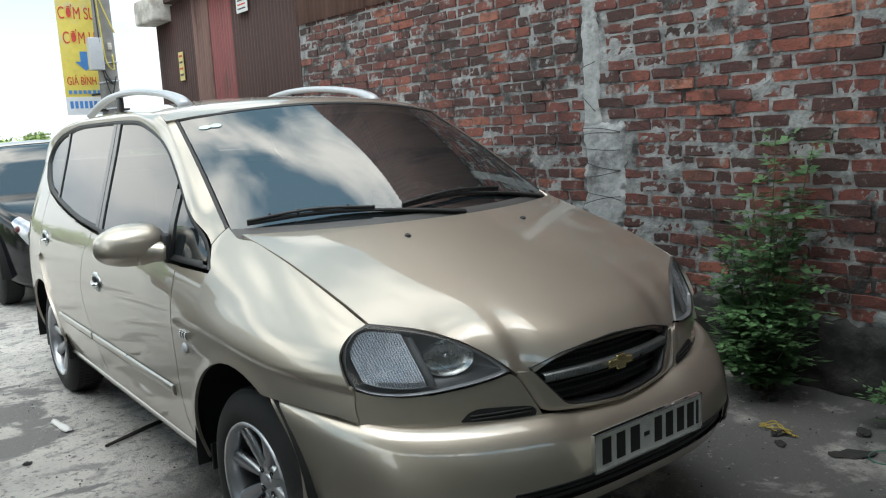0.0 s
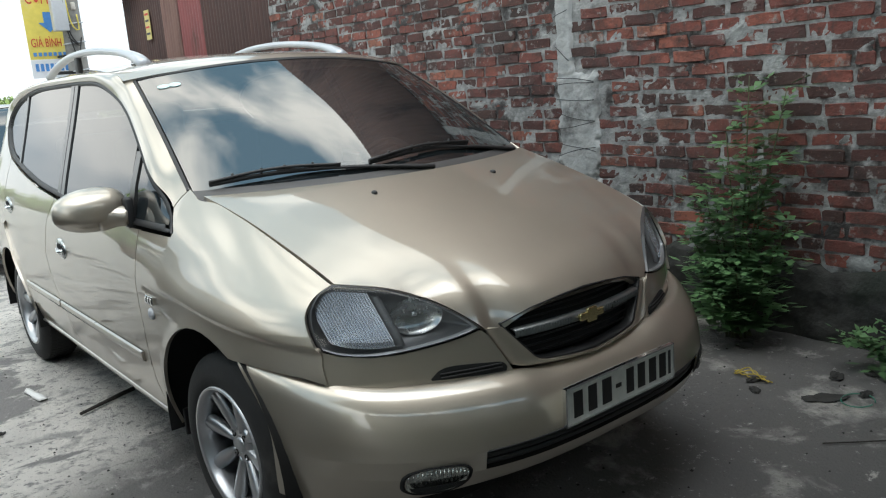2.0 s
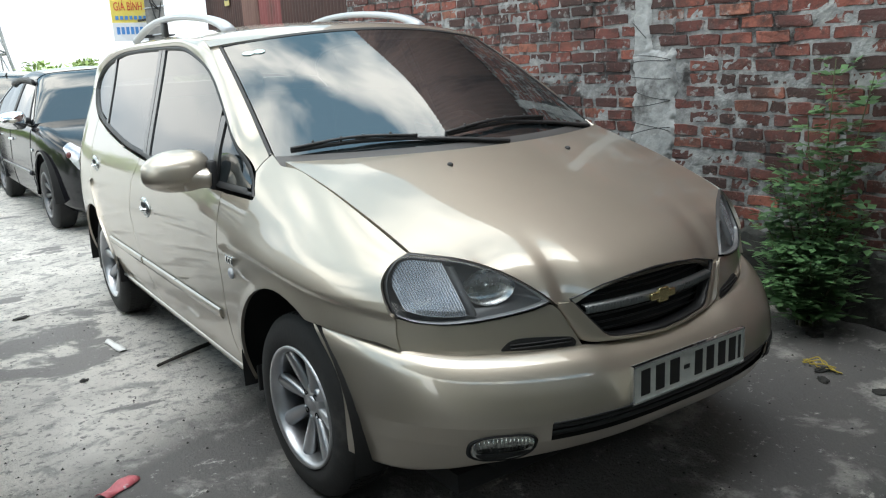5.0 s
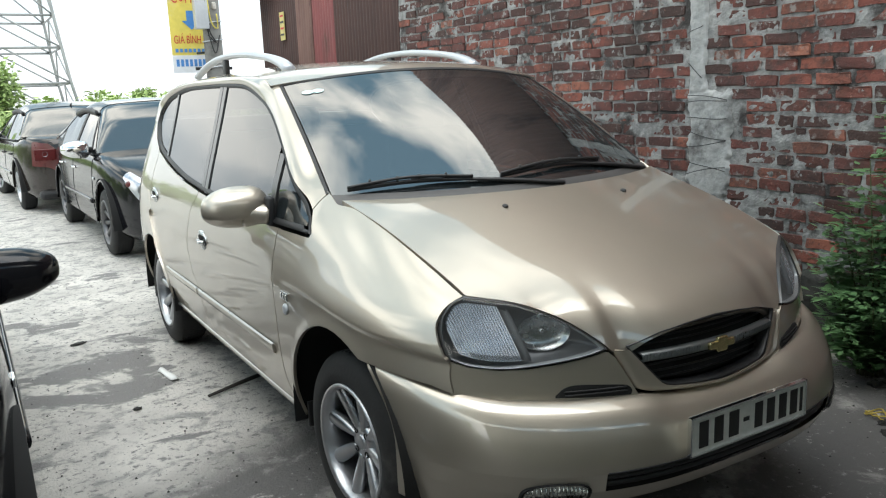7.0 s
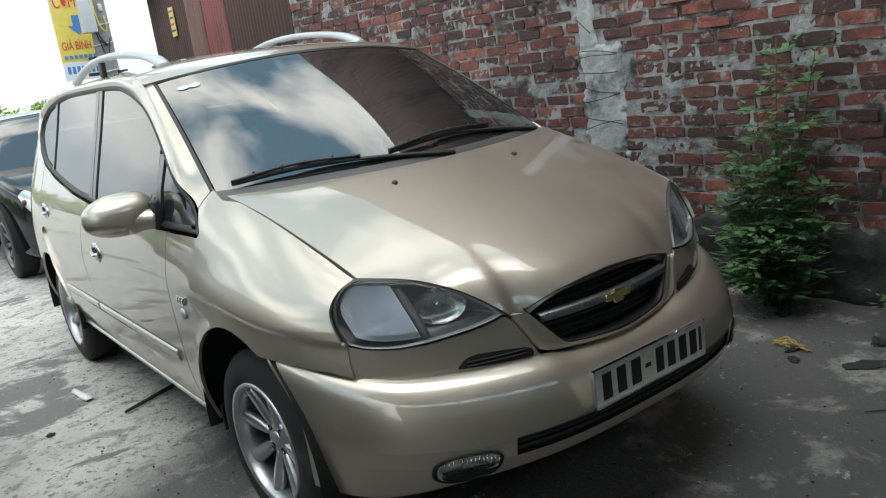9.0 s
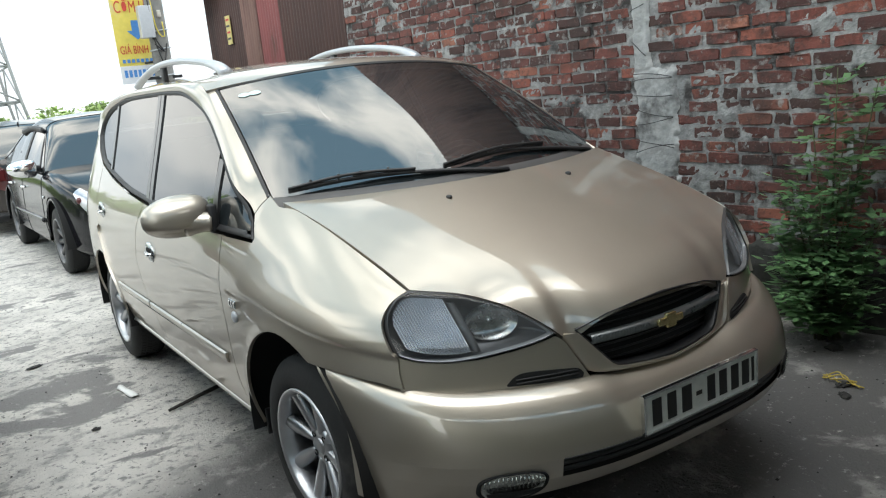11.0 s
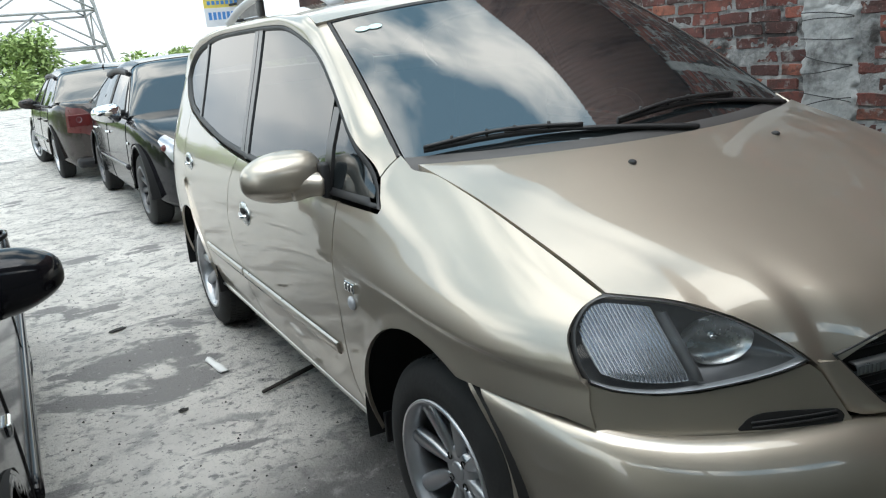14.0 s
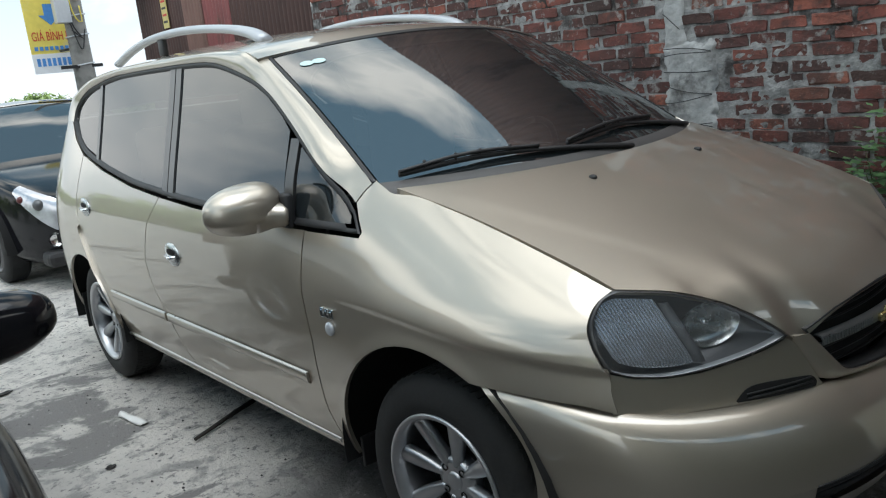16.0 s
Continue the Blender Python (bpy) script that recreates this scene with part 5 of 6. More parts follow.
def brick_material(name, island):
    m = bpy.data.materials.new(name)
    m.use_nodes = True
    nt = m.node_tree
    b = nt.nodes["Principled BSDF"]
    b.inputs["Roughness"].default_value = 0.92
    if island:
        src = nt.nodes.new("ShaderNodeNewGeometry").outputs["Random Per Island"]
    else:
        src = nt.nodes.new("ShaderNodeObjectInfo").outputs["Random"]
    cr = nt.nodes.new("ShaderNodeValToRGB")
    e = cr.color_ramp.elements
    e[0].position, e[0].color = 0.0, (0.075, 0.042, 0.036, 1)
    e[1].position, e[1].color = 1.0, (0.40, 0.165, 0.11, 1)
    for p, c in ((0.15, (0.09, 0.042, 0.038, 1)), (0.4, (0.165, 0.062, 0.052, 1)), (0.7, (0.235, 0.078, 0.06, 1)), (0.92, (0.32, 0.11, 0.076, 1))):
        q = e.new(p)
        q.color = c
    nt.links.new(src, cr.inputs["Fac"])
    geo = nt.nodes.new("ShaderNodeNewGeometry")
    col = cr.outputs["Color"]
    for scale, lo, hi, c in ((1.3, 0.44, 0.62, (0.045, 0.034, 0.031, 1)), (6.0, 0.52, 0.66, (0.06, 0.04, 0.036, 1)), (22.0, 0.50, 0.66, (0.08, 0.05, 0.045, 1)), (13.0, 0.57, 0.64, (0.30, 0.285, 0.27, 1)), (40.0, 0.62, 0.7, (0.38, 0.2, 0.15, 1))):
        n = nt.nodes.new("ShaderNodeTexNoise")
        n.inputs["Scale"].default_value = scale
        n.inputs["Detail"].default_value = 7
        n.inputs["Roughness"].default_value = 0.65
        nt.links.new(geo.outputs["Position"], n.inputs["Vector"])
        mr = nt.nodes.new("ShaderNodeMapRange")
        mr.inputs[1].default_value, mr.inputs[2].default_value = lo, hi
        mr.inputs[4].default_value = 0.8
        nt.links.new(n.outputs["Fac"], mr.inputs[0])
        mx = nt.nodes.new("ShaderNodeMix")
        mx.data_type = "RGBA"
        mx.inputs[7].default_value = c
        nt.links.new(mr.outputs[0], mx.inputs[0])
        nt.links.new(col, mx.inputs[6])
        col = mx.outputs[2]
    nt.links.new(col, b.inputs["Base Color"])
    n = nt.nodes.new("ShaderNodeTexNoise")
    n.inputs["Scale"].default_value = 70
    n.inputs["Detail"].default_value = 6
    nt.links.new(geo.outputs["Position"], n.inputs["Vector"])
    bp = nt.nodes.new("ShaderNodeBump")
    bp.inputs["Strength"].default_value = 0.7
    bp.inputs["Distance"].default_value = 0.008
    nt.links.new(n.outputs["Fac"], bp.inputs["Height"])
    nt.links.new(bp.outputs["Normal"], b.inputs["Normal"])
    return m


BRICK_ONE, BRICK_MANY = brick_material("brick_single", False), brick_material("brick_joined", True)


def column_mask(x, z):
    """How far the grey render of the broken column covers the wall."""
    wob = 0.03 * noise.noise(Vector((x * 7, 0, z * 7))) + 0.02 * noise.noise(Vector((x * 23, 5, z * 23)))
    low = sstep(0.165 + wob - abs(x + 1.017), -0.015, 0.025) * sstep(z + wob * 2, 0.66, 0.74) * (1 - sstep(z + wob, 1.37, 1.43))
    high = sstep(0.065 + 0.5 * wob - abs(x + 1.11 + 0.02 * (z - 1.4)), -0.012, 0.015) * sstep(z, 1.3, 1.4)
    return max(float(low), float(high))


def brick_wall():
    bm = bmesh.new()
    box(bm, ((X0 + X1) / 2, WALL_Y + 0.13, Z_TOP / 2), (X1 - X0, 0.2, Z_TOP))
    wall = tagged(part("wall_brick", bm, MORTAR, None, smooth=False), "weathered red brick wall with rough grey mortar", "wall", kind="structure")
    # mortar bed, rough and in places smeared over the brick faces
    xs, zs = np.arange(X0, 2.3, 0.0175), np.arange(0.0, Z_TOP, 0.0165)
    V = []
    for x in xs:
        for z in zs:
            p = Vector((x * 9, 1.7, z * 9))
            a = 0.006 * noise.noise(p * 1.5) + 0.007 * noise.noise(p * 4.1) + 0.012 * max(0, noise.noise(Vector((x * 6.5, 7, z * 9.5)))) + 0.006 * max(0, noise.noise(Vector((x * 26, 3, z * 30)))) + 0.0025
            V.append((x, WALL_Y + 0.004 - a, z))
    F = grid_faces(len(xs), len(zs))
    mesh_of("mortar_bed", V, F, MORTAR, wall, "rough grey mortar")
    # grey render over the broken column
    xs, zs = np.arange(-1.27, -0.78, 0.009), np.arange(0.6, Z_TOP, 0.009)
    V, M = [], []
    for x in xs:
        for z in zs:
            m = column_mask(x, z)
            r = 0.008 * noise.noise(Vector((x * 8, 2, z * 6))) + 0.003 * noise.noise(Vector((x * 38, 4, z * 30)))
            V.append((x, WALL_Y + 0.02 - m * (0.04 + r), z))
            M.append(m)
    F = [f for f in grid_faces(len(xs), len(zs)) if sum(M[k] for k in f) > 0.25]
    mesh_of("column_render", V, F, PLASTER, wall, "cracked grey render on a column")
    # tying wires left on the column
    for k, (za, zb) in enumerate(((1.36, 1.33), (1.31, 1.335), (1.22, 1.235), (1.15, 1.10), (1.06, 1.085), (0.97, 0.90), (0.88, 0.93), (1.55, 1.47), (1.72, 1.78))):
        x0, x1 = (-1.17, -0.87) if za < 1.4 else (-1.17, -1.06)
        pts = [(x0 + (x1 - x0) * t, WALL_Y - 0.036 - 0.012 * math.sin(math.pi * t), za + (zb - za) * t + 0.012 * math.sin(3 * t + k)) for t in np.linspace(0, 1, 9)]
        part("tie_wire", tube(pts, 0.0028, 5), PLASTIC, wall, "dark tying wire")
    # brick shapes
    rng = random.Random(5)
    shapes = []
    for k in range(14):
        half = k >= 10
        L = (0.093 if half else 0.198) + rng.uniform(-0.014, 0.006)
        H, D = 0.0595 + rng.uniform(-0.006, 0.003), 0.03
        c = [(-L / 2, -H / 2 + 0.007), (-L / 2 + 0.006, -H / 2), (0, -H / 2), (L / 2 - 0.006, -H / 2), (L / 2, -H / 2 + 0.006), (L / 2, H / 2 - 0.008), (L / 2 - 0.007, H / 2), (0, H / 2), (-L / 2 + 0.006, H / 2), (-L / 2, H / 2 - 0.006)]
        j = [(rng.uniform(-0.006, 0.006), rng.uniform(-0.005, 0.005)) for _ in c]
        back = [(x, D, z) for x, z in c]
        rim = [(x + a, 0.003, z + b) for (x, z), (a, b) in zip(c, j)]
        face = [(x * 0.98 + a, rng.uniform(-0.006, 0.001), z * 0.94 + b) for (x, z), (a, b) in zip(c, j)]
        V = back + rim + face
        F = [(q, (q + 1) % 10, 10 + (q + 1) % 10, 10 + q) for q in range(10)] + [(10 + q, 10 + (q + 1) % 10, 20 + (q + 1) % 10, 20 + q) for q in range(10)] + [tuple(range(20, 30))]
        shapes.append((V, F))
    meshes = []
    for V, F in shapes:
        me = bpy.data.meshes.new("brick")
        me.from_pydata(V, [], F)
        me.materials.append(BRICK_ONE)
        meshes.append(me)
    JV, JF = [], []
    n_single = 0
    for row in range(int(Z_TOP / COURSE)):
        z = COURSE * (row + 0.5) + 0.004
        x = X0 + 0.02 + (BRICK_L / 2 if row % 2 else 0) + rng.uniform(-0.015, 0.015)
        if z < 0.36:
            continue
        while x < X1 - 0.12:
            half = rng.random() < 0.08
            k = rng.randrange(10, 14) if half else rng.randrange(10)
            L = 0.108 if half else BRICK_L
            cx = x + L / 2
            x += L + rng.uniform(-0.004, 0.006)
            cz = z + rng.uniform(-0.005, 0.005)
            y = WALL_Y + rng.uniform(-0.012, 0.003)
            tilt = rng.uniform(-0.03, 0.03)
            if column_mask(cx, cz) > 0.75:
                continue
            if -1.45 < cx < 0.95 and n_single < 300:
                n_single += 1
                o = new("brick", meshes[k])
                o.parent = wall
                o.location = (cx, y, cz)
                o.rotation_euler = (0, tilt, rng.uniform(-0.012, 0.012))
            else:
                V, F = shapes[k]
                o = len(JV)
                JV += [(cx + a * math.cos(tilt) + c * math.sin(tilt), y + b, cz + c * math.cos(tilt) - a * math.sin(tilt)) for a, b, c in V]
                JF += [tuple(o + q for q in f) for f in F]
    far = mesh_of("bricks", JV, JF, BRICK_MANY, wall, "weathered red bricks", smooth=False)
    far["kind"] = "stuff"
    # low plinth, black with mould
    xs, zs = np.arange(X0, X1, 0.03), np.linspace(0, 0.4, 18)
    V = [(x, WALL_Y - 0.035 - 0.022 * noise.noise(Vector((x * 4, 0, z * 9))) - 0.014 * noise.noise(Vector((x * 15, 2, z * 22))) + (0.05 if z > 0.39 else 0), z * (1 + 0.22 * noise.noise(Vector((x * 2.6, 4, 0))) + 0.08 * noise.noise(Vector((x * 11, 6, 0)))) - 0.004) for x in xs for z in zs]
    mesh_of("plinth", V, grid_faces(len(xs), len(zs)), PLINTH, wall, "mouldy dark plinth")


brick_wall()


def corrugated(name, x0, x1, z0, z1, y, mat, label, parent=None, pitch=0.076, depth=0.018, lean=0.0):
    n = int((x1 - x0) / pitch * 8)
    V = []
    for i in range(n + 1):
        x = x0 + (x1 - x0) * i / n
        for z in (z0, (z0 + z1) / 2, z1):
            V.append((x, y + depth * math.sin(2 * math.pi * x / pitch) + lean * (z - z0), z + 0.01 * noise.noise(Vector((x * 2, z, 1)))))
    ob = mesh_of(name, V, grid_faces(n + 1, 3), mat, parent)
    mod = ob.modifiers.new("thick", "SOLIDIFY")
    mod.thickness = 0.002
    return tagged(ob, label, "wall" if parent is None else "", kind="structure" if parent is None else "")


SHEET_OLD = material("old_red_sheet", (0.18, 0.105, 0.086), 0.7, 0.2, var=0.2, scale=6, stain=(0.07, 0.03, 0.025), stain_scale=2, squash=(1, 1, 0.2))
corrugated("wall_cladding", -4.9, 4.6, 2.46, 4.75, WALL_Y - 0.03, SHEET_OLD, depth=0.007, label="faded red corrugated metal above the brick wall")
shed = thing("sheet_metal_shed", "rusty brown and red corrugated metal shed beside the brick wall", "shed", (-6.95, WALL_Y, 0))
for a, b, mat, dy in ((-9.0, -7.15, SHEET_RUST, 0.0), (-7.2, -6.45, SHEET_RED, -0.006), (-7.6, -7.1, SHEET_OLD, -0.012), (-6.5, -4.9, SHEET_RUST, 0.004)):
    ob = corrugated("wall_sheet", a + 6.95, b + 6.95, 0.0, 3.15, dy, mat, "rust-brown metal sheet" if mat is SHEET_RUST else "faded red metal sheet", shed)
bm = bmesh.new()
box(bm, (0.0, 1.3, 3.2), (4.3, 2.8, 0.06), bevel=0.01)
box(bm, (-2.03, 1.2, 1.55), (0.04, 2.4, 3.1))
part("roof_and_gable", bm, SHEET_RUST, shed, "rusty roof and gable", smooth=False)
bm = bmesh.new()
box(bm, (-1.75, -0.12, 3.12), (0.7, 0.3, 0.32), Matrix.Rotation(radians(0), 4, "X"), bevel=0.03)
AWNING = material("dirty_awning", (0.6, 0.57, 0.52), 0.7, var=0.15, stain=(0.35, 0.32, 0.28), stain_scale=3)
part("awning_box", bm, AWNING, shed, "dirty pale awning box", smooth=False)
NOTE_Y = material("yellow_paper", (0.65, 0.55, 0.22), 0.8, var=0.1, scale=20)


def notice(name, x, z, w, h, mat, label):
    bm = bmesh.new()
    box(bm, (0, 0, 0), (w, 0.008, h))
    ob = part(name, bm, mat, None, smooth=False)
    ob.location = (x, WALL_Y - 0.035, z)
    tagged(ob, label, "notice")
    for k in range(4):
        bm = bmesh.new()
        box(bm, (0, -0.006, h * (0.36 - 0.22 * k)), (w * 0.7, 0.004, h * 0.07))
        part("bar", bm, INK if k % 2 else TXT_RED, ob, smooth=False)


TXT_RED = material("sign_red", (0.55, 0.06, 0.04), 0.6)
TXT_BLUE = material("sign_blue", (0.08, 0.25, 0.6), 0.6)
SIGN_YELLOW = material("sign_yellow", (0.75, 0.62, 0.12), 0.6, var=0.08, stain=(0.6, 0.55, 0.3), stain_scale=2)
SIGN_WHITE = material("sign_white", (0.75, 0.77, 0.8), 0.6, var=0.06)
notice("paper_notice", -8.08, 2.35, 0.16, 0.36, NOTE_Y, "faded yellow paper notice pasted on the shed")
notice("paper_notice", -6.1, 2.86, 0.28, 0.2, PALE_PAPER, "white paper notice pasted on the shed")

# ---------- pole and banner ----------
POLE = material("pole_concrete", (0.22, 0.215, 0.205), 0.9, var=0.2, scale=6, bump=0.3, stain=(0.12, 0.12, 0.11), stain_scale=2)
pole = thing("utility_pole", "grey concrete utility pole with meter box and cables", "pole", (-11.8, 2.17, 0))
part("shaft", tube([(0, 0, z) for z in np.linspace(0, 8, 12)], 0.16, 20, taper=list(np.linspace(1.05, 0.72, 12))), POLE, pole, "concrete shaft")
bm = bmesh.new()
box(bm, (0.12, -0.2, 2.86), (0.16, 0.22, 0.52), bevel=0.012)
part("meter_box", bm, RAIL_GREY, pole, "grey meter box", smooth=False)
bm = bmesh.new()
box(bm, (0.165, 0.02, 2.98), (0.05, 0.07, 0.12), bevel=0.015)
part("insulator", bm, AWNING, pole, smooth=False)
for z in (2.42, 2.72, 1.98):
    part("strap", tube([(0.165 * math.cos(a), 0.165 * math.sin(a), z + 0.02 * math.sin(a)) for a in np.linspace(0, 2 * math.pi, 25)], 0.012, 6), RAIL_GREY, pole, "metal strap")
bm = bmesh.new()
box(bm, (0.1, -0.05, 1.95), (0.05, 0.62, 0.05))
part("bracket", bm, SEAL, pole, smooth=False)
CABLE_Y = material("yellow_cable", (0.6, 0.5, 0.08), 0.5)
for k, (m, pts) in enumerate(((CABLE_Y, [(0.15, -0.12, 4.0), (0.19, -0.1, 3.3), (0.19, -0.06, 2.75), (0.19, 0.05, 2.6), (0.18, 0.05, 2.85)]), (SEAL, [(0.16, -0.15, 4.2), (0.19, -0.14, 3.2), (0.18, -0.1, 2.6), (0.19, 0.03, 2.35), (0.17, -0.12, 2.5)]), (CABLE_Y, [(0.15, -0.12, 3.9), (0.2, 0.0, 3.5), (0.18, 0.12, 3.2)]), (SEAL, [(0.15, -0.12, 2.6), (0.2, -0.03, 2.2), (0.16, 0.08, 2.5)]))):
    part("cable", tube([tuple(p) for p in curve(pts, 30)], 0.011, 6), m, pole, "yellow cable" if m is CABLE_Y else "black cable")
banner = thing("banner_sign", "yellow and blue food stall banner hung beside the pole", "sign", (-12.2, 1.69, 1.98))
bm = bmesh.new()
box(bm, (0, 0.29, 1.11), (0.02, 0.84, 2.38))
part("board", bm, SIGN_YELLOW, banner, "yellow banner cloth", smooth=False)
for z in (0.25, 2.1):
    part("hanger", tube([(0.0, 0.3, z), (0.36, 0.36, z)], 0.02, 8), SEAL, banner, "black hanger fixed to the pole")
bm = bmesh.new()
box(bm, (0.004, 0.29, 0.07), (0.022, 0.844, 0.3))
part("lower_band", bm, SIGN_WHITE, banner, "pale blue and white lower band", smooth=False)


def lettering(text, x, y, z, size, mat, parent):
    cu = bpy.data.curves.new("lettering", "FONT")
    cu.body = text
    cu.size = size
    cu.align_x = "CENTER"
    cu.extrude = 0.003
    tmp = bpy.data.objects.new("lettering", cu)
    scene.collection.objects.link(tmp)
    dg = bpy.context.evaluated_depsgraph_get()
    me = bpy.data.meshes.new_from_object(tmp.evaluated_get(dg))
    bpy.data.objects.remove(tmp)
    me.materials.clear()
    me.materials.append(mat)
    ob = new("lettering", me)
    ob.parent = parent
    ob.matrix_basis = Matrix.Translation((x, y, z)) @ Matrix.Rotation(radians(90), 4, "Z") @ Matrix.Rotation(radians(90), 4, "X") @ Matrix.Diagonal((0.72, 1.25, 1, 1))
    return ob


for txt, z in (("CƠM", 1.93), ("CƠM SUẤT", 1.5), ("CƠM HỘP", 1.1), ("GIÁ BÌNH DÂN", 0.42)):
    lettering(txt, 0.014, 0.29, z, 0.225 if "DÂN" not in txt else 0.155, TXT_RED, banner)
bm = bmesh.new()
tip = [(-0.075, 0.3), (-0.075, 0.13), (-0.16, 0.13), (0, -0.02), (0.16, 0.13), (0.075, 0.13), (0.075, 0.3)]
vs = [bm.verts.new((0.018, 0.24 + p, 0.67 + q)) for p, q in tip]
bm.faces.new(vs)
back = [bm.verts.new((0.011, 0.24 + p, 0.67 + q)) for p, q in tip]
for k in range(7):
    bm.faces.new((vs[k], back[k], back[(k + 1) % 7], vs[(k + 1) % 7]))
part("arrow", bm, TXT_BLUE, banner, "blue arrow pointing down", smooth=False)
for z, h in ((0.30, 0.06), (0.09, 0.12)):
    for k in range(10):
        bm = bmesh.new()
        box(bm, (0.018, -0.05 + 0.076 * k, z), (0.005, 0.05, h))
        part("bar", bm, TXT_BLUE, banner, smooth=False)

# ---------- pylon, hedges, far fields ----------
STEEL = material("galvanised_steel", (0.32, 0.33, 0.33), 0.6, 0.4, var=0.15)
pylon = thing("power_pylon", "grey steel lattice power pylon behind the fields", "pylon", (-52, 1.0, 0))


def pylon_frame():
    H, B, T = 30.0, 3.7, 0.8
    levels = [0, 2.6, 4.6, 6.4, 9, 12, 16, 20, 25, 30]

    def corner(z, k):
        w = B + (T - B) * (z / H) ** 0.75
        return Vector((w * (1 if k in (0, 3) else -1), w * (1 if k in (0, 1) else -1), z))
    for k in range(4):
        part("leg", tube([corner(z, k) for z in levels], 0.11, 4), STEEL, pylon)
    for z0, z1 in zip(levels, levels[1:]):
        for k in range(4):
            n = (k + 1) % 4
            part("girt", tube([corner(z1, k), corner(z1, n)], 0.07, 4), STEEL, pylon)
            mid = (corner(z1, k) + corner(z1, n)) / 2
            part("brace", tube([corner(z0, k), mid], 0.05, 4), STEEL, pylon)
            part("brace", tube([corner(z0, n), mid], 0.05, 4), STEEL, pylon)
    for z in (20.5, 24.5, 28.5):
        part("cross_arm", tube([(0, -5, z), (0, 5, z)], 0.12, 4), STEEL, pylon)


pylon_frame()
LEAF = material("leaf_green", (0.11, 0.21, 0.085), 0.42, var=0.35, scale=5, jitter=0.0)
LEAF_FAR = material("far_leaf", (0.3, 0.4, 0.14), 0.7, var=0.4, scale=2)
STEM = material("green_stem", (0.09, 0.10, 0.045), 0.7, var=0.2)
TRUNK = material("tree_bark", (0.12, 0.095, 0.07), 0.9, var=0.3, bump=0.4)


def leaf_cloud(centres, n, size, rng, flat=0.35):
    """Many small folded leaves round some centres: rows of (x, y, z, radius)."""
    V, F = [], []
    for _ in range(n):
        c = centres[rng.randrange(len(centres))]
        d = Vector((rng.gauss(0, 1), rng.gauss(0, 1), rng.gauss(0, 1))).normalized() * c[3] * rng.random() ** 0.5
        p = Vector(c[:3]) + d
        if p.z < 0.02:
            continue
        a = Vector((rng.gauss(0, 1), rng.gauss(0, 1), rng.gauss(0, 0.5) - flat)).normalized()
        s = size * rng.uniform(0.55, 1.25)
        b = a.cross(Vector((rng.gauss(0, 0.4), rng.gauss(0, 0.4), 1))).normalized() * s * 0.28
        up = a.cross(b).normalized() * s * 0.06
        o = len(V)
        V += [p, p + a * s * 0.45 + b + up, p + a * s * 0.5, p + a * s * 0.45 - b + up, p + a * s]
        F += [(o, o + 2, o + 1), (o, o + 3, o + 2), (o + 1, o + 2, o + 4), (o + 2, o + 3, o + 4)]
    return V, F


rng = random.Random(11)
cs = [(rng.uniform(-47, -38), y, rng.uniform(0.2, 1.3), rng.uniform(0.6, 1.0)) for y in np.linspace(-14, 26, 110)]
V, F = leaf_cloud(cs, 20000, 0.42, rng)
tagged(mesh_of("field_hedge", V, F, LEAF_FAR, None, smooth=False), "far green hedge and crops along the field", "hedge", kind="stuff")

cs = [(x, -14 + rng.uniform(-1, 1), rng.uniform(0.3, 2.6), rng.uniform(0.7, 1.2)) for x in np.linspace(-42, 6, 110)]
V, F = leaf_cloud(cs, 14000, 0.5, rng)
tagged(mesh_of("field_bushes", V, F, LEAF_FAR, None, smooth=False), "row of green bushes across the field, mirrored in the windows", "bushes", kind="stuff")


def tree(x, y, h, r, seed, label):
    g = random.Random(seed)
    t = thing("tree", label, "tree", (x, y, 0))
    part("trunk", tube([(0.1 * math.sin(k), 0.1 * math.cos(k * 1.3), h * 0.75 * k / 6) for k in range(7)], 0.16, 8, taper=list(np.linspace(1.3, 0.4, 7))), TRUNK, t)
    cs = []
    for k in range(12):
        a, u = g.uniform(0, 6.28), g.uniform(0.4, 1.0)
        c = (r * 0.7 * math.cos(a) * (1.2 - u * 0.6), r * 0.7 * math.sin(a) * (1.2 - u * 0.6), h * u, r * g.uniform(0.35, 0.55))
        cs.append(c)
        part("limb", tube([(0, 0, h * 0.35), (c[0] * 0.5, c[1] * 0.5, h * 0.5 * (0.5 + u)), c[:3]], 0.05, 5, taper=[1, 0.6, 0.2]), TRUNK, t)
    V, F = leaf_cloud(cs, 3200, 0.32, g)
    mesh_of("crown", V, F, LEAF_FAR, t, smooth=False)


tree(-46, -0.3, 3.1, 2.0, 3, "round leafy tree at the field's edge")
tree(-44, -4.5, 3.0, 1.5, 4, "leafy tree at the field's edge")
tree(-66, 11.5, 2.1, 1.1, 5, "far leafy tree behind the hedge")
tree(-70, 16.5, 2.2, 1.2, 6, "far leafy tree behind the hedge")

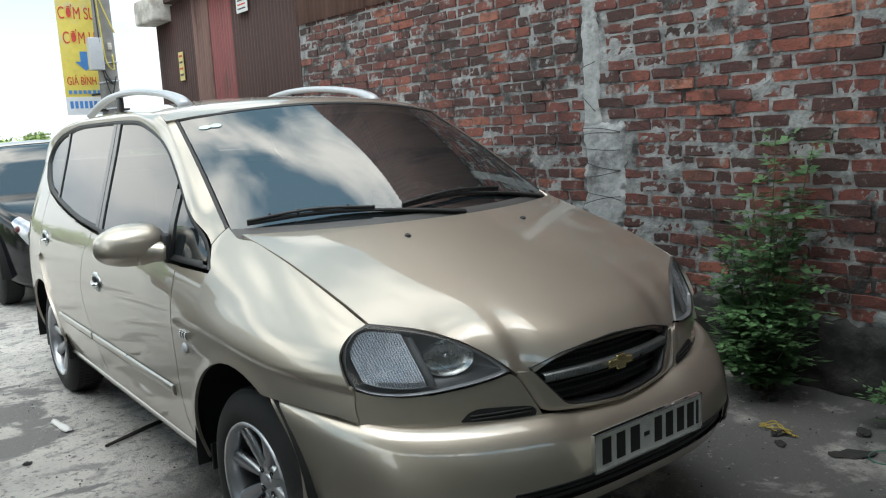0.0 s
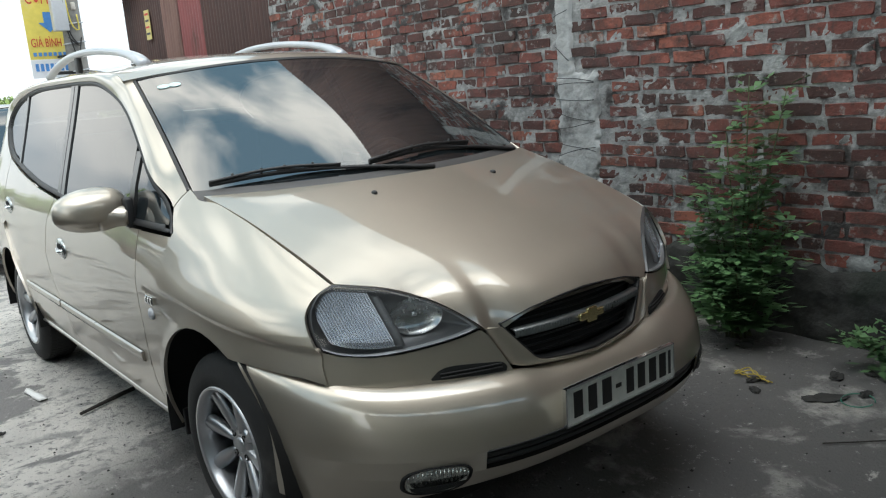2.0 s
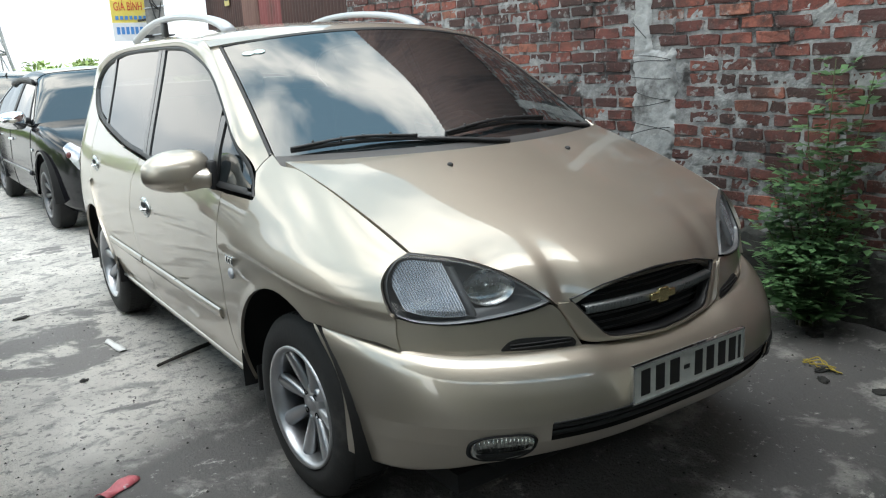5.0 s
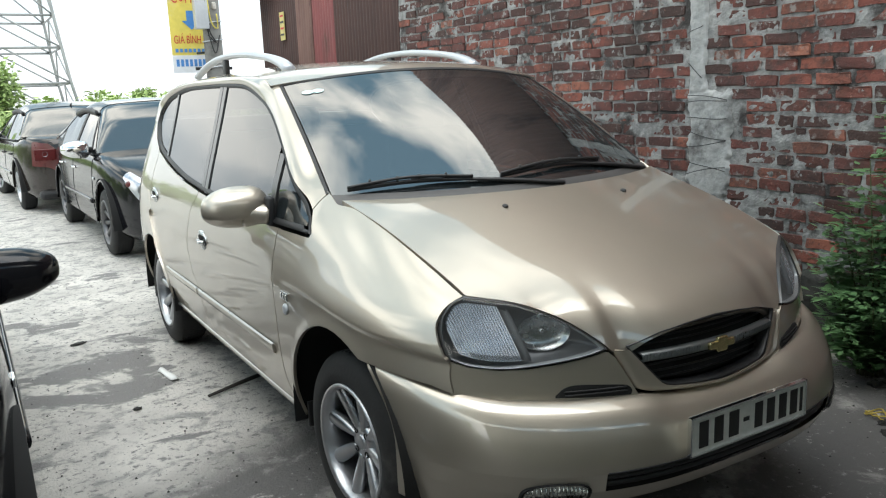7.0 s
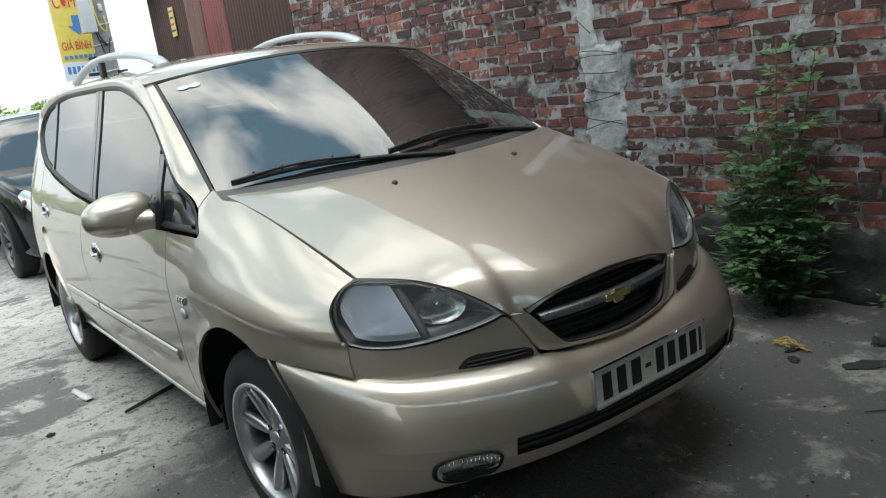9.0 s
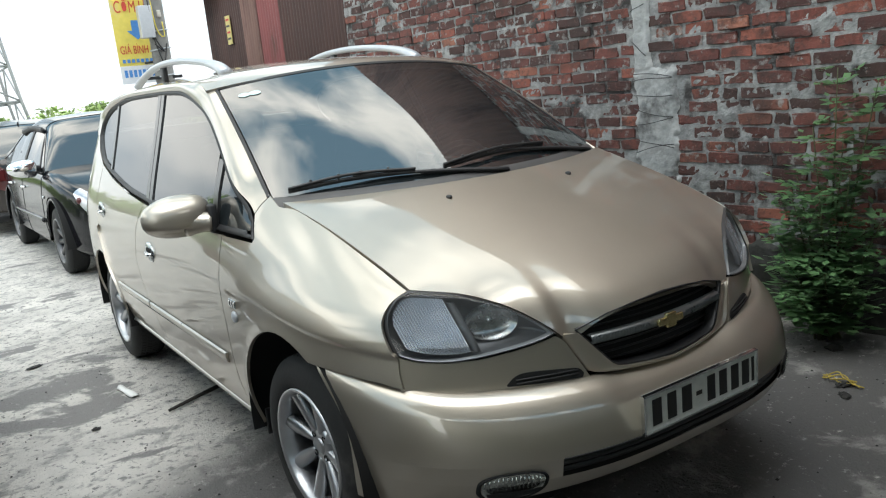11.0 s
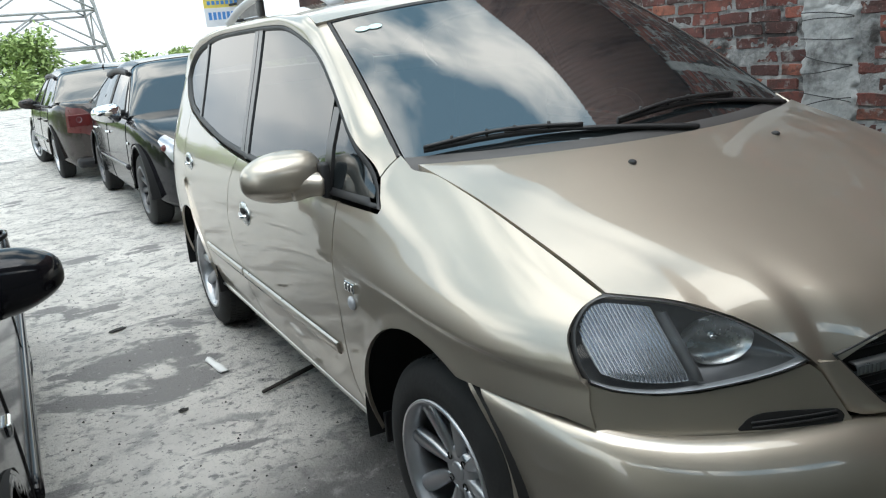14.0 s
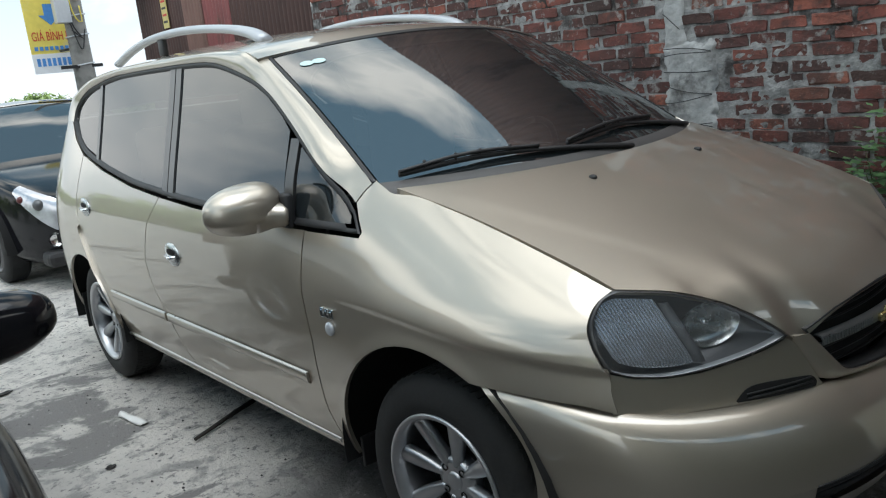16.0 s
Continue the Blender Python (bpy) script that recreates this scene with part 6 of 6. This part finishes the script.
# ---------- weeds at the wall ----------


def compound_leaf(base, way, n, size, V, F, g):
    """A stalk with paired leaflets."""
    way = way.normalized()
    side = way.cross(Vector((0, 0, 1))).normalized()
    up = side.cross(way)
    for k in range(n):
        p = base + way * size * (0.25 + 0.75 * k / n) + Vector((0, 0, -0.25 * size * (k / n) ** 2))
        for sg in (-1, 1):
            a = (way * 0.55 + side * sg + up * g.uniform(-0.2, 0.3)).normalized()
            s = size * g.uniform(0.4, 0.56) * (1 - 0.25 * k / n)
            b = a.cross(up).normalized() * s * 0.33
            o = len(V)
            V += [p, p + a * s * 0.4 + b, p + a * s * 0.5 - up * s * 0.05, p + a * s * 0.4 - b, p + a * s - up * s * 0.12]
            F += [(o, o + 2, o + 1), (o, o + 3, o + 2), (o + 1, o + 2, o + 4), (o + 2, o + 3, o + 4)]
    p = base + way * size
    o = len(V)
    b = side * size * 0.1
    V += [p, p + way * size * 0.2 + b, p + way * size * 0.22, p + way * size * 0.2 - b, p + way * size * 0.45]
    F += [(o, o + 2, o + 1), (o, o + 3, o + 2), (o + 1, o + 2, o + 4), (o + 2, o + 3, o + 4)]


def weed(x, y, stems, label, seed, size=0.15, name="weed", spread=1.0):
    g = random.Random(seed)
    w = thing(name, label, "plant", (x, y, 0))
    V, F = [], []
    for dx, dy, h in stems:
        dx *= spread
        pts = curve([(g.uniform(-0.05, 0.05), g.uniform(-0.04, 0.04), 0), (dx * 0.45, dy * 0.45, h * 0.5), (dx, dy, h)], 16)
        part("stem", tube([tuple(p) for p in pts], 0.0065, 6, taper=list(np.linspace(1.2, 0.35, 16))), STEM, w)
        for k in range(3, 16):
            for _ in range(3):
                a = g.uniform(0, 6.28)
                compound_leaf(Vector(pts[k]), Vector((math.cos(a), math.sin(a) - 0.25, g.uniform(-0.1, 0.6))), 2, 1.12 * size * g.uniform(0.7, 1.15) * (1.1 - 0.5 * k / 16), V, F, g)
    mesh_of("leaves", V, F, LEAF, w, "small green compound leaves", smooth=False)


weed(0.2, 1.87, [(0.02, 0.05, 1.32), (0.26, 0.06, 1.26), (-0.1, 0.0, 1.05), (0.13, -0.05, 1.0), (0.22, -0.1, 0.9), (-0.18, -0.08, 0.72), (0.05, -0.14, 0.75), (-0.3, -0.1, 0.55), (0.34, -0.02, 0.62), (-0.12, -0.22, 0.45), (0.16, -0.24, 0.4), (-0.25, 0.05, 0.8), (0.02, -0.3, 0.3), (0.3, -0.18, 0.35)], "tall leafy green weed growing at the brick wall", 21, 0.165, spread=0.78)
weed(1.02, 1.86, [(-0.22, -0.1, 0.16), (0.1, -0.16, 0.18), (0.25, -0.05, 0.24), (-0.05, 0.05, 0.26)], "low ferny green weed at the wall's foot", 22, 0.12, "fern")
weed(-0.55, 1.93, [(-0.1, -0.05, 0.42), (0.12, -0.08, 0.5), (0.02, -0.12, 0.3)], "small green weed at the wall's foot", 23, 0.13)

# ---------- litter on the concrete ----------


def crumple(name, x, y, size, turn, mat, label, seed, cat, fold=0.3):
    g = random.Random(seed)
    nu, nv = 9, 6
    V = []
    for i in range(nu):
        for j in range(nv):
            u, v = i / (nu - 1) - 0.5, j / (nv - 1) - 0.5
            z = size[2] * (1 - (2 * v) ** 2) * (0.6 + fold * math.sin(9 * u + 3 * v)) + g.uniform(0, 0.15) * size[2]
            V.append((u * size[0] * (1 - 0.15 * abs(v)), v * size[1] * (1 + 0.15 * math.sin(7 * u)), max(0.001, z)))
    ob = mesh_of(name, V, grid_faces(nu, nv), mat, None)
    md = ob.modifiers.new("thick", "SOLIDIFY")
    md.thickness = 0.002
    ob.location, ob.rotation_euler = (x, y, 0.001), (0, 0, radians(turn))
    return tagged(ob, label, cat)


RED_PACK = material("red_wrapper", (0.5, 0.13, 0.15), 0.4, var=0.2, scale=25, stain=(0.6, 0.5, 0.5), stain_scale=14, stain_lo=0.6, stain_hi=0.66)
WOOD = material("dark_stick", (0.03, 0.026, 0.022), 0.85, var=0.3)
crumple("paper_scrap", -1.965, -1.016, (0.22, 0.04, 0.018), 8, PALE_PAPER, "rolled white paper scrap lying on the concrete", 1, "litter")
crumple("wrapper", -0.42, -1.36, (0.165, 0.06, 0.02), 122, RED_PACK, "crumpled red and white plastic wrapper on the concrete", 2, "litter", 0.5)
st = part("stick", tube([(-1.498, -0.926, 0.012), (-1.6, -0.7, 0.014), (-1.70, -0.47, 0.012)], 0.011, 7, taper=[0.7, 1, 1]), WOOD, None)
tagged(st, "thin dark stick lying half under the minivan", "stick")
YEL = material("yellow_wire", (0.5, 0.38, 0.06), 0.5, var=0.1)
bm = None
for k in range(4):
    pts = [(0.45 + 0.19 * t, 1.405 - 0.02 * t + 0.026 * (1 - 0.5 * t) * math.sin(9 * t + 1.7 * k), 0.008 + 0.01 * k * math.sin(math.pi * t) + 0.004 * math.cos(11 * t + k)) for t in np.linspace(0.02 * k, 1 - 0.05 * k, 26)]
    bm = tube(pts, 0.0032, 5, bm=bm)
tagged(part("wire_coil", bm, YEL, None), "tangled yellow wire lying on the concrete", "wire")
GRN = material("green_cord", (0.05, 0.2, 0.14), 0.5)
pts = [(0.985 + 0.06 * math.cos(a), 1.435 + 0.075 * math.sin(a), 0.006) for a in np.linspace(0.3, 6.2, 26)]
tagged(part("green_cord", tube(pts, 0.003, 5), GRN, None), "loop of green cord lying on the concrete", "cord")
tagged(part("thin_rod", tube([(1.056, 0.984, 0.004), (1.16, 1.09, 0.006), (1.45, 1.42, 0.004)], 0.0028, 5), WOOD, None), "thin dark rod lying on the concrete", "rod")
RUBBLE = material("dark_rubble", (0.035, 0.034, 0.032), 0.95, var=0.3, bump=0.4)


def rock(x, y, s, seed, label, mat=None):
    g = random.Random(seed)
    bm = bmesh.new()
    bmesh.ops.create_icosphere(bm, subdivisions=3, radius=1)
    for v in bm.verts:
        v.co *= 1 + 0.55 * noise.noise(v.co * 1.5 + Vector((seed * 3.7, 0, 0))) + 0.25 * noise.noise(v.co * 4 + Vector((seed, 5, 0)))
        v.co = Vector((v.co.x * s[0], v.co.y * s[1], max(-0.3, v.co.z) * s[2]))
    ob = part("rubble", bm, mat or RUBBLE, None, smooth=False)
    ob.location, ob.rotation_euler = (x, y, 0.25 * s[2]), (0, 0, g.uniform(0, 6))
    tagged(ob, label, "rubble", "rubble on the yard")


# the widest, flattest one stands for a dark patch of dirt
for k, (x, y, s) in enumerate(((0.806, 1.63, (0.05, 0.025, 0.012)), (0.875, 1.385, (0.085, 0.04, 0.008)), (0.62, 1.28, (0.03, 0.02, 0.012)), (0.98, 1.52, (0.035, 0.02, 0.014)), (1.08, 1.62, (0.025, 0.015, 0.01)), (0.3, 1.75, (0.04, 0.03, 0.02)), (-1.57, -1.25, (0.022, 0.014, 0.008)), (-2.9, -1.35, (0.045, 0.02, 0.008)), (0.56, 1.38, (0.05, 0.02, 0.012)), (0.9, 1.75, (0.03, 0.02, 0.012)))):
    rock(x, y, s, k, "small dark lump of rubble and dirt on the concrete")
g = random.Random(9)
V, F = [], []
for _ in range(900):
    x, y = g.uniform(-5, 2.2), g.uniform(-1.75, 1.95)
    s = g.uniform(0.002, 0.006)
    o = len(V)
    V += [(x - s, y - s * 0.8, 0), (x + s, y - s, 0), (x + s * 0.9, y + s, 0), (x - s, y + s * 0.7, 0), (x, y, s * 1.2)]
    F += [(o, o + 1, o + 4), (o + 1, o + 2, o + 4), (o + 2, o + 3, o + 4), (o + 3, o, o + 4)]
tagged(mesh_of("grit", V, F, RUBBLE, None, smooth=False), "loose grit scattered on the concrete", "grit", kind="stuff")

# ---------- unseen plain wall and canopy, added behind the camera to block and shape light ---
# dark green-grey picked for the tone mirrored in the bumper
CLOSE = material("unseen_dark_render", (0.1, 0.108, 0.085), 0.9, var=0.2, scale=2, stain=(0.06, 0.07, 0.05), stain_scale=0.8)
bm = bmesh.new()
box(bm, (3.75, -1.9, 1.25), (0.3, 8.0, 2.5))
tagged(part("unseen_wall_east", bm, CLOSE, None, smooth=False), "plain unseen wall added to darken what the minivan's front mirrors", "wall", kind="structure")
bm = bmesh.new()
box(bm, (2.75, -1.9, 3.3), (2.3, 8.0, 0.12))
for y in (-5.6, -1.9, 1.8):
    box(bm, (3.75, y, 2.87), (0.12, 0.12, 0.75))
tagged(part("unseen_canopy", bm, CLOSE, None, smooth=False), "plain unseen canopy added to block sky over the yard's end", "roof", kind="structure")

# ---------- the other parked cars ----------
TAIL_RED = material("tail_lamp_red", (0.09, 0.012, 0.012), 0.3, 0.0, 0.15, 0.15, 20)
SALOON_LAMP = material("saloon_lamp", (0.55, 0.56, 0.6), 0.2, 0.6, 0.5, 0.15, 20)
DARK_GLASS = glass_material("dark_car_glass", (0.015, 0.018, 0.02), 0.05, 2.5)


def sedan(name, label, cx, cy, turn, paint, chrome_mirror=False, dark_wheels=False, steer=0.0):
    """A four-door saloon, 4.6 m long, built facing +x."""
    car = thing(name, label, "car", (cx, cy, 0))
    car.rotation_euler = (0, 0, radians(turn))
    FA, RA, ZA, RR = 1.37, -1.31, 0.32, 0.39

    def top_z(x):
        return spline1(x, [-2.3, -2.2, -1.75, -1.3, 0.9, 1.2, 1.7, 2.05, 2.22, 2.3], [0.80, 0.985, 1.03, 0.99, 0.965, 0.945, 0.86, 0.76, 0.68, 0.60])

    def wide(x):
        f = np.clip((np.abs(x) - 1.2) / 1.1, 0, 0.999)
        return 0.89 * (1 - f ** 3.0) ** (1 / 3.0) * (1 - 0.05 * f) + 0.10 * f ** 6

    def section(x, v):
        t, w = top_z(x), wide(x)
        vs = [0, 0.12, 0.32, 0.55, 0.72, 0.80, 0.9, 1.0]
        ys = [0.90, 0.97, 1.0, 0.985, 0.955, 0.87, 0.5, 0.0]
        hs = [0.0, 0.10, 0.40, 0.72, 0.92, 1.0, 1.02, 1.025]
        y = spline1(v, vs, [-q for q in ys]) * -1
        h = spline1(v, vs, hs)
        return np.stack([x + 0 * v, -w * y, 0.2 + (t - 0.2) * h], -1)

    X = np.r_[np.linspace(-2.3, -2.1, 8), np.linspace(-2.06, 2.06, 110), np.linspace(2.1, 2.3, 8)]
    V = np.linspace(0, 1, 40)
    G = section(X[:, None], V[None])
    keep = lambda c: min(math.hypot(c[0] - FA, c[2] - ZA), math.hypot(c[0] - RA, c[2] - ZA)) > RR or abs(c[1]) < 0.55
    both = np.concatenate([G, (G * (1, -1, 1))[:, ::-1][:, 1:]], 1)
    b = shell("body", both, paint, car, "", 0, keep=keep)
    for ex in (-2.298, 2.298):
        bm = bmesh.new()
        t, w = float(top_z(ex)), float(wide(ex))
        vs = [bm.verts.new(p) for p in ((ex, -0.9 * w, 0.2), (ex, 0.9 * w, 0.2), (ex, w * 0.97, 0.4), (ex, 0.85 * w, t), (ex, -0.85 * w, t), (ex, -w * 0.97, 0.4))]
        bm.faces.new(vs)
        part("end_panel", bm, paint, car)
    # cabin: glass shell with painted roof and pillars on it

    def roof_z(x):
        return spline1(x, [-1.75, -1.45, -1.0, -0.4, 0.2, 0.55, 1.0], [1.03, 1.2, 1.405, 1.47, 1.44, 1.30, 0.965])

    def cabin(x, v, push=0.0):
        x, v = np.broadcast_arrays(np.asarray(x, float), np.asarray(v, float))
        r = roof_z(x)
        base = top_z(x) - 0.02
        k = np.clip((r - base) / 0.48, 0, 1)
        yb, yr = 0.835 * wide(x) / 0.89, 0.83 - 0.235 * k
        vs = [0, 0.5, 0.62, 0.75, 1.0]
        f = spline1(v, vs, [0, 0.86, 0.97, 1.0, 1.03])
        y = np.where(v < 0.5, yb + (yr - yb) * (v / 0.5), yr * (1 - np.clip((v - 0.5) / 0.5, 0, 1) ** 1.25))
        z = base + (r - base) * np.minimum(f, 1.04)
        return np.stack([x, -(y + push * (1 - v)), z + push * v], -1)
    X = np.linspace(-1.75, 1.0, 60)
    V = np.linspace(0, 1, 24)
    G = cabin(X[:, None], V[None])
    shell("cabin_glass", np.concatenate([G, (G * (1, -1, 1))[:, ::-1][:, 1:]], 1), DARK_GLASS, car, "dark window glass", 0)
    X = np.linspace(-1.0, 0.22, 40)
    V = np.linspace(0.46, 1, 16)
    G = cabin(X[:, None], V[None], 0.006)
    shell("roof", np.concatenate([G, (G * (1, -1, 1))[:, ::-1][:, 1:]], 1), paint, car, "", 0.012)
    for sg in (1, -1):
        def strip(pname, a, b, w, mat, n=14):
            """A pillar from a to b, both (x, v), w wide."""
            l = np.array([np.array(a) + (np.array(b) - np.array(a)) * k / (n - 1) for k in range(n)])
            P = np.stack([cabin(l[:, 0] + d, l[:, 1], 0.008) for d in (w / 2, 0, -w / 2)], 1) * (1, sg, 1)
            shell(pname, P, mat, car, "", 0.01, flip=sg < 0)
        strip("windscreen_pillar", (0.93, 0.3), (0.20, 0.49), 0.10, paint)
        strip("door_pillar", (-0.22, 0.0), (-0.25, 0.5), 0.10, SEAL)
        strip("rear_pillar", (-1.62, 0.25), (-0.95, 0.5), 0.22, paint)
        strip("windscreen_pillar", (0.80, 0.05), (0.36, 0.44), 0.05, SEAL)
        # belt strip, door joints, handles, mouldings
        xs = np.linspace(-1.4, 0.95, 30)
        part("belt_strip", tube([tuple(cabin(x, 0.01, 0.012) * (1, sg, 1)) for x in xs], 0.011, 6), SEAL, car, "black belt strip")
        vis = [tuple(cabin(x, 0.44, 0.03) * (1, sg, 1)) for x in np.linspace(-0.95, 0.25, 20)]
        part("window_visor", tube(vis, 0.016, 6, squash=2.0), SEAL, car, "black window visor")
        for x in (0.93, -0.22, -1.12):
            pts = [tuple(section(np.array(x - (0.10 if x < -1 else 0) * float(sstep(v, 0.05, 0.3))), np.array(v)) * (1, sg, 1) + (0, -0.0005 * sg, 0)) for v in np.linspace(0.06, 0.72, 14)]
            part("door_joint", tube(pts, 0.0035, 4), CAVITY, car)
        for x in (-0.12, -0.98):
            p = section(np.array(x), np.array(0.56)) * (1, sg, 1)
            part("door_handle", tube([(p[0] + 0.08, p[1] - 0.004 * sg, p[2]), (p[0] + 0.04, p[1] - 0.026 * sg, p[2] + 0.004), (p[0] - 0.04, p[1] - 0.026 * sg, p[2] + 0.004), (p[0] - 0.08, p[1] - 0.004 * sg, p[2])], 0.012, 8), CHROME if chrome_mirror else paint, car, "door handle")
        pts = [tuple(section(np.array(x), np.array(0.30)) * (1, sg, 1) + (0, -0.006 * sg, 0)) for x in np.linspace(-0.85, 0.9, 24)]
        part("side_moulding", tube(pts, 0.016, 8, squash=1.5), paint, car, "side moulding")
        p = section(np.array(1.02), np.array(0.52)) * (1, sg, 1)
        bm = bmesh.new()
        box(bm, (1.02, p[1] - 0.004 * sg, p[2]), (0.07, 0.014, 0.03), bevel=0.006)
        part("wing_repeater", bm, CHROME, car, "chrome wing repeater", smooth=False)
        # mirror
        bm = bmesh.new()
        bmesh.ops.create_uvsphere(bm, u_segments=28, v_segments=16, radius=1)
        for v in bm.verts:
            x, y, z = v.co
            tall = (0.085 if chrome_mirror else 0.078) * (1 + (0.15 if z > 0 else 0.4) * y * sg)
            v.co = ((0.075 if x > 0 else 0.04) * x, math.copysign(abs(y) ** 0.8, y) * (0.135 if chrome_mirror else 0.12), math.copysign(abs(z) ** 0.7, z) * tall)
        bmesh.ops.translate(bm, vec=(0.80, (-0.985 if chrome_mirror else -0.935) * sg, 1.0 if chrome_mirror else 0.97), verts=bm.verts)
        mi = part("door_mirror", bm, CHROME if chrome_mirror else paint, car, "chromed mirror cap" if chrome_mirror else "")
        part("mirror_arm", tube([(0.80, -0.9 * sg, 1.0), (0.78, -0.82 * sg, 0.985)], 0.03, 8), SEAL, mi)
        # lamps
        g = [[section(np.array(x), np.array(v)) * (1, sg, 1) + (0.006, -0.006 * sg, 0.004) for v in np.linspace(0.42 + 0.32 * min(1, max(0, (2.2 - x) / 0.36)), 0.80, 8)] for x in np.linspace(1.86, 2.25, 16)]
        hl = shell("headlamp", np.array(g), SALOON_LAMP, car, "clear swept-back headlamp", 0.012, flip=sg < 0)
        for x, r, m in ((2.1, 0.045, LAMP_DARK), (1.95, 0.03, TAIL_RED if chrome_mirror else LAMP_DARK)):
            c = section(np.array(x), np.array(0.68)) * (1, sg, 1)
            bm = bmesh.new()
            bmesh.ops.create_uvsphere(bm, u_segments=20, v_segments=12, radius=r)
            bmesh.ops.translate(bm, vec=tuple(c), verts=bm.verts)
            part("lamp_bulb", bm, m, hl)
        g = [[section(np.array(x), np.array(v)) * (1, sg, 1) + (-0.008, -0.006 * sg, 0.002) for v in np.linspace(0.42, 0.74, 8)] for x in np.linspace(-2.0, -2.285, 12)]
        shell("tail_lamp", np.array(g), TAIL_RED, car, "red tail lamp", 0.012, flip=sg > 0)
        bm = bmesh.new()
        box(bm, (-2.305, -0.62 * sg, 0.80), (0.02, 0.26, 0.15), bevel=0.008)
        tl = part("tail_lamp", bm, TAIL_RED, car, "red tail lamp", smooth=False)
        bm = lathe([(-0.004, 0.001), (-0.004, 0.03), (0.006, 0.034)], 20)
        bmesh.ops.transform(bm, matrix=Matrix.Translation((-2.317, -0.62 * sg, 0.81)) @ Matrix.Rotation(radians(90), 4, "Z"), verts=bm.verts)
        part("reverse_lamp", bm, RAIL_GREY, tl)
        bm = lathe([(-0.012, 0.001), (-0.012, 0.035), (0.0, 0.05), (0.01, 0.055)], 24)
        p = section(np.array(2.16), np.array(0.2)) * (1, sg, 1)
        bmesh.ops.transform(bm, matrix=Matrix.Translation((2.2, -0.62 * sg, 0.40)) @ Matrix.Rotation(radians(-90), 4, "Z"), verts=bm.verts)
        part("fog_lamp", bm, CHROME, car, "round fog lamp in a chrome ring")
        for x in (FA, RA):
            y = -0.775 * sg
            wheel_at(x, y, -1 if sg > 0 else 1, steer if x > 0 else 0, car, 0.318, 0.215, 10 if dark_wheels else 7, dark_wheels)
            a = np.linspace(radians(-5), radians(185), 24)
            P = [[(x + r * math.cos(t), -q * sg, ZA + r * math.sin(t)) for q, r in ((0.885, RR + 0.03), (0.6, RR + 0.02), (0.5, RR), (0.5, 0.05))] for t in a]
            shell("wheel_housing", np.array(P), CAVITY, car, "black wheel housing", 0)
            part("arch_lip", tube([(x + (RR + 0.01) * math.cos(t), -(0.882 if abs(x) < 1.34 else 0.872) * sg, ZA + (RR + 0.01) * math.sin(t)) for t in a], 0.014, 6), paint, car)
    # bumpers' dark lower halves, grille, plates
    for xs, s in (((2.02, 2.27), 1), ((-2.27, -2.02), -1)):
        bm = bmesh.new()
        box(bm, (2.2 * s, 0, 0.255), (0.2, 1.45, 0.12), bevel=0.04)
        part("bumper_skirt", bm, SEAL, car, "black bumper skirt", smooth=False)
    bm = bmesh.new()
    box(bm, (2.29, 0, 0.53), (0.05, 0.8, 0.17), bevel=0.03)
    gr = part("grille", bm, SEAL, car, "black grille with a chrome bar", smooth=False)
    bm = bmesh.new()
    box(bm, (2.318, 0, 0.55), (0.012, 0.8, 0.035), bevel=0.005)
    part("grille_bar", bm, CHROME, gr, smooth=False)
    for s in (1, -1):
        bm = bmesh.new()
        box(bm, (2.325 * s, 0, 0.42 if s > 0 else 0.72), (0.012, 0.47, 0.11), bevel=0.003)
        pl = part("number_plate", bm, PLATE_WHITE, car, "white number plate with black bars", smooth=False)
        for k in range(8):
            bm = bmesh.new()
            box(bm, (2.332 * s, -0.19 + 0.055 * k, 0.42 if s > 0 else 0.72), (0.002, 0.034, 0.07))
            part("bar", bm, INK, pl, smooth=False)
    bm = bmesh.new()
    box(bm, (-2.318, 0.02, 0.93), (0.006, 0.2, 0.02))
    part("boot_lettering", bm, RAIL_GREY, car, "silver lettering as a bar", smooth=False)
    part("tail_antenna", tube([(-0.95, 0, 1.42), (-1.03, 0, 1.46)], 0.015, 8, taper=[1, 0.5]), SEAL, car, "short roof aerial")
    bm = bmesh.new()
    box(bm, (0, 0, 0.24), (3.9, 1.35, 0.1))
    part("underbody", bm, CAVITY, car, "black underbody", smooth=False)
    return car


sedan("black_saloon", "glossy black saloon with chrome mirrors parked behind the minivan", -7.26, 0.13, 1.8, BLACK_PAINT, True, True)
sedan("brown_saloon", "dark brown saloon with red tail lamps parked nose away", -11.78, -0.36, 183.0, BROWN_PAINT, steer=12)
sedan("dark_saloon", "glossy black saloon parked alongside the minivan", -1.12, -2.66, 0.0, BLACK_PAINT)
